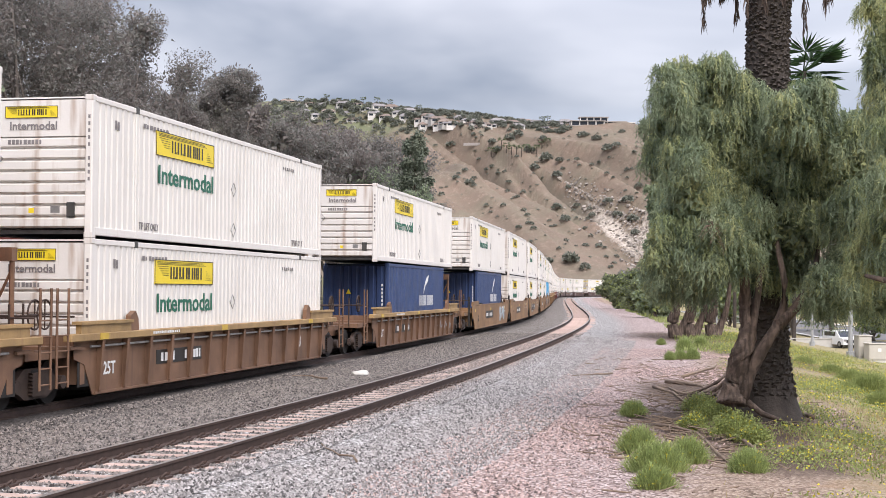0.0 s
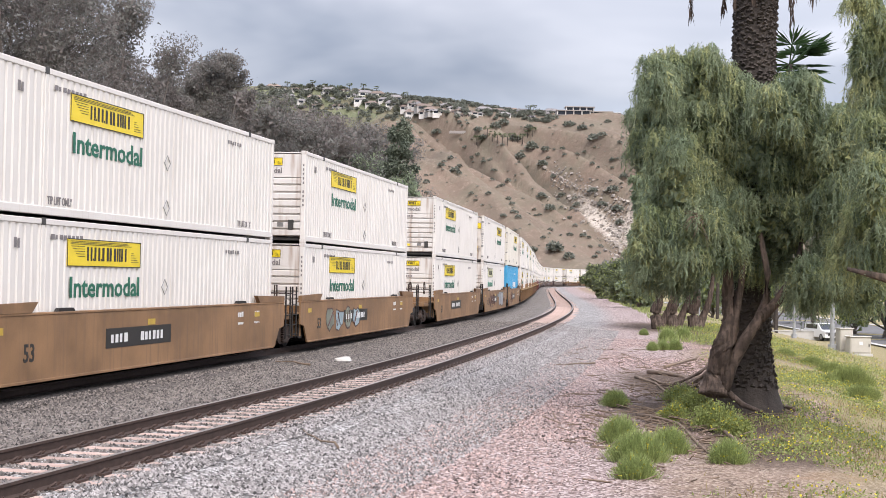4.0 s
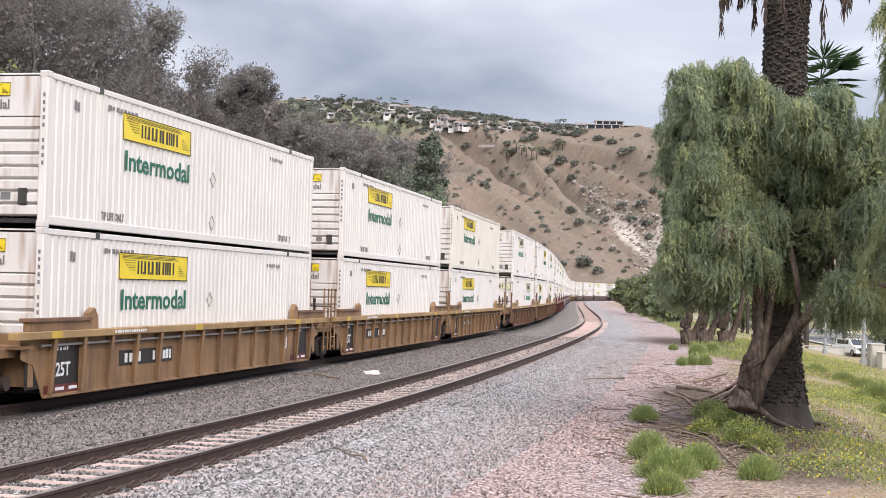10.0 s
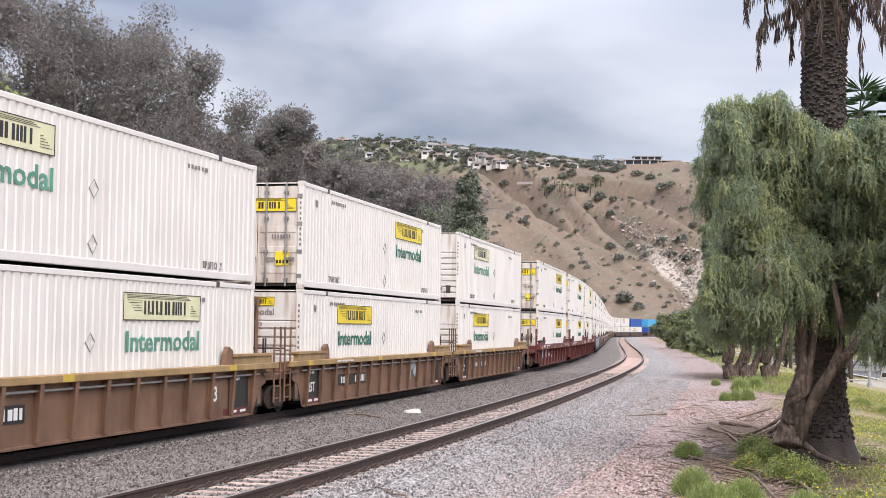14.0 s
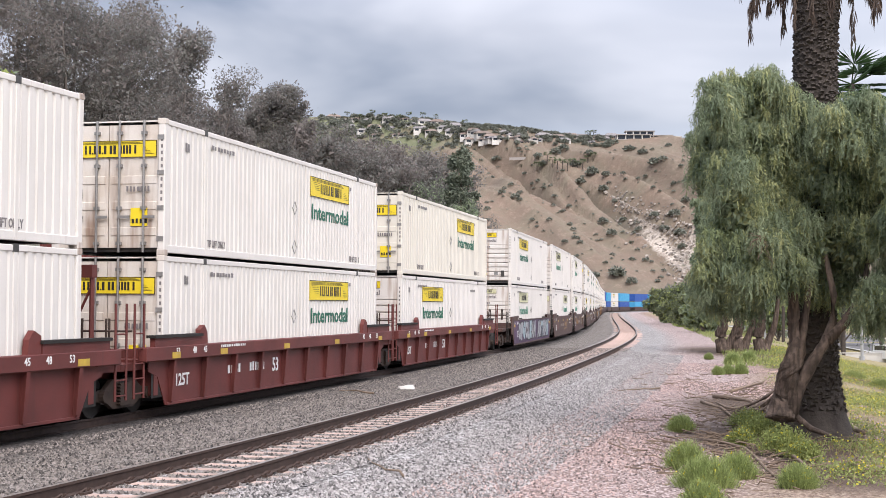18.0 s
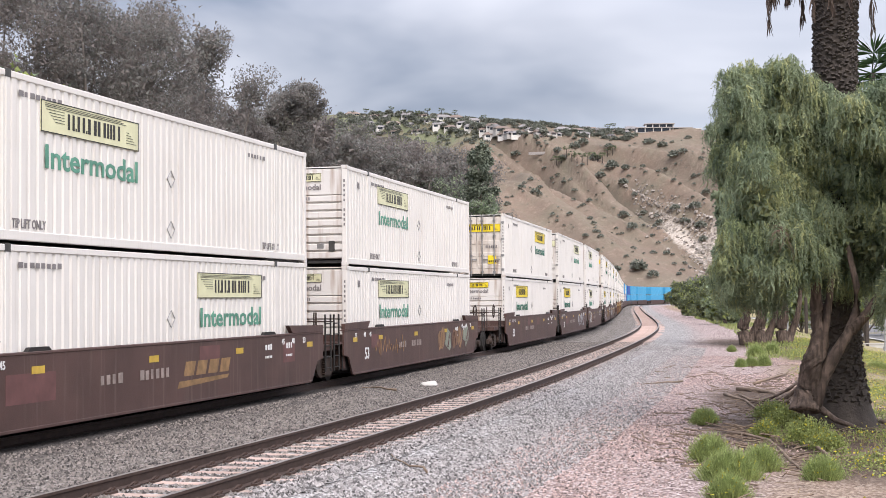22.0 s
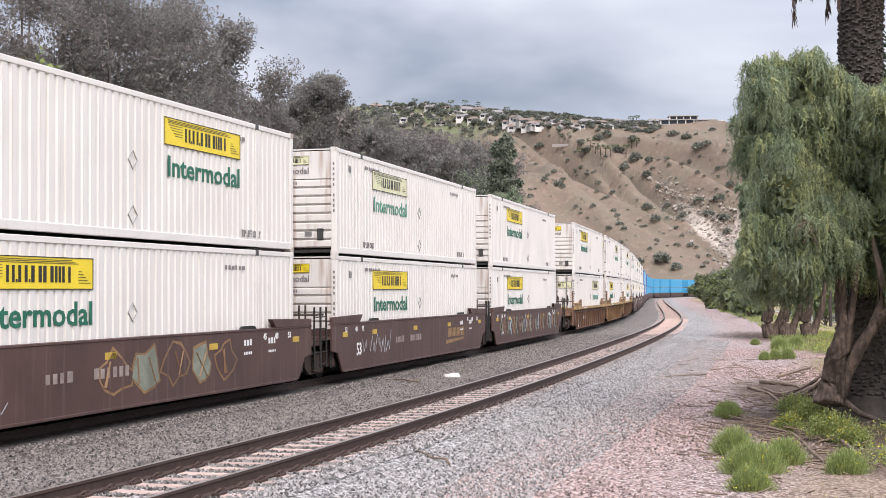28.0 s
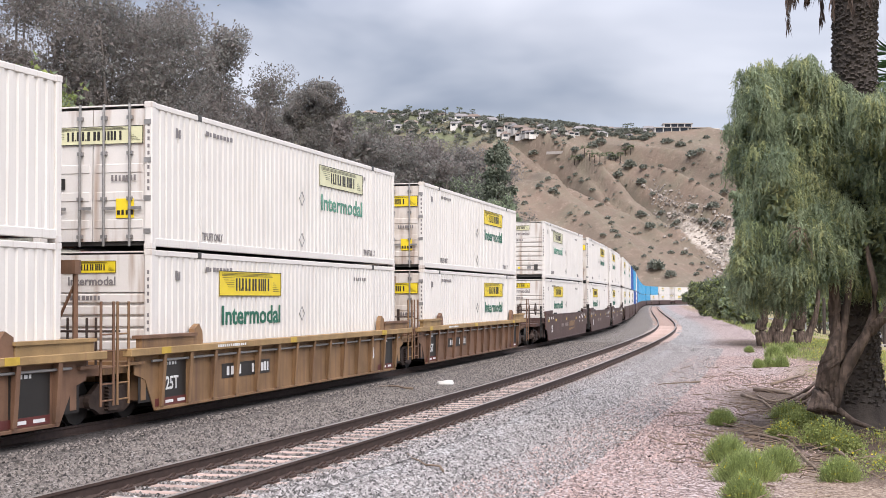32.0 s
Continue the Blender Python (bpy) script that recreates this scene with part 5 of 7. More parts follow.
def limb(bm, pts, r0, r1, seg=7):
    """A tapered, bent limb through the points."""
    rng = random.Random(len(pts) * 7 + int(r0 * 1000))
    if r0 > 0.19 and seg > 8:
        fine, seg = [], 34
        P = [Vector(p) for p in pts]
        for i in range(len(P) - 1):
            a, b, c, d = P[max(i - 1, 0)], P[i], P[i + 1], P[min(i + 2, len(P) - 1)]
            for k in range(6):
                t = k / 6
                fine.append(0.5 * ((2 * b) + (c - a) * t + (2 * a - 5 * b + 4 * c - d) * t * t + (3 * b - a - 3 * c + d) * t ** 3))
        pts = fine + [P[-1]]
    rings = []
    for i, p in enumerate(pts):
        p = Vector(p)
        t = (Vector(pts[min(i + 1, len(pts) - 1)]) - Vector(pts[max(i - 1, 0)])).normalized()
        q = t.to_track_quat("Z", "Y")
        r = r0 + (r1 - r0) * i / (len(pts) - 1)
        rings.append([bm.verts.new(p + q @ Vector((math.cos(2 * math.pi * k / seg), math.sin(2 * math.pi * k / seg), 0)) * r * (rng.uniform(0.85, 1.15) if seg < 12 else 1 + 0.30 * noise.noise((math.cos(2 * math.pi * k / seg) * 1.6, math.sin(2 * math.pi * k / seg) * 1.6, i * 0.2 + r0 * 9)) + 0.26 * noise.noise((math.cos(2 * math.pi * k / seg + i * 0.03) * 7.0, math.sin(2 * math.pi * k / seg + i * 0.03) * 7.0, i * 0.14 + r0 * 5)) + rng.uniform(-0.06, 0.06))) for k in range(seg)])
    for a, b in zip(rings, rings[1:]):
        for k in range(seg):
            bm.faces.new((a[k], a[(k + 1) % seg], b[(k + 1) % seg], b[k]))
    bm.faces.new(rings[0][::-1])
    bm.faces.new(rings[-1])
    return bm


def bent(a, b, sag, rng, n=5):
    a, b = Vector(a), Vector(b)
    out = []
    for i in range(n + 1):
        t = i / n
        p = a.lerp(b, t)
        w = math.sin(t * math.pi) * sag
        out.append(p + Vector((rng.uniform(-w, w), rng.uniform(-w, w), w * 0.4)))
    return out


def broad_tree(name, label, x, y, h, r, leaves, leaf_len, mats, seed, bark=GREYBARK, bare=0.25, lumps=16, hang=0.0, base=None):
    """A tree with a forked trunk, limbs and an uneven crown of small leaves."""
    rng, rn = np.random.default_rng(seed), random.Random(seed)
    root = tagged(new(name), label, "tree")
    z0 = ground_z(x, y) - 0.15 if base is None else base
    root.matrix_basis = Matrix.Translation((x, y, z0))
    bm = bmesh.new()
    fork = Vector((rn.uniform(-0.3, 0.3), rn.uniform(-0.3, 0.3), h * bare))
    limb(bm, bent((0, 0, 0), fork, 0.12, rn), h * 0.028 + 0.05, h * 0.02, 9)
    blobs = []
    for i in range(lumps):
        a = rn.uniform(0, 2 * math.pi)
        q = rn.random() ** 0.6
        zz = h * rn.uniform(bare + 0.12, 0.97)
        wide = r * math.sqrt(max(0.08, 1 - ((zz / h - 0.55) / 0.5) ** 2))
        c = Vector((math.cos(a) * wide * q * 0.8, math.sin(a) * wide * q * 0.8, zz))
        s = rn.uniform(0.22, 0.42) * r
        blobs.append((c.x, c.y, c.z, s, s * rn.uniform(0.7, 1.05)))
        if i < 12:
            limb(bm, bent(fork * rn.uniform(0.6, 1), c, 0.3, rn, 4), h * 0.012, 0.02, 5)
    part("trunk", bm, bark, root, smooth=True)
    # every lump carries smaller clumps on its skin, and the leaves turn their faces outwards from these
    clumps = []
    for x, y, z, s, sz in blobs:
        for q in range(9):
            v = Vector((rn.gauss(0, 1), rn.gauss(0, 1), rn.gauss(0.2, 0.9))).normalized()
            g = rn.uniform(0.55, 1.0)
            c = s * rn.uniform(0.28, 0.52)
            clumps.append((x + v.x * s * g, y + v.y * s * g, z + v.z * sz * g, c, c * rn.uniform(0.7, 1.0)))
    clumps = np.array(clumps)
    for mt, share in mats:
        n = int(leaves * share)
        k = rng.choice(len(clumps), n, p=clumps[:, 3] ** 2 / (clumps[:, 3] ** 2).sum())
        v = unit_rows(rng.normal(size=(n, 3)))
        q = 0.35 + 0.65 * rng.random(n) ** 0.6
        q *= np.where(rng.random(n) < 0.1, 1.12, 1.0)
        P = clumps[k, :3] + v * q[:, None] * clumps[k][:, [3, 3, 4]]
        D = rng.normal(size=(n, 3))
        D[:, 2] -= hang
        D = unit_rows(D)
        N = unit_rows(v + rng.normal(size=(n, 3)) * 0.45 + [0, 0, 0.35])
        size = leaf_len * rng.uniform(0.6, 1.4, n)
        V = facing_leaves(P, D, N, size, size * 0.42, True)
        # inner leaves of the lumps close the crown
        m = n // 6
        hub = np.array([c[:3] for c in blobs])[rng.integers(0, len(blobs), m)]
        Pc = hub + rng.normal(size=(m, 3)) * r * 0.11
        V2 = facing_leaves(Pc, unit_rows(rng.normal(size=(m, 3))), rng.normal(size=(m, 3)), leaf_len * 2.2, leaf_len * 1.1, True)
        piece("crown", quad_mesh("crown", np.concatenate([V, V2]), 3), mt, root)
    return root


def at_px(px, dist):
    """A place dist metres ahead, by its bearing at the start."""
    return (px - 784) / 2533 * dist


# eucalyptus row behind the parked train: bearing, distance, height, crown radius
ROW = [(-130, 56, 15, 4.6), (-40, 60, 16, 5.0), (60, 58, 15.0, 4.4), (150, 62, 15.3, 4.4), (225, 66, 15.2, 3.7), (120, 72, 17, 5),
       (300, 74, 13.3, 3.0), (345, 82, 13.2, 2.8), (408, 84, 15.0, 2.6), (440, 92, 13.5, 3.0), (490, 100, 14.0, 3.6),
       (535, 112, 15.6, 4.2), (590, 122, 15.8, 5.0), (640, 134, 16.2, 5.8), (690, 146, 16.6, 5.8), (560, 150, 18.5, 6), (660, 175, 19.5, 7), (615, 126, 12.5, 5.0), (668, 138, 12.5, 5.5)]
for i, (px, d, h, r) in enumerate(ROW):
    broad_tree("eucalyptus_tree", "grey-green eucalyptus tree behind the parked train", at_px(px, d), d, h, r, 38000 if d < 90 else 15000, 0.10 if d < 90 else 0.2,
               ((EUCA, 0.6), (PEPPER, 0.4)) if i > 16 else ((EUCA, 0.6), (EUCABROWN, 0.4)) if i % 3 else ((EUCABROWN, 0.8), (EUCA, 0.2)), 20 + i, hang=0.8, lumps=26, bare=0.2)


def world_at(px, py, d):
    """A place d metres ahead on the bearing and height of a point in the opening view."""
    return Vector(((px - 784) / 2533 * d, d, EYE + (514 - py + (px - 784) * 0.0063) / 2533 * d))


def ground_at(px, py, z=-0.38):
    d = (EYE - z) * 2533 / (py - 514 - (px - 784) * 0.0063)
    return Vector(((px - 784) / 2533 * d, d, z))


def lump_tree(name, label, base, lumps, d, spread, leaves, leaf_len, leaf_wid, mats, seed, trunk_lines, bark, hang=1.5):
    """A drooping tree from crown lumps (bearing, height, half width, half height) at d metres; trunk_lines are lists of (bearing, height, radius)."""
    rng, rn = np.random.default_rng(seed), random.Random(seed)
    root = tagged(new(name), label, "tree")
    root.matrix_basis = Matrix.Translation(base)
    k = d / 2533
    blobs = []
    for px, py, rw, rh in lumps:
        c = world_at(px, py - rh * 0.28, d) - base
        c.y += rn.uniform(-spread, spread)
        blobs.append((c.x, c.y, c.z, rw * k, rh * k))
    for line in trunk_lines:
        bm = bmesh.new()
        pts = [world_at(px, py, d) - base for px, py, r in line]
        for i, p in enumerate(pts):
            p.y += 0.12 * math.sin(i * 2.1)
        limb(bm, pts, line[0][2], line[-1][2], 11)
        part("trunk" if line is trunk_lines[0] else "limb", bm, bark, root, smooth=True)
    # every lump breaks up into domed clumps on its skin, from which leafy strands hang
    clumps = []
    for x, y, z, rx, rz in blobs:
        for q in range(int(8 + 13 * rx * min(1, 30 / d))):
            v = Vector((rn.gauss(0, 1), rn.gauss(0, 1), rn.gauss(0.3, 0.8))).normalized()
            s = rn.uniform(0.2, 0.42) * (0.45 + rx * 0.55)
            g = rn.uniform(0.6, 0.95)
            clumps.append((x + v.x * rx * g, y + v.y * rx * g, z + v.z * rz * g, s, s * rn.uniform(0.75, 1.1), rn.random()))
    clumps = np.array(clumps)
    core = np.array(blobs)
    J = 11
    for i, (mt, share) in enumerate(mats):
        n = int(leaves * share)
        m = n // J
        # the paler leaves sit on some clumps more than on others
        w = clumps[:, 3] ** 2 * (np.where(clumps[:, 5] > 0.62, 3.0, 0.25) if i else np.where(clumps[:, 5] > 0.62, 0.7, 1.3))
        k = rng.choice(len(clumps), m, p=w / w.sum())
        v = rng.normal(size=(m, 3))
        v[:, 2] = np.abs(v[:, 2]) * 0.9 - 0.25
        v = unit_rows(v)
        P0 = clumps[k, :3] + v * (0.62 + 0.42 * rng.random(m) ** 0.7)[:, None] * clumps[k][:, [3, 3, 4]]
        run = rng.uniform(0.6, 2.0, m) * clumps[k, 3]
        drift = v * [1, 1, 0] * (0.25 * clumps[k, 3])[:, None] + rng.normal(size=(m, 3)) * 0.05
        t = np.tile(np.linspace(0, 1, J), m)
        P = np.repeat(P0, J, 0) + np.repeat(drift, J, 0) * (t ** 0.6)[:, None]
        P[:, 2] -= np.repeat(run, J) * t ** 1.3
        vv = np.repeat(v, J, 0)
        D = rng.normal(size=(m * J, 3)) * 0.55 + vv * [0.25, 0.25, 0]
        D[:, 2] -= hang * 0.62
        D = unit_rows(D)
        N = unit_rows(vv * [1, 1, 0.8] + [0, 0, 0.45] + rng.normal(size=(m * J, 3)) * 0.38)
        V = facing_leaves(P, D, N, leaf_len * rng.uniform(0.6, 1.5, m * J), leaf_wid * rng.uniform(0.8, 1.3, m * J), True)
        q = n // 9
        c = core[rng.integers(0, len(core), q)]
        Pc = c[:, :3] + unit_rows(rng.normal(size=(q, 3))) * (0.72 * rng.random(q) ** 0.4)[:, None] * c[:, [3, 3, 4]]
        V2 = facing_leaves(Pc, unit_rows(rng.normal(size=(q, 3)) - [0, 0, 1.0]), rng.normal(size=(q, 3)), leaf_len * 1.8, leaf_wid * 4.0, True)
        piece("crown", quad_mesh("crown", np.concatenate([V, V2]), 3), mt, root)
    return root


# the pepper tree wrapped round the palm's foot
PEPPER_LUMPS = [(1212, 165, 38, 50), (1275, 140, 45, 45), (1332, 200, 48, 45), (1195, 235, 42, 70), (1245, 240, 60, 80), (1320, 250, 70, 80), (1385, 235, 45, 50),
                (1440, 255, 50, 66), (1470, 320, 50, 80), (1400, 320, 70, 90), (1290, 350, 75, 90), (1205, 350, 42, 90), (1190, 430, 40, 80), (1250, 440, 60, 80),
                (1340, 430, 60, 70), (1430, 420, 60, 70), (1485, 420, 40, 70), (1225, 470, 45, 45), (1480, 490, 40, 50), (1410, 480, 45, 45), (1175, 300, 25, 60),
                (1162, 460, 26, 60), (1515, 400, 45, 90), (1500, 300, 40, 70), (1530, 490, 40, 45), (1180, 190, 30, 55),
                (1440, 520, 42, 46), (1500, 535, 42, 46), (1550, 530, 36, 56), (1560, 430, 38, 80), (1182, 505, 30, 44), (1240, 510, 42, 38), (1290, 475, 48, 46), (1385, 500, 38, 32),
                (1548, 330, 38, 80), (1530, 245, 36, 55), (1420, 190, 34, 36)]
PEPPER_TREE = lump_tree("pepper_tree", "drooping green pepper tree grown round a palm trunk", ground_at(1310, 705), PEPPER_LUMPS, 28.6, 1.0, 330000, 0.088, 0.019,
          ((PEPPER, 0.69), (PEPPERLIGHT, 0.31)), 5,
          [[(1296, 716, 0.25), (1302, 676, 0.18), (1308, 634, 0.145), (1322, 590, 0.135), (1320, 540, 0.12), (1312, 470, 0.11), (1285, 370, 0.05)],
           [(1310, 706, 0.16), (1326, 664, 0.13), (1346, 620, 0.125), (1372, 584, 0.12), (1388, 548, 0.12), (1386, 500, 0.10), (1368, 400, 0.05)],
           [(1304, 692, 0.14), (1316, 640, 0.12), (1328, 600, 0.11), (1334, 560, 0.11), (1346, 500, 0.10), (1350, 430, 0.05)],
           [(1376, 578, 0.13), (1410, 548, 0.10), (1436, 500, 0.08), (1450, 430, 0.04)],
           [(1316, 708, 0.08), (1350, 734, 0.05), (1392, 750, 0.03), (1430, 756, 0.012)],
           [(1296, 708, 0.08), (1308, 744, 0.04), (1338, 772, 0.02)]], BARK)


def bare_roots(tree):
    """A low tangle of thin exposed roots on the trackside of the trunk."""
    rn = random.Random(61)
    for i in range(22):
        a, reach, top = radians(rn.uniform(130, 285)), rn.uniform(0.5, 1.5), rn.uniform(0.1, 0.55)
        pts = []
        for j in range(6):
            t = j / 5
            w = rn.uniform(-0.09, 0.09)
            pts.append((-0.2 + math.cos(a + w) * (0.12 + reach * t), math.sin(a + w) * (0.12 + reach * t), top * (1 - t) ** 2 + 0.03 + rn.uniform(0, 0.07)))
        bm = bmesh.new()
        limb(bm, pts, rn.uniform(0.022, 0.05), 0.008, 6)
        part("root", bm, BARK, tree, smooth=True)


bare_roots(PEPPER_TREE)


def dead_spray():
    """A spray of bare dead twigs hanging out of the crown."""
    rn = random.Random(44)
    c = world_at(1262, 398, 27.3)
    ob = tagged(new("dead_branch"), "bare grey dead twigs hanging from the crown", "branch")
    ob.matrix_basis = Matrix.Translation(c)
    for i in range(16):
        bm = bmesh.new()
        e = Vector((rn.uniform(-0.28, 0.3), rn.uniform(-0.2, 0.2), rn.uniform(-0.65, 0.12)))
        limb(bm, bent((0, 0, 0), e, 0.08, rn, 4), 0.008, 0.003, 4)
        part("twig", bm, DEADWOOD, ob)
    bm = bmesh.new()
    limb(bm, bent((0, 0, 0), (0.25, 1.2, 0.35), 0.08, rn, 4), 0.016, 0.01, 5)
    part("stem", bm, DEADWOOD, ob)


dead_spray()

# drooping tree at the edge of the view
lump_tree("pepper_tree", "tall pepper tree with thin hanging branches", ground_at(1720, 800), [(1590, 70, 26, 80), (1600, 200, 42, 100), (1575, 280, 34, 80), (1610, 330, 50, 100),
          (1552, 370, 30, 80), (1590, 430, 50, 80), (1650, 150, 60, 120), (1660, 330, 60, 120), (1540, 20, 12, 25), (1560, 120, 14, 60), (1690, 60, 60, 90), (1565, 470, 40, 55), (1640, 470, 50, 60)],
          24.5, 0.9, 68000, 0.09, 0.016, ((PEPPER, 0.45), (PEPPERLIGHT, 0.55)), 6,
          [[(1720, 800, 0.4), (1715, 650, 0.33), (1690, 480, 0.26), (1660, 330, 0.16), (1630, 180, 0.08)], [(1705, 560, 0.16), (1650, 520, 0.1), (1590, 505, 0.06), (1530, 490, 0.03)]], BARK)

# the group further along the bank
for i, (bx, lumps) in enumerate([(1196, [(1165, 380, 26, 60), (1175, 430, 34, 50), (1160, 462, 26, 40), (1190, 478, 30, 30)]),
                                 (1224, [(1200, 400, 34, 60), (1225, 440, 36, 50), (1215, 480, 30, 35)]),
                                 (1262, [(1250, 420, 36, 60), (1280, 455, 36, 45), (1262, 485, 34, 30), (1300, 490, 26, 34)])]):
    b = ground_at(bx, 597)
    lump_tree("pepper_tree", "drooping pepper tree with forked trunk on the bank", b, lumps, 80.0, 1.6, 34000, 0.2, 0.05, ((PEPPER, 0.85), (PEPPERLIGHT, 0.15)), 30 + i,
              [[(bx, 600, 0.36), (bx - 5, 572, 0.27), (bx + 1, 545, 0.22), (bx - 8, 505, 0.16), (bx - 12, 440, 0.08)],
               [(bx + 4, 598, 0.26), (bx + 15, 575, 0.19), (bx + 24, 545, 0.16), (bx + 30, 490, 0.07)]], BARK)


# ---- the palm ----
def palm():
    base = ground_at(1352, 742)
    d = base.y
    root = tagged(new("palm_tree"), "tall palm with rough dark trunk and skirt of dry fronds", "palm tree")
    root.matrix_basis = Matrix.Translation(base)
    bm = bmesh.new()
    line = [(0.02, 0, -0.2, 0.86), (0.02, 0, 0.45, 0.64), (0.0, 0, 1.2, 0.50), (0.0, 0, 3.0, 0.43), (0.05, 0, 6.0, 0.425), (0.1, 0, 9.0, 0.43), (0.12, 0, 11.5, 0.40)]
    rings = []
    seg = 22
    for x, y, z, r in line:
        rings.append([bm.verts.new((x + r * math.cos(2 * math.pi * k / seg), y + r * math.sin(2 * math.pi * k / seg), z)) for k in range(seg)])
    for a, b in zip(rings, rings[1:]):
        for k in range(seg):
            bm.faces.new((a[k], a[(k + 1) % seg], b[(k + 1) % seg], b[k]))
    part("trunk", bm, PALMBARK, root, smooth=True)
    # cut leaf bases in rings all over the trunk
    rn = random.Random(3)
    bm = bmesh.new()
    z = 0.5
    while z < 11:
        r = np.interp(z, [p[2] for p in line], [p[3] for p in line])
        n = 27
        for k in range(n):
            a = 2 * math.pi * (k + z * 3.7) / n + rn.uniform(-0.12, 0.12)
            if math.sin(a) > 0.35:
                continue
            m = Matrix.Translation((np.interp(z, [p[2] for p in line], [p[0] for p in line]) + r * math.cos(a), r * math.sin(a), z + rn.uniform(-0.05, 0.05))) @ pose(0, 0, 0, rn.uniform(-14, 14), 0, math.degrees(a)) @ pose(0, 0, 0, 0, rn.uniform(12, 34), 0)
            w, h, t = rn.uniform(0.045, 0.075), rn.uniform(0.03, 0.055), rn.uniform(0.02, 0.06)
            vs = [bm.verts.new(m @ Vector(p)) for p in ((0, -w, -h), (0, w, -h), (t, 0.6 * w, h * 0.6), (t, -0.6 * w, h * 0.6), (-0.02, 0, h * 1.4))]
            bm.faces.new((vs[0], vs[1], vs[2], vs[3]))
            bm.faces.new((vs[3], vs[2], vs[4]))
            bm.faces.new((vs[1], vs[4], vs[2]))
            bm.faces.new((vs[0], vs[3], vs[4]))
        z += 0.085
    part("leaf_base", bm, PALMBARK, root)["kind"] = "stuff"
    # skirt of hanging dead fronds
    rng = np.random.default_rng(8)
    for i in range(34):
        a = 2 * math.pi * i / 34 * 5.04 + rn.uniform(-0.15, 0.15)
        rad = rn.uniform(0.75, 2.05)
        z0 = 9.6 + rn.uniform(-0.2, 0.6)
        zend = 8.35 - base.z + rn.uniform(-0.75, 0.9)
        n = 26
        P, D = [], []
        for j in range(n):
            t = j / (n - 1)
            r = 0.45 + (rad - 0.45) * min(1, t * 2.2)
            P.append((0.1 + r * math.cos(a), r * math.sin(a), z0 + (zend + 0.35 - z0) * t))
            D.append((rn.uniform(-0.25, 0.25), rn.uniform(-0.25, 0.25), -1))
        D = np.array(D)
        D /= np.linalg.norm(D, axis=1)[:, None]
        V = leaf_quads(np.repeat(np.array(P), 3, 0) + rng.normal(size=(n * 3, 3)) * 0.018, np.repeat(D, 3, 0), rng.uniform(0.2, 0.42, n * 3), 0.03, rng)
        piece("dead_frond", quad_mesh("dead_frond", V), DEADFROND, root)
    # living fronds over the view
    for i in range(26):
        a = 2 * math.pi * i / 26
        P, D = [], []
        for j in range(22):
            t = j / 21
            P.append((0.12 + 2.9 * t * math.cos(a), 2.9 * t * math.sin(a), 11.3 + 1.6 * t - 2.2 * t * t))
            D.append((math.cos(a + (1.2 if j % 2 else -1.2)), math.sin(a + (1.2 if j % 2 else -1.2)), -0.35))
        D = np.array(D)
        D /= np.linalg.norm(D, axis=1)[:, None]
        piece("frond", quad_mesh("frond", leaf_quads(np.repeat(np.array(P), 3, 0), np.repeat(D, 3, 0), 0.8, 0.06, rng)), PALMGREEN, root)
    return root


palm()


def fan_palm(x, y, z0, ztop, n, size, seed, label, name="fan_palm", mt=None, whole=False, lean=0.0):
    rn, rng = random.Random(seed), np.random.default_rng(seed)
    root = tagged(new(name), label, "palm tree")
    root.matrix_basis = Matrix.Translation((x, y, z0))
    bm = bmesh.new()
    limb(bm, bent((lean, 0.3 * lean, 0), (0, 0, ztop - z0), 0.05, rn), size * 0.14, size * 0.10, 9)
    part("trunk", bm, PALMBARK, root, smooth=True)
    crown = []
    for i in range(n):
        a, up = rn.uniform(0, 2 * math.pi), rn.uniform(-0.5, 0.9)
        d = Vector((math.cos(a), math.sin(a), up)).normalized()
        hub = Vector((0, 0, ztop - z0)) + d * size * 0.8
        side = d.cross(Vector((0, 0, 1))).normalized()
        D = []
        for k in range(19):
            q = radians(-85 + 170 * k / 18)
            v = d * math.cos(q) + side * math.sin(q) + Vector((0, 0, -0.12 * abs(math.sin(q))))
            D.append(v.normalized())
        V = leaf_quads(np.tile(np.array(hub), (19, 1)), np.array(D), size * rng.uniform(0.75, 1.0, 19), size * 0.09, rng)
        if whole:
            crown.append(V)
            continue
        fr = piece("frond", quad_mesh("frond", V), mt or PALMGREEN, root)
        bm = bmesh.new()
        rod(bm, (0, 0, ztop - z0), hub, size * 0.022, 5)
        part("stalk", bm, PALMGREEN, fr)
    if whole:
        piece("crown", quad_mesh("crown", np.concatenate(crown)), mt or PALMGREEN, root)
    return root


q = world_at(1422, 124, 31.5)
fan_palm(q.x, q.y, -0.4, q.z - 0.05, 18, 0.72, 12, "small green fan palm showing over the pepper tree", lean=-0.9)


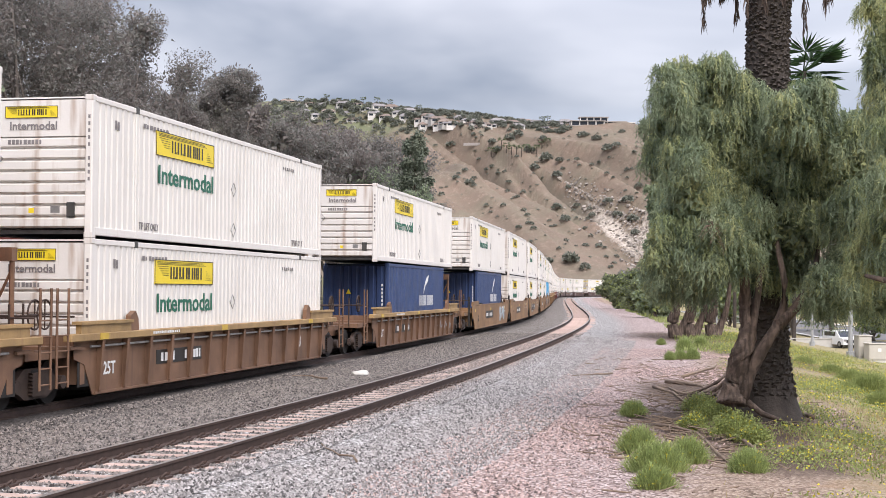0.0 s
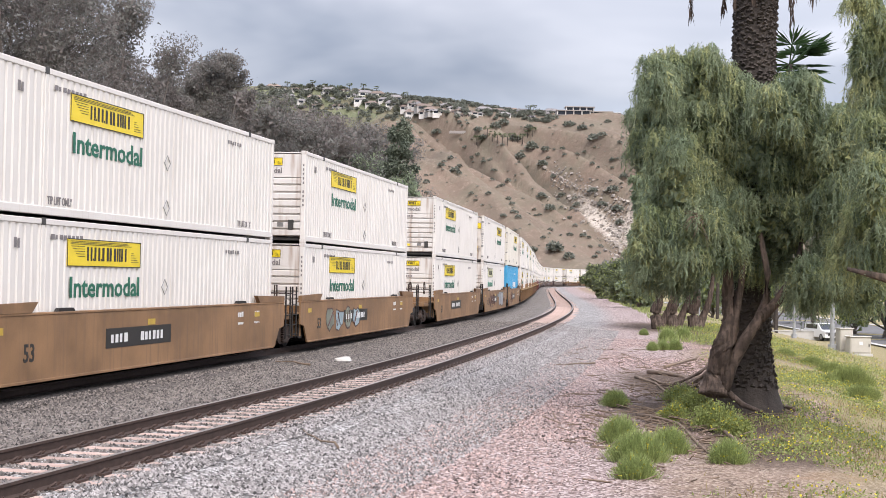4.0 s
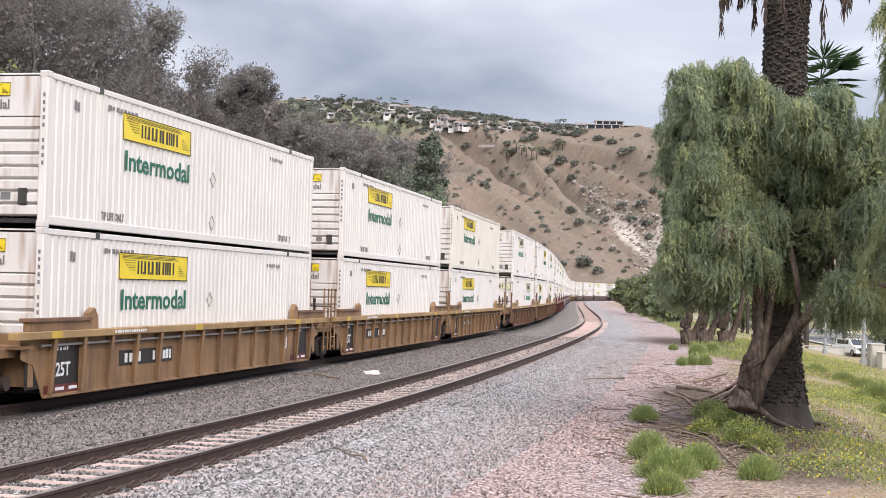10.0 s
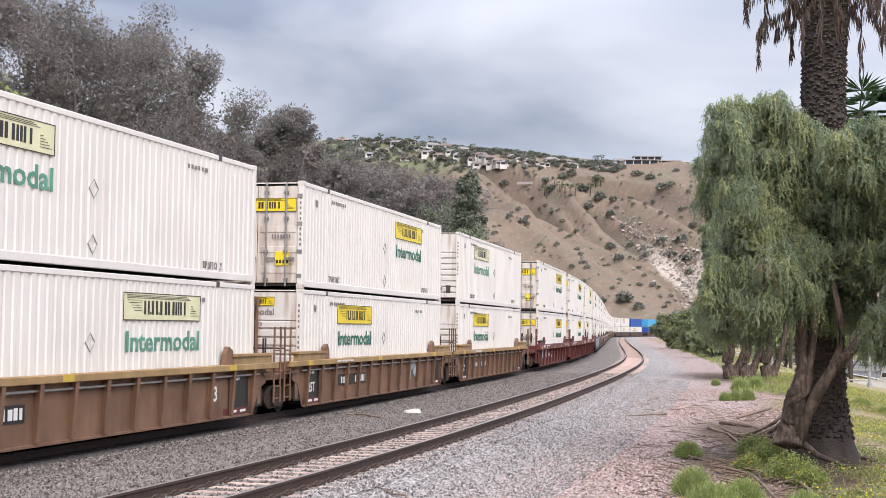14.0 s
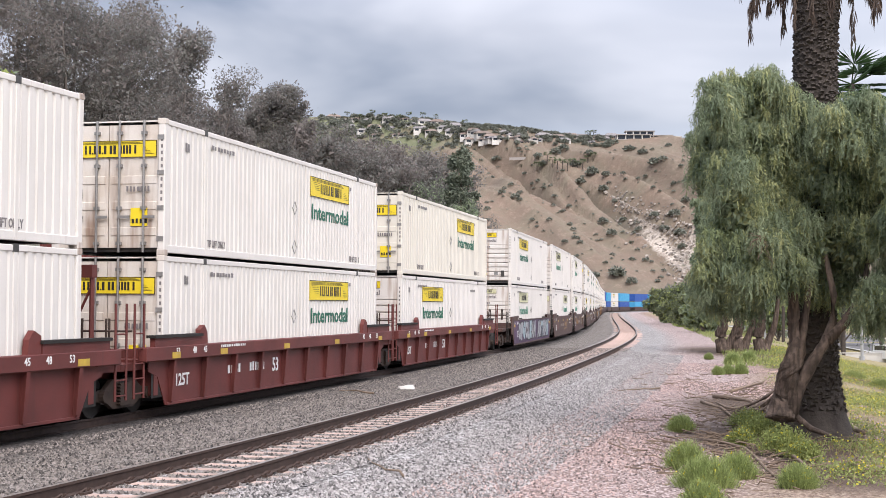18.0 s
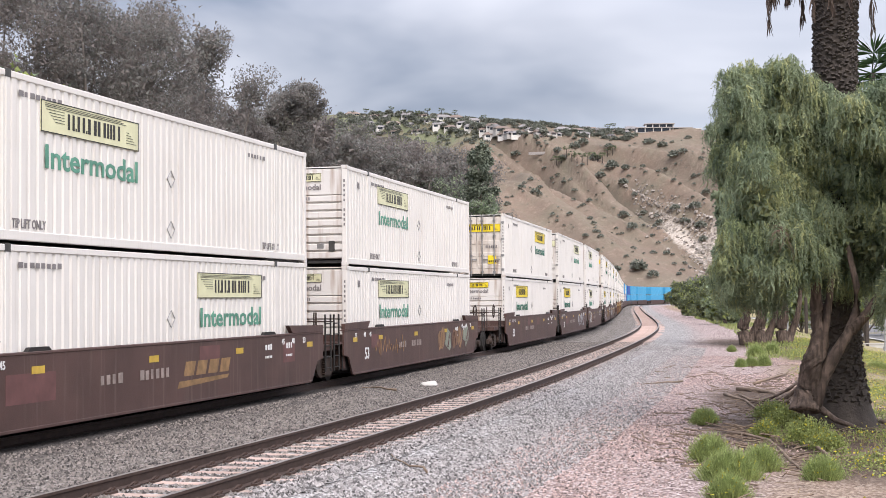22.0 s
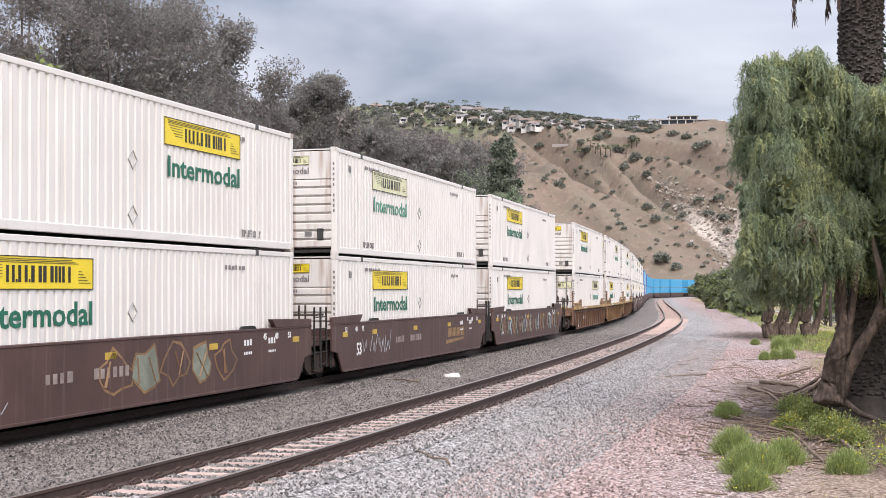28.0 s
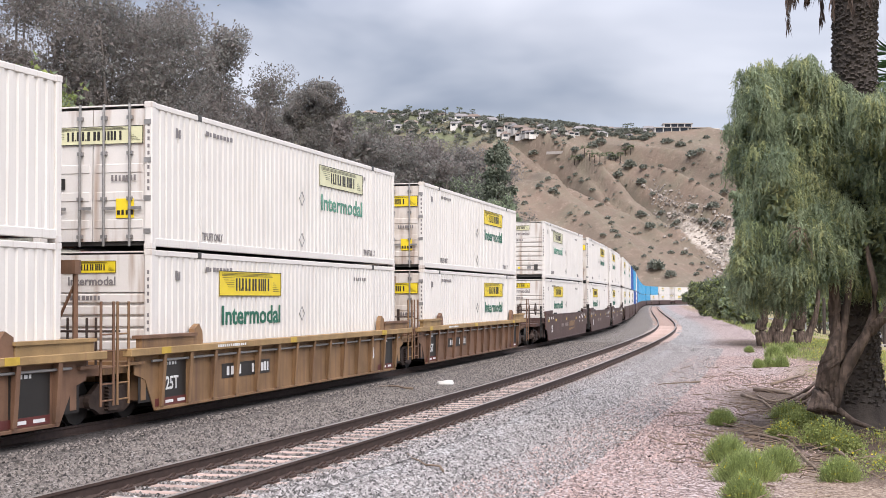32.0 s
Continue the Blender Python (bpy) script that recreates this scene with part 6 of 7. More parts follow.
# ---- shrubs, tufts and weeds along the bank ----
def tuft(px, py, w, h, seed, label="bright green grassy shrub on the gravel edge", flowers=10, mt=None, name="grassy_shrub"):
    b = ground_at(px, py)
    b.z = ground_z(b.x, b.y) - 0.02
    k = b.y / 2533
    rng = np.random.default_rng(seed)
    root = tagged(new(name), label, "shrub")
    root.matrix_basis = Matrix.Translation(b)
    n = int(1300 + 3600 * w * k)
    u = rng.normal(size=(n, 2)) * w * k * 0.36
    P = np.stack([u[:, 0], u[:, 1] * 0.8, np.zeros(n)], -1)
    D = np.stack([u[:, 0] * 0.75 / (w * k), u[:, 1] * 0.75 / (w * k), np.full(n, 1.15)], -1) + rng.normal(size=(n, 3)) * 0.11
    D /= np.linalg.norm(D, axis=1)[:, None]
    fall = np.exp(-(u ** 2).sum(1) / (2 * (w * k * 0.5) ** 2))
    L = h * k * 1.3 * rng.uniform(0.55, 1.0, n) * (0.45 + 0.55 * fall)
    V = leaf_quads(P, D, L, 0.009, rng)
    tips = (P + D * (L * rng.uniform(0.45, 0.95, n))[:, None])
    D2 = D + rng.normal(size=(n, 3)) * 0.5
    D2 /= np.linalg.norm(D2, axis=1)[:, None]
    V2 = leaf_quads(tips, D2, L * 0.24, 0.009, rng)
    if name == "flowering_weed":
        tips = P + D * (L * rng.uniform(0.15, 1.0, n))[:, None] + rng.normal(size=(n, 3)) * 0.03
        V2 = leaf_quads(tips, unit_rows(rng.normal(size=(n, 3)) + [0, 0, 0.4]), rng.uniform(0.03, 0.07, n), 0.026, rng)
        V = V[:len(V) // 20 * 4]
    piece("foliage", quad_mesh("foliage", np.concatenate([V, V2])), mt or TUFT, root)
    if flowers:
        F = tips[rng.choice(n, flowers)] + [0, 0, 0.03]
        Dn = rng.normal(size=(flowers, 3))
        Dn /= np.linalg.norm(Dn, axis=1)[:, None]
        piece("blossom", quad_mesh("blossom", np.concatenate([leaf_quads(F, Dn, 0.028, 0.03, rng), leaf_quads(F, -Dn, 0.028, 0.03, rng)])), FLOWER, root)["kind"] = "stuff"
    return root


for i, (px, py, w, h) in enumerate([(1122, 738, 22, 26), (1130, 805, 30, 45), (1165, 838, 52, 50), (1218, 822, 32, 44), (1160, 868, 34, 40), (1325, 842, 30, 44),
                                    (1204, 640, 9, 18), (1186, 641, 8, 16), (1226, 640, 9, 20), (1212, 622, 12, 20), (1170, 612, 7, 10), (1240, 617, 10, 18)]):
    tuft(px, py, w, h, 50 + i, flowers=50 if i < 6 else 0)
for i, (px, py, w, h) in enumerate([(1300, 775, 46, 44), (1262, 748, 40, 36), (1240, 730, 34, 30), (1335, 785, 30, 30), (1225, 760, 24, 24)]):
    tuft(px, py, w, h, 80 + i, "dark green weed with yellow flowers by the roots", 110, BRIGHT, "flowering_weed")
for i, (px, py, w, h) in enumerate([(1470, 640, 26, 16), (1540, 668, 40, 34), (1505, 650, 30, 20), (1420, 630, 22, 12), (1560, 690, 36, 24), (1500, 672, 20, 16)]):
    tuft(px, py, w, h, 90 + i, "low green shrub on the dry grass slope", 0, BRIGHT, "low_shrub")


def weeds():
    """Dry grass and yellow-flowered weeds on the slope right of the gravel."""
    rng = np.random.default_rng(77)
    n = 80000
    s, la = rng.uniform(8, 95, n), 7.7 + rng.gamma(2.2, 2.3, n)
    x = np.interp(s, S, LINE[:, 0]) + np.interp(s, S, RIGHT[:, 0]) * la
    y = np.interp(s, S, LINE[:, 1]) + np.interp(s, S, RIGHT[:, 1]) * la
    clump = np.array([noise.noise((a * 0.5, b * 0.5, 2.0)) for a, b in zip(x, y)])
    keep = clump + rng.normal(size=n) * 0.12 > (-0.06 + np.where(la < 8.8, 0.12, 0))
    x, y, la, s = x[keep], y[keep], la[keep], s[keep]
    n = len(x)
    z = ground_height(la, s) - 0.02
    P = np.stack([x, y, z], -1)
    D = np.stack([rng.normal(size=n) * 0.3, rng.normal(size=n) * 0.3, np.ones(n)], -1)
    D /= np.linalg.norm(D, axis=1)[:, None]
    L = rng.uniform(0.05, 0.26, n)
    green = rng.random(n) < 0.2 + 0.75 * np.clip(0.5 + 2.2 * np.array([noise.noise((a * 0.35, b * 0.2, 9.0)) for a, b in zip(x, y)]), 0, 1)
    tagged(piece("dry_grass", quad_mesh("dry_grass", leaf_quads(P[~green], D[~green], L[~green], 0.011, rng)), STRAW), "dry straw-coloured grass on the slope", "grass", kind="stuff")
    k = 5
    Q = np.repeat(P[green], k, 0) + np.repeat(D[green] * L[green][:, None], k, 0) * rng.uniform(0.1, 1.0, (green.sum() * k, 1)) + rng.normal(size=(green.sum() * k, 3)) * [0.05, 0.05, 0.01]
    Dq = unit_rows(rng.normal(size=Q.shape) + [0, 0, 0.5])
    leaves = facing_leaves(Q, Dq, unit_rows(rng.normal(size=Q.shape) * 0.5 + [0, 0, 1]), rng.uniform(0.03, 0.08, len(Q)), 0.026, True)
    tagged(piece("green_weeds", quad_mesh("green_weeds", leaves, 3), BRIGHT), "low leafy green weeds on the slope", "weeds", kind="stuff")
    pick = green & (rng.random(n) < 0.4)
    F = (P + D * L[:, None])[pick]
    Dn = rng.normal(size=(len(F), 3))
    Dn /= np.linalg.norm(Dn, axis=1)[:, None]
    tagged(piece("weed_flowers", quad_mesh("weed_flowers", leaf_quads(F, Dn, 0.04, 0.036, rng)), FLOWER), "small yellow flowers on the weeds", "flowers", kind="stuff")


weeds()


def verge_grass():
    """Yellow-green grass along the far edge of the path and round the further trees."""
    rng = np.random.default_rng(31)
    n = 15000
    s, la = rng.uniform(62, 190, n), 6.3 + rng.gamma(1.6, 1.5, n)
    x = np.interp(s, S, LINE[:, 0]) + np.interp(s, S, RIGHT[:, 0]) * la
    y = np.interp(s, S, LINE[:, 1]) + np.interp(s, S, RIGHT[:, 1]) * la
    clump = np.array([noise.noise((a * 0.22, b * 0.12, 6.0)) for a, b in zip(x, y)])
    keep = clump + rng.normal(size=n) * 0.08 > 0.0
    x, y, la, s = x[keep], y[keep], la[keep], s[keep]
    n = len(x)
    P = np.stack([x, y, ground_height(la, s) - 0.02], -1)
    D = np.stack([rng.normal(size=n) * 0.35, rng.normal(size=n) * 0.35, np.ones(n)], -1)
    D /= np.linalg.norm(D, axis=1)[:, None]
    tagged(piece("verge_grass", quad_mesh("verge_grass", leaf_quads(P, D, rng.uniform(0.1, 0.4, n), 0.04, rng)), BRIGHT), "yellow-green grass along the gravel edge", "grass", kind="stuff")


verge_grass()


def fallen(points, r0, r1, seed, label="dead grey-brown branch lying on the ground", mt=None):
    rn = random.Random(seed)
    ps = [ground_at(px, py) for px, py in points]
    base = ps[0].copy()
    ob = tagged(new("fallen_branch"), label, "branch")
    base.z = ground_z(base.x, base.y)
    ob.matrix_basis = Matrix.Translation(base)
    bm = bmesh.new()
    pts = []
    for a, b in zip(ps, ps[1:]):
        for t in (0, 0.33, 0.66):
            p = a.lerp(b, t)
            pts.append(Vector((p.x - base.x + rn.uniform(-0.05, 0.05), p.y - base.y + rn.uniform(-0.08, 0.08), ground_z(p.x, p.y) - base.z + r0 * 0.6 + rn.uniform(0, 0.05))))
    limb(bm, pts, r0, r1, 7)
    part("stem", bm, mt or DEADWOOD, ob, smooth=True)
    return ob


for i, (pts, r0, r1) in enumerate([([(1160, 690), (1195, 700), (1250, 745)], 0.05, 0.02), ([(1165, 755), (1230, 770), (1300, 830), (1350, 870)], 0.035, 0.015), ([(1240, 705), (1200, 700), (1170, 685)], 0.06, 0.02),
                                   ([(1290, 760), (1350, 820), (1420, 850)], 0.04, 0.015), ([(1085, 665), (1040, 668), (1000, 670)], 0.03, 0.01), ([(1440, 745), (1400, 730), (1370, 715)], 0.05, 0.02),
                                   ([(640, 832), (590, 820), (565, 812)], 0.02, 0.008), ([(580, 688), (540, 680), (510, 682)], 0.03, 0.01), ([(1210, 670), (1260, 655), (1290, 640)], 0.05, 0.02),
                                   ([(1120, 800), (1170, 830), (1200, 870)], 0.03, 0.01), ([(1420, 800), (1480, 815), (1530, 850)], 0.03, 0.012), ([(1180, 680), (1240, 690), (1290, 720)], 0.07, 0.03)]):
    fallen(pts, r0, r1, 200 + i)


def litter_twigs():
    """Small dead sticks strewn round the pepper tree's foot."""
    rn = random.Random(14)
    bm = bmesh.new()
    for i in range(1000):
        c = ground_at(rn.gauss(1235, 80), min(875, max(640, rn.gauss(725, 60))))
        z = ground_z(c.x, c.y)
        a, ln = rn.uniform(0, 6.3), rn.uniform(0.12, 0.6)
        d = Vector((math.cos(a) * ln, math.sin(a) * ln, rn.uniform(-0.03, 0.1)))
        rod(bm, (c.x, c.y, z + 0.015), (c.x + d.x, c.y + d.y, z + 0.02 + max(0, d.z)), rn.uniform(0.005, 0.013), 4)
    tagged(part("twig_litter", bm, DEADWOOD), "small dead twigs strewn round the tree foot", "twigs", kind="stuff")


litter_twigs()

# far shrubs where the tracks pass out of sight
for i, (px, d, h, r, mt) in enumerate([(1100, 205, 4.6, 3.2, SCRUB), (1125, 190, 5.0, 4.0, SCRUB), (1150, 170, 4.2, 3.2, SCRUB), (1165, 140, 4.2, 2.8, PEPPER), (1122, 225, 5.4, 3.8, EUCA)]):
    broad_tree("large_shrub", "dense dark green shrub beside the far track", at_px(px, d), d, h, r, 10000, 0.26, ((mt, 0.8), (BRIGHT, 0.2)), 120 + i, bare=0.05, lumps=16, base=-0.6)
# trees over the road
for i, (px, d, h, r) in enumerate([(1400, 190, 9, 5), (1470, 210, 10, 6), (1545, 170, 8, 5), (1600, 160, 11, 6), (1340, 230, 9, 6), (1290, 210, 8, 5), (1680, 150, 12, 6)]):
    broad_tree("street_tree", "leafy green tree beyond the road", at_px(px, d), d, h, r, 9000, 0.32, ((PEPPER, 0.6), (BRIGHT, 0.4)), 140 + i, base=-3.8, bare=0.15)


# ---- parked train on the third track ----
def parked_pose(s):
    off = float(np.interp(s, S, PARKED_OFF))
    x, y = on_line(s, off)
    return pose(x, y, 0, 0, 0, -math.degrees(float(heading(s))))


PARKED = tagged(well_car("rib", MAROON, False, False, B=6.45), "dark red well car of the parked train", "freight car", "cars of the parked train")
PARKED.matrix_basis = parked_pose(40.8)
for s, low, top in ((40.8, "S", "R"), (25.0, "r", "G"), (9.0, "R", "N")):
    m = parked_pose(s)
    if s != 40.8:
        copy_thing(PARKED, m)
    for code, lift in ((low, 0.33), (top, 3.232)):
        boxcar_of(code).matrix_basis = m @ Matrix.Translation((0, 0, lift))

# green brush behind the parked train
for i, (px, d, h, r) in enumerate([(-60, 46, 9.2, 3.0), (20, 47, 8.4, 2.6), (75, 50, 7.6, 2.2), (-160, 45, 9.4, 3.2), (170, 54, 5.5, 2.4), (260, 62, 6.0, 2.6), (680, 120, 11.0, 4.0), (735, 128, 11.5, 3.8), (620, 112, 9.6, 3.6), (712, 138, 13.0, 4.0)]):
    broad_tree("leafy_bush", "yellow-green leafy bush behind the parked train", at_px(px, d), d, h, r, 22000 if d < 60 else 12000, 0.1 if d < 80 else 0.24, ((BRIGHT, 0.7), (PEPPER, 0.3)) if d < 60 else ((PEPPER, 0.8), (EUCA, 0.2)),
               160 + i, bare=0.05, lumps=18)


def cypress(px, d, ztop, r, seed):
    rng = np.random.default_rng(seed)
    root = tagged(new("cypress_tree"), "tall dark green conifer among grey trees", "tree")
    root.matrix_basis = Matrix.Translation((at_px(px, d), d, 0.5))
    bm = bmesh.new()
    limb(bm, [(0, 0, 0), (0.05, 0, ztop * 0.4), (0, 0.05, ztop * 0.9)], 0.3, 0.05, 8)
    part("trunk", bm, BARK, root, smooth=True)
    rn = random.Random(seed)
    V = []
    for i in range(90):
        z = rn.uniform(0.2, 0.98)
        a, g = rn.uniform(0, 6.28), r * (1 - z) ** 0.6 * rn.uniform(0.45, 1.15)
        c, k = np.array([g * math.cos(a), g * math.sin(a), z * ztop]), rn.uniform(0.5, 1.0) * (1.15 - 0.5 * z)
        v = unit_rows(rng.normal(size=(150, 3)))
        P = c + v * k * (0.4 + 0.6 * rng.random(150)[:, None])
        V.append(facing_leaves(P, unit_rows(rng.normal(size=(150, 3)) + [0, 0, -0.5]), unit_rows(v + [0, 0, 0.4] + rng.normal(size=(150, 3)) * 0.4), 0.34, 0.16))
    piece("crown", quad_mesh("crown", np.concatenate(V)), CONIFER, root)


cypress(733, 132, 16.4, 2.9, 4)


# ---- on the hill: houses, palms, scrub ----
def on_hill(px, py):
    """Where the line of sight by bearing and height first meets the hill."""
    az = math.degrees(math.atan((px - 784) / 2533))
    el = (514 - py + (px - 784) * 0.0063) / 2533
    rr = np.arange(R0, R1 + 20, 3.0)
    zz = hill_z(np.full(len(rr), az), rr)
    hit = np.where((zz - EYE) / rr >= el)[0]
    i = hit[0] if len(hit) else int(np.argmax((zz - EYE) / rr))
    return Vector((rr[i] * math.sin(radians(az)), rr[i] * math.cos(radians(az)), zz[i]))


STUCCO = shade("pale_stucco", (0.60, 0.57, 0.54), 0.9, var=0.15, rand=0.3)
TILEROOF = shade("weathered_tile_roof", (0.26, 0.20, 0.17), 0.9, var=0.3, rand=0.25)
GREYROOF = shade("grey_shingle_roof", (0.27, 0.25, 0.25), 0.9, var=0.3, rand=0.2)
SLAB = shade("grey_brown_concrete", (0.38, 0.345, 0.32), 0.9, var=0.2)
GLASS = shade("dark_window_glass", (0.03, 0.035, 0.045), 0.08, var=0.2, bump=0.0, spec=0.6)


def house(p, w, dp, h, roofmat, label, seed, flat=False):
    rn = random.Random(seed)
    root = tagged(new("house"), label, "house", "houses on the hill")
    root.matrix_basis = Matrix.Translation(p - Vector((0, -2.4, 3.2))) @ pose(0, 0, 0, 0, 0, rn.uniform(-25, 25))
    part("wall", boxes((-w / 2, -dp / 2, -0.8, w / 2, dp / 2, h + 2)), STUCCO, root)
    z = h + 2
    if flat:
        part("roof", boxes((-w / 2 - 0.8, -dp / 2 - 0.8, z, w / 2 + 0.8, dp / 2 + 0.8, z + 0.5)), GREYROOF, root)
    else:
        bm = bmesh.new()
        a = [bm.verts.new(v) for v in ((-w / 2 - 0.6, -dp / 2 - 0.6, z), (w / 2 + 0.6, -dp / 2 - 0.6, z), (w / 2 + 0.6, dp / 2 + 0.6, z), (-w / 2 - 0.6, dp / 2 + 0.6, z),
                                       (-w / 3.4, 0, z + 1.5 + h * 0.25), (w / 3.4, 0, z + 1.5 + h * 0.25))]
        for f in ((0, 1, 5, 4), (1, 2, 5), (2, 3, 4, 5), (3, 0, 4), (3, 2, 1, 0)):
            bm.faces.new([a[i] for i in f])
        part("roof", bm, roofmat, root)
    n = max(2, int(w / 4))
    for i in range(n):
        x = -w / 2 + (i + 0.5) * w / n
        for zz in ((2 + h * 0.25,) if h < 5 else (2 + h * 0.12, 2 + h * 0.6)):
            part("window", boxes((x - w / n * 0.3, -dp / 2 - 0.06, zz, x + w / n * 0.3, -dp / 2 - 0.01, zz + 1.5)), GLASS, root)
    return root


HOMES = [(505, 184), (522, 190), (548, 188), (566, 192), (590, 186), (604, 190), (560, 215), (585, 218), (632, 190), (655, 188), (690, 196), (612, 205),
         (716, 212), (742, 218), (760, 224), (772, 216), (785, 226), (800, 222), (775, 232), (752, 232), (792, 222), (812, 214), (828, 216), (842, 220), (856, 226), (872, 212),
         (888, 216), (905, 220), (922, 218), (940, 222), (956, 224), (975, 222), (990, 226), (866, 226), (845, 228), (660, 208), (680, 212), (1000, 224), (930, 212), (898, 208), (862, 206),
         (535, 200), (578, 204), (600, 198), (622, 214), (645, 200), (668, 196), (702, 204), (722, 200), (738, 206), (755, 210), (820, 222), (880, 222), (915, 226), (948, 216), (965, 230), (982, 218)]
for i, (px, py) in enumerate(HOMES):
    rn = random.Random(i)
    house(on_hill(px, py), rn.uniform(6, 12), rn.uniform(5, 7), rn.choice((1.2, 1.8, 2.6)), rn.choice((TILEROOF, GREYROOF, GREYROOF)),
          "pale stucco house with tiled roof on the hill" if i % 3 else "white stucco house with dark windows on the hill", i)


def mansion():
    """A long flat-roofed house of slabs and glass on the ridge."""
    p = on_hill(1056, 224)
    root = tagged(new("mansion"), "long flat-roofed modern mansion on the ridge", "house", "houses on the hill")
    root.matrix_basis = Matrix.Translation(p - Vector((0, 0, 1.2)))
    for x0, x1, y, z, h in ((-20, 6, 0, 0.6, 3.0), (2, 22, 2, 0.6, 2.8), (-13, 9, 5, 4.0, 2.9)):
        part("glass_wall", boxes((x0 + 1, y, z, x1 - 1, y + 8, z + h)), GLASS, root)
        part("roof_slab", boxes((x0, y - 1.4, z + h, x1, y + 9, z + h + 0.55)), SLAB, root)
        part("floor_slab", boxes((x0, y - 1.4, z - 0.5, x1, y + 9, z)), SLAB, root)
        for k in range(5):
            xx = x0 + 1 + (x1 - x0 - 2) * k / 4
            part("pier", boxes((xx - 0.4, y - 0.5, z, xx + 0.4, y - 0.02, z + h)), STUCCO, root)
    part("end_wall", boxes((-20.5, 0.5, 0.6, -16, 8, 3.6)), GREYROOF, root)
    part("terrace", boxes((20, -2, 2.4, 28, 6, 2.8)), STUCCO, root)
    part("podium", boxes((-20, 0, -3, 22, 9, 0.1)), STUCCO, root)


mansion()
wall_p = on_hill(845, 262)
part("retaining_wall", boxes((-10, -0.4, -1.5, 10, 0.4, 0.3)), SLAB, tagged(new("hill_wall"), "pale retaining wall on the hillside", "wall")).parent.matrix_basis = Matrix.Translation(wall_p) @ pose(0, 0, 0, 0, 0, -12)

for i, px in enumerate((530, 552, 575, 597, 622, 640, 665, 688, 740, 958, 968)):
    p = on_hill(px, 190)
    fan_palm(p.x, p.y, p.z - 1, p.z + random.Random(i).uniform(3, 6), 18, 1.6, 300 + i, "distant fan palm on the skyline", "skyline_palm", SCRUB, True)
for i, px in enumerate(range(868, 975, 9)):
    p = on_hill(px, 283 - (px - 868) * 0.1)
    fan_palm(p.x, p.y, p.z - 1, p.z + random.Random(i).uniform(3.5, 6), 16, 1.9, 330 + i, "planted fan palm on the hillside", "hillside_palm", SCRUB, True)


def scrub_cover():
    """Dark bushes over the hill: dense among the houses, single ones on the dry slopes."""
    rn, rng = random.Random(21), np.random.default_rng(21)
    spots = [(797, 268, 3.6), (806, 322, 2.4), (830, 330, 3.0), (838, 320, 2.0), (822, 308, 2.0), (985, 318, 3.4), (965, 288, 4.5), (945, 300, 3.4), (990, 290, 3.0), (935, 270, 4.0), (880, 268, 3), (1075, 275, 4.0),
             (1090, 268, 3.2), (1030, 246, 4), (1055, 250, 3.5), (1130, 340, 3.0), (1005, 342, 2.2), (1020, 370, 2.4), (985, 375, 3.2), (1000, 395, 3.0), (1075, 368, 3.0), (1048, 388, 2.6), (1110, 360, 3.6), (1120, 400, 3.4),
             (1092, 385, 3.0), (1125, 420, 3.0), (1010, 470, 4.5), (1035, 480, 3), (970, 470, 3), (1060, 440, 2), (925, 345, 2.0), (900, 250, 4), (915, 245, 4), (870, 255, 3), (960, 250, 3), (1005, 232, 3.0), (1100, 240, 2.5),
             (870, 300, 2), (1060, 300, 2), (1020, 290, 2), (1110, 310, 2.4), (1140, 290, 2.5), (760, 300, 2.0), (780, 350, 2.0), (860, 370, 1.6), (940, 400, 1.6)]
    for i in range(640):
        px = rn.uniform(470, 1000)
        top = 188 + max(0, px - 750) * 0.14
        spots.append((px, top + rn.random() ** 1.3 * (60 if px < 760 else 26) - 6, rn.uniform(1.0, 3.0)))
    for px, py in HOMES:
        for k in range(2):
            spots.append((px + rn.uniform(-16, 16), py + rn.uniform(3, 8), rn.uniform(1.0, 2.2)))
    for i in range(320):
        spots.append((rn.uniform(760, 1170), rn.uniform(240, 480), 0.4 + rn.random() ** 2 * 1.5))
    V = []
    for px, py, r in spots:
        p = on_hill(px, py)
        n = int(50 + 34 * r)
        d = rng.normal(size=(n, 3))
        d /= np.linalg.norm(d, axis=1)[:, None]
        d[:, 2] = np.abs(d[:, 2])
        P = np.array(p) + d * np.array([r, r, r * 0.85]) * rng.uniform(0.55, 1.0, n)[:, None]
        D = d + rng.normal(size=(n, 3)) * 0.6
        D /= np.linalg.norm(D, axis=1)[:, None]
        V.append(facing_leaves(P, D, unit_rows(d + [0, 0, 0.5]), r * 0.38, r * 0.32, True))
    tagged(piece("hill_scrub", quad_mesh("hill_scrub", np.concatenate(V), 3), HILLSCRUB), "dark scrub and garden trees over the hill", "scrub", kind="stuff")


scrub_cover()


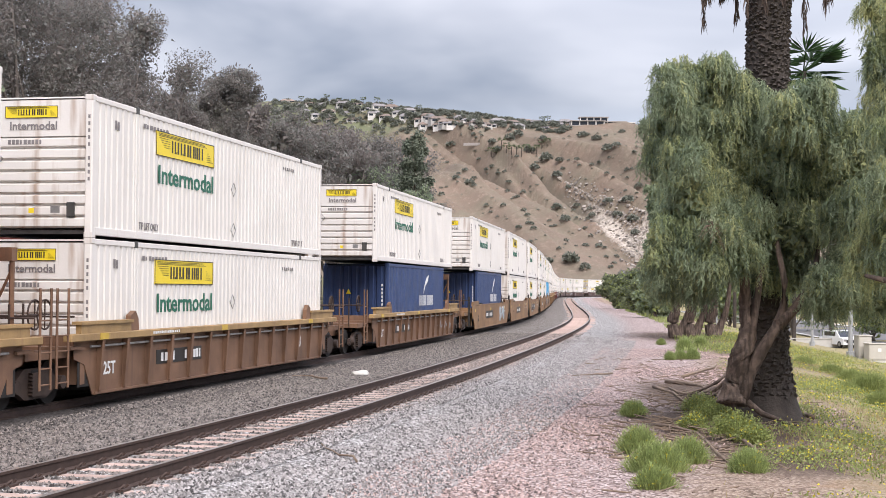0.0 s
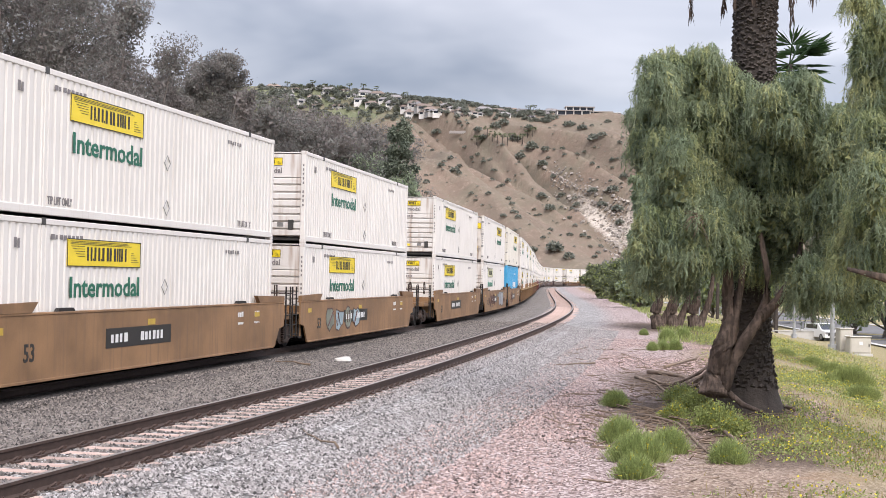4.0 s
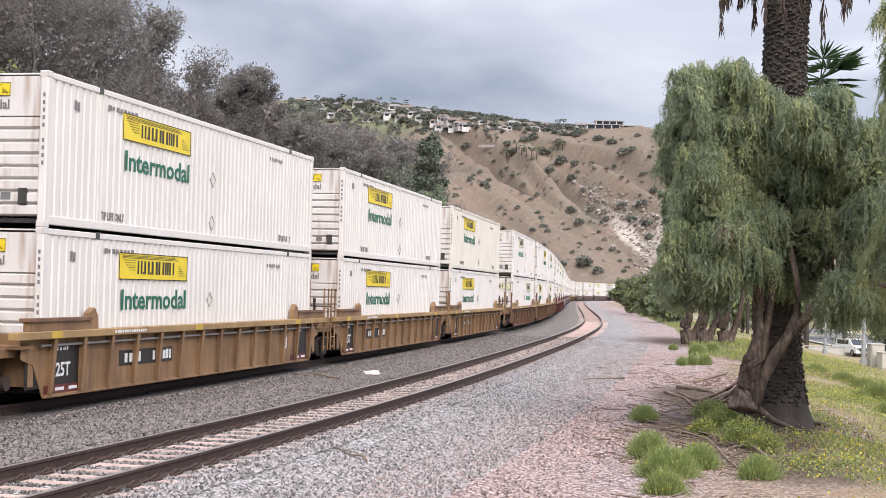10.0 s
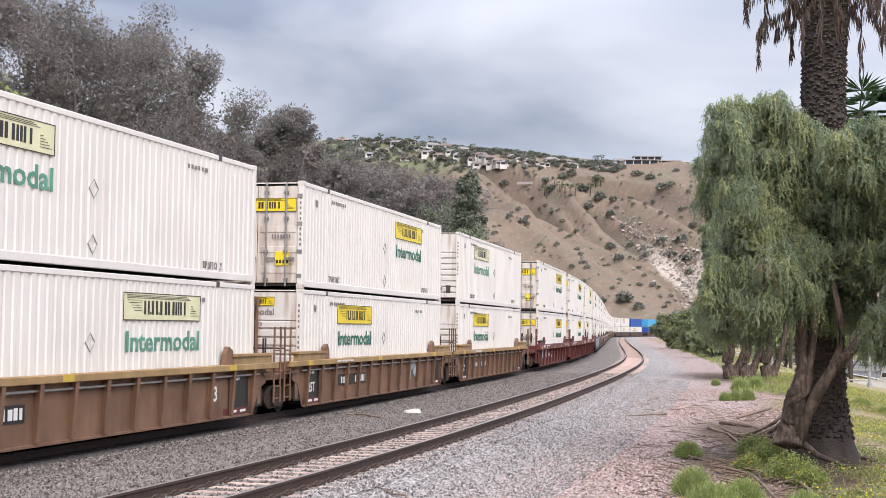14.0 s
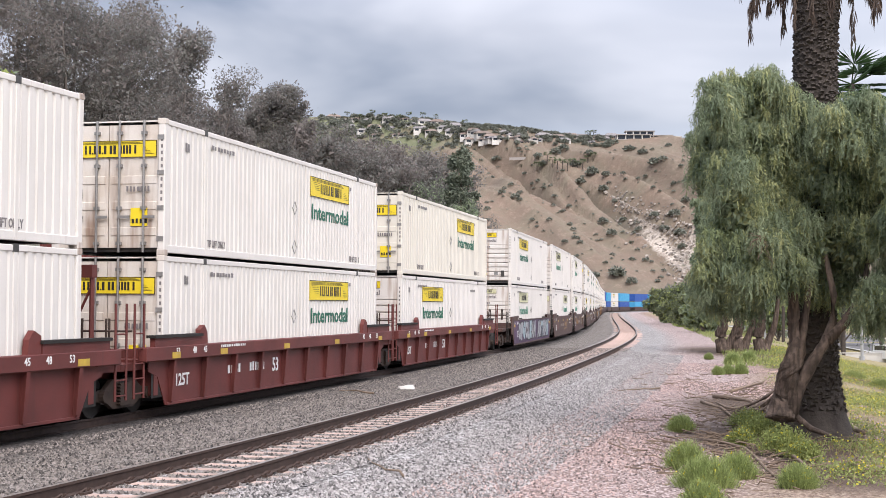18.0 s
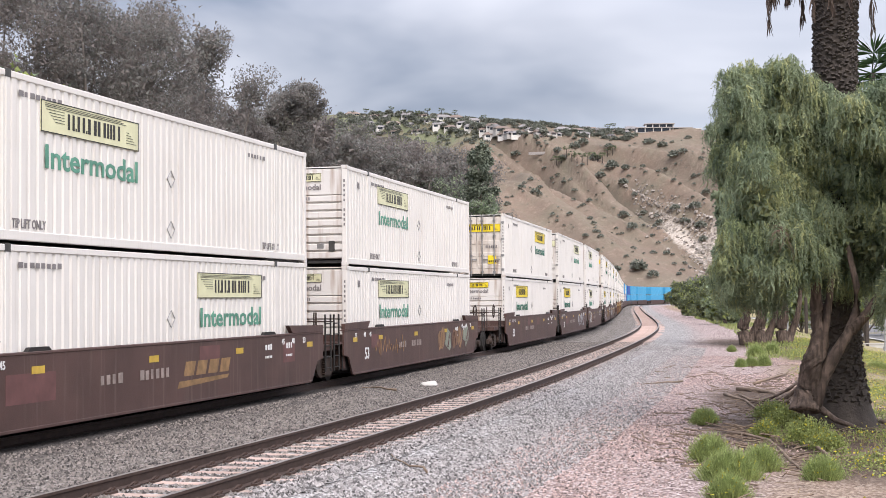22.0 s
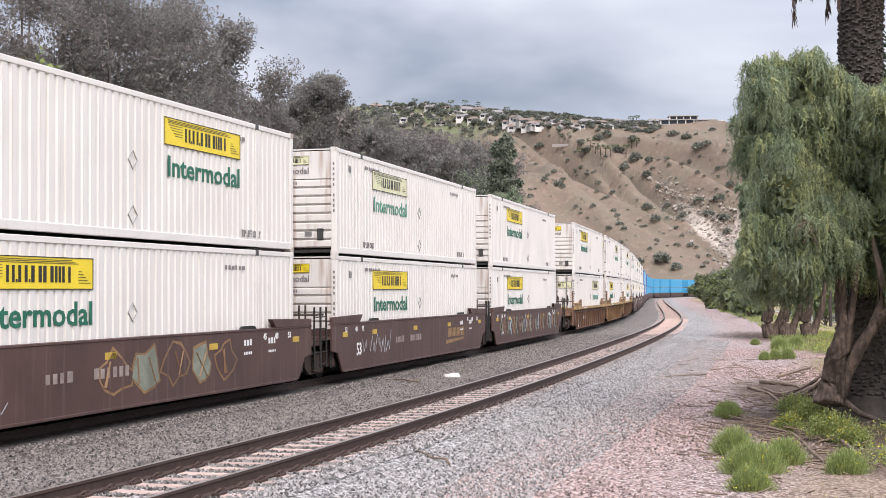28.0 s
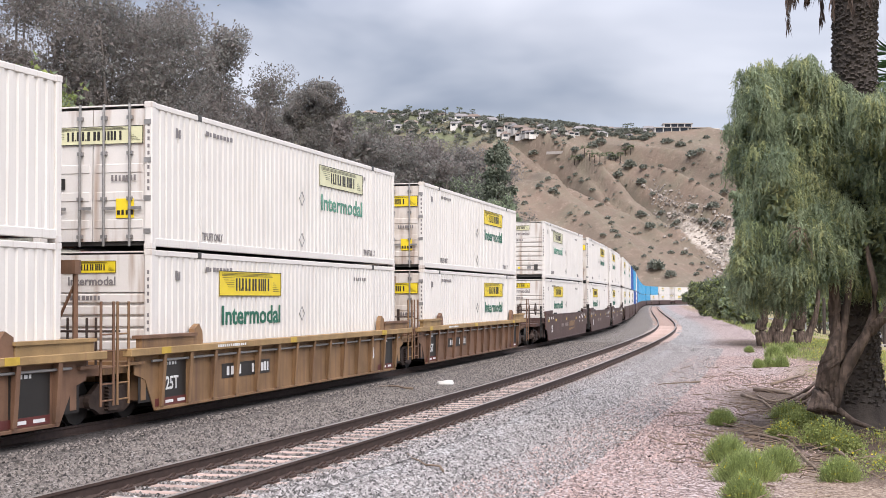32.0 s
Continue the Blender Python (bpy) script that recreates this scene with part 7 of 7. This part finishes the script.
def rock_slide():
    """Pale boulders tumbled down the ravine on the hill."""
    rn, rng = random.Random(8), np.random.default_rng(8)
    path = [(1015, 338, 10, 8), (1040, 358, 18, 12), (1062, 372, 20, 14), (1088, 398, 18, 14), (1108, 424, 16, 14), (1122, 450, 14, 14), (1132, 474, 12, 10), (1140, 392, 22, 14), (1128, 420, 18, 16)]
    V, F = [], []
    cube = np.array([(sx, sy, sz) for sx in (-1, 1) for sy in (-1, 1) for sz in (-1, 1)], float)
    faces = ((0, 1, 3, 2), (4, 6, 7, 5), (0, 4, 5, 1), (2, 3, 7, 6), (0, 2, 6, 4), (1, 5, 7, 3))
    for i in range(1100):
        cx, cy, sx, sy = path[i % len(path)]
        p = on_hill(rn.gauss(cx, sx), rn.gauss(cy, sy))
        r = 0.2 + rn.random() ** 3 * 1.0
        m = np.array(pose(0, 0, 0, rn.uniform(-40, 40), rn.uniform(-40, 40), rn.uniform(0, 90)).to_3x3())
        v = (cube * rng.uniform(0.55, 1.15, (8, 3))) * np.array([r, r, r * 0.75]) @ m.T + np.array(p)
        F += [tuple(len(V) + q for q in f) for f in faces]
        V += [tuple(q) for q in v]
    tagged(piece("rock_slide", mesh_of("rock_slide", V, F), HILLROCK), "pale boulders tumbled down the ravine", "rocks", kind="stuff")


HILLROCK = shade("pale_weathered_rock", (0.42, 0.37, 0.325), 0.95, var=0.5, scale=0.5, bump=0.4, fine=3.0, island=0.35)
rock_slide()


# ---- beyond the bank: road, walls, poles, a parked vehicle ----
ASPHALT = shade("worn_asphalt", (0.16, 0.155, 0.155), 0.9, var=0.25, scale=0.6, bump=0.2)
PALECONCRETE = shade("pale_concrete", (0.55, 0.53, 0.50), 0.85, var=0.15, scale=1.5)
POLEGREY = shade("galvanised_pole_steel", (0.40, 0.41, 0.42), 0.5, 0.4, var=0.15)
VANWHITE = shade("white_car_paint", (0.78, 0.78, 0.78), 0.3, var=0.03, bump=0.0)
TYRE = shade("black_rubber", (0.02, 0.02, 0.02), 0.8, var=0.3)
SIGNALBLACK = shade("black_signal_housing", (0.03, 0.03, 0.03), 0.6, var=0.2)
CABINET = shade("beige_cabinet_paint", (0.50, 0.47, 0.41), 0.6, var=0.1)
LOWZ = -3.58


def strip(name, mt, label, l0, l1, s0, s1, z):
    ss = np.arange(s0, s1, 6.0)
    v, f = [], []
    for i, s in enumerate(ss):
        for la in (l0, l1):
            v.append((*on_line(s, la), z))
        if i:
            f.append((2 * i - 2, 2 * i - 1, 2 * i + 1, 2 * i))
    return tagged(piece(name, mesh_of(name, v, f), mt), label, name.replace("_", " "), kind="structure")


strip("road", ASPHALT, "grey asphalt road below the bank", 31, 46, 30, 420, LOWZ + 0.03)
for name, l0, l1 in (("kerb_near", 30.2, 31.0), ("kerb_far", 46.0, 47.0)):
    ob = strip(name, PALECONCRETE, "pale concrete kerb along the road", l0, l1, 30, 420, LOWZ + 0.15)


def low_wall():
    root = tagged(new("low_wall"), "low white wall beside the road", "wall")
    root.matrix_basis = Matrix.Translation((at_px(1450, 150), 150, LOWZ))
    part("wall_body", boxes((-4.5, -0.15, 0, 4.5, 0.15, 0.9), bevel=0.03), PALECONCRETE, root)
    part("wall_cap", boxes((-4.6, -0.22, 0.9, 4.6, 0.22, 1.0)), PALECONCRETE, root)


low_wall()


def pole(px, d, h, r, label, arm=0.0, lamp=False, signal=False):
    root = tagged(new("street_lamp" if lamp else ("traffic_signal" if signal else "utility_pole")), label, "pole")
    la, al = lateral(np.array([at_px(px, d)]), np.array([float(d)]))
    root.matrix_basis = Matrix.Translation((at_px(px, d), d, float(ground_height(la, al)[0])))
    bm = bmesh.new()
    rod(bm, (0, 0, 0), (0, 0, h), r, 12, r * 0.7)
    rod(bm, (0, 0, 0), (0, 0, 0.35), r * 1.7, 10)
    part("post", bm, POLEGREY, root)
    if arm:
        bm = bmesh.new()
        rod(bm, (0, 0, h * 0.97), (arm, 0, h * 1.03), r * 0.5, 8)
        part("arm", bm, POLEGREY, root)
    if lamp:
        part("lamp_head", boxes((arm - 0.5, -0.15, h * 1.03 - 0.05, arm + 0.2, 0.15, h * 1.03 + 0.12), bevel=0.04), POLEGREY, root)
    if signal:
        for zz in (h * 0.62,):
            hd = part("signal_head", boxes((0.12, -0.2, zz, 0.48, 0.12, zz + 1.05), bevel=0.03), SIGNALBLACK, root)
            for k in range(3):
                bm = bmesh.new()
                rod(bm, (0.3, -0.36, zz + 0.2 + k * 0.32), (0.3, -0.2, zz + 0.2 + k * 0.32), 0.13, 10)
                part("visor", bm, SIGNALBLACK, hd)


pole(1437, 118, 8.0, 0.13, "grey steel street lamp pole beyond the bank", 1.6, lamp=True)
pole(1505, 96, 5.2, 0.17, "grey steel pole with black traffic signal", signal=True)
pole(1372, 150, 6.5, 0.12, "thin grey steel pole by the road")
pole(1268, 170, 6.0, 0.12, "thin grey steel pole beyond the trees")
for px, d in ((1354, 165), (1386, 150), (1405, 150), (1300, 190)):
    z = LOWZ
    fan_palm(at_px(px, d), d, z, z + 15, 12, 1.6, px, "street palm with slim dark trunk beyond the road", "street_palm", None, True)


def cabinet(px, d, w, h, label):
    root = tagged(new("utility_cabinet"), label, "cabinet")
    x = at_px(px, d)
    root.matrix_basis = Matrix.Translation((x, d, ground_z(x, d) - 0.05)) @ pose(0, 0, 0, 0, 0, 12)
    part("plinth", boxes((-w / 2 - 0.1, -0.4, 0, w / 2 + 0.1, 0.5, 0.15)), PALECONCRETE, root)
    body = part("body", boxes((-w / 2, -0.3, 0.15, w / 2, 0.4, h), bevel=0.03), CABINET, root)
    part("lid", boxes((-w / 2 - 0.05, -0.36, h, w / 2 + 0.05, 0.46, h + 0.07), bevel=0.02), CABINET, root)
    door = part("door", boxes((-w / 2 + 0.06, -0.33, 0.25, w / 2 - 0.06, -0.3, h - 0.1), bevel=0.01), CABINET, root)
    part("handle", boxes((w / 2 - 0.2, -0.37, h * 0.5, w / 2 - 0.15, -0.33, h * 0.5 + 0.2)), SIGNALBLACK, door)
    part("notice", boxes((-0.12, -0.336, h * 0.6, 0.12, -0.33, h * 0.6 + 0.22)), WHITEINK, door)


cabinet(1527, 96, 0.95, 1.6, "beige steel utility cabinet by the slope")
cabinet(1552, 95, 1.5, 1.25, "low pale utility cabinet by the slope")


def suv():
    root = tagged(new("parked_car"), "white sport utility vehicle on the road", "car")
    root.matrix_basis = Matrix.Translation((at_px(1487, 150), 150, LOWZ + 0.03)) @ pose(0, 0, 0, 0, 0, 14)
    bm = prism(bmesh.new(), [(-2.3, 0.35), (2.3, 0.35), (2.35, 1.0), (2.2, 1.1), (-1.3, 1.12), (-2.25, 0.98)], -0.95, 0.95)
    prism(bm, [(-1.35, 1.1), (2.2, 1.1), (2.0, 1.75), (-0.6, 1.78)], -0.86, 0.86)
    body = part("body", bm, VANWHITE, root)
    part("windscreen", prism(bmesh.new(), [(-1.30, 1.16), (-0.68, 1.70), (-0.72, 1.72), (-1.36, 1.16)], -0.76, 0.76), GLASS, root)
    part("grille", boxes((-0.6, -2.36, 0.55, 0.6, -2.28, 0.88)), SIGNALBLACK, root)
    for sx in (-1, 1):
        part("headlight", boxes((sx * 0.62, -2.34, 0.72, sx * 0.9, -2.24, 0.92)), GALV, root)
        part("side_window", boxes((sx * 0.862, -0.5, 1.2, sx * 0.87, 1.8, 1.65)), GLASS, root)
        for y in (-1.45, 1.45):
            bm = bmesh.new()
            rod(bm, (sx * 0.72, y, 0.36), (sx * 0.97, y, 0.36), 0.36, 18)
            w = part("wheel", bm, TYRE, root)
            bm = bmesh.new()
            rod(bm, (sx * 0.965, y, 0.36), (sx * 0.985, y, 0.36), 0.22, 12)
            part("rim", bm, GALV, w)


suv()


# ---- loose stone of the trackbed ----
def debris():
    bm = bmesh.new()
    bmesh.ops.create_icosphere(bm, subdivisions=2, radius=0.2)
    for v in bm.verts:
        k = 1 + 0.35 * noise.noise(v.co * 9)
        v.co = Vector((v.co.x * 1.35 * k, v.co.y * k, max(-0.02, v.co.z * 0.6 * k)))
    x, y = -2.35, 41.2
    ob = tagged(part("white_debris", bm, PALECONCRETE), "crumpled white debris on the ballast", "debris")
    ob.matrix_basis = Matrix.Translation((x, y, ground_z(x, y) + 0.02))


debris()


def stone_mesh(name, n, s_range, l_range, size, mt, label, seed, lift=0.0, between=False):
    """Angular stones strewn along the line between two offsets."""
    rng = np.random.default_rng(seed)
    s = s_range[0] + (s_range[1] - s_range[0]) * rng.random(n) ** 1.5
    la = rng.uniform(*l_range, n)
    if between:
        k = np.floor((s - 4) / 0.61)
        s = 4 + (k + rng.uniform(0.24, 0.76, n)) * 0.61
    x = np.interp(s, S, LINE[:, 0]) + np.interp(s, S, RIGHT[:, 0]) * la
    y = np.interp(s, S, LINE[:, 1]) + np.interp(s, S, RIGHT[:, 1]) * la
    if mt is PINKSTONE:
        clear = litter_at(x, y) < rng.uniform(0.25, 0.6, n)
        x, y, la, s = x[clear], y[clear], la[clear], s[clear]
        n = len(x)
    z = ground_height(la, s) + lift - 0.004
    c = np.stack([x, y, z], -1)
    base = np.array([(1, 0, 0), (0, 1, 0), (-1, 0, 0), (0, -1, 0), (0.1, 0.1, 1.05)], float)
    V = np.repeat(base[None], n, 0) * (0.75 + 0.5 * rng.random((n, 5, 1)))
    a = rng.uniform(0, 2 * np.pi, n)
    ca, sa = np.cos(a)[:, None], np.sin(a)[:, None]
    V = np.stack([V[..., 0] * ca - V[..., 1] * sa, V[..., 0] * sa + V[..., 1] * ca, V[..., 2] + 0.3 * V[..., 0] * rng.normal(size=(n, 1))], -1)
    V = V * (size * rng.uniform(0.5, 1.35, n))[:, None, None] + c[:, None, :]
    tri = np.array([(0, 1, 4), (1, 2, 4), (2, 3, 4), (3, 0, 4)])
    F = (np.arange(n)[:, None, None] * 5 + tri[None]).reshape(-1, 3)
    me = bpy.data.meshes.new(name)
    me.vertices.add(n * 5)
    me.vertices.foreach_set("co", V.astype(np.float32).ravel())
    me.loops.add(len(F) * 3)
    me.loops.foreach_set("vertex_index", F.astype(np.int32).ravel())
    me.polygons.add(len(F))
    me.polygons.foreach_set("loop_start", np.arange(0, len(F) * 3, 3, dtype=np.int32))
    me.polygons.foreach_set("loop_total", np.full(len(F), 3, dtype=np.int32))
    me.update()
    me.validate()
    return tagged(piece(name, me, mt), label, "stones", kind="stuff")


stone_mesh("ballast_stones", 78000, (8, 75), (1.0, 4.3), 0.027, STONE, "loose grey ballast stones beside the track", 1)
stone_mesh("ballast_stones", 52000, (10, 80), (-4.6, -1.0), 0.028, DARKSTONE, "loose grey ballast stones between the tracks", 2)
stone_mesh("ballast_stones", 24000, (8, 80), (-1.3, 1.3), 0.03, DARKSTONE, "ballast stones between the ties", 3, 0.0, True)
stone_mesh("gravel_stones", 16000, (8, 60), (6.8, 10.5), 0.03, PINKSTONE, "loose stones in the dirt by the roots", 5)
stone_mesh("gravel_stones", 42000, (8, 65), (3.0, 7.6), 0.025, PINKSTONE, "loose pink gravel stones along the path", 4)


# ---- motion: the train rolls along its track and slowly gathers speed ----
def rolled(t):
    return 17.829 * t + 0.01366 * t * t


TIMES = [i * 0.5 for i in range(65)]


def unit_pose(u, t):
    a, b = on_train_line(u - 1.9 - rolled(t)), on_train_line(u + LENGTH + 1.9 - rolled(t))
    mid = (a + b) / 2
    d = b - a
    return pose(mid.x, mid.y, 0, 0, 0, -math.degrees(math.atan2(d.x, d.y)))


def motions():
    for u, riders in TRAIN:
        rows = [(t, unit_pose(u, t)) for t in TIMES]
        for thing, lift in riders:
            up = Matrix.Translation((0, 0, lift))
            walk(thing, [(t, m @ up) for t, m in rows])


motions()
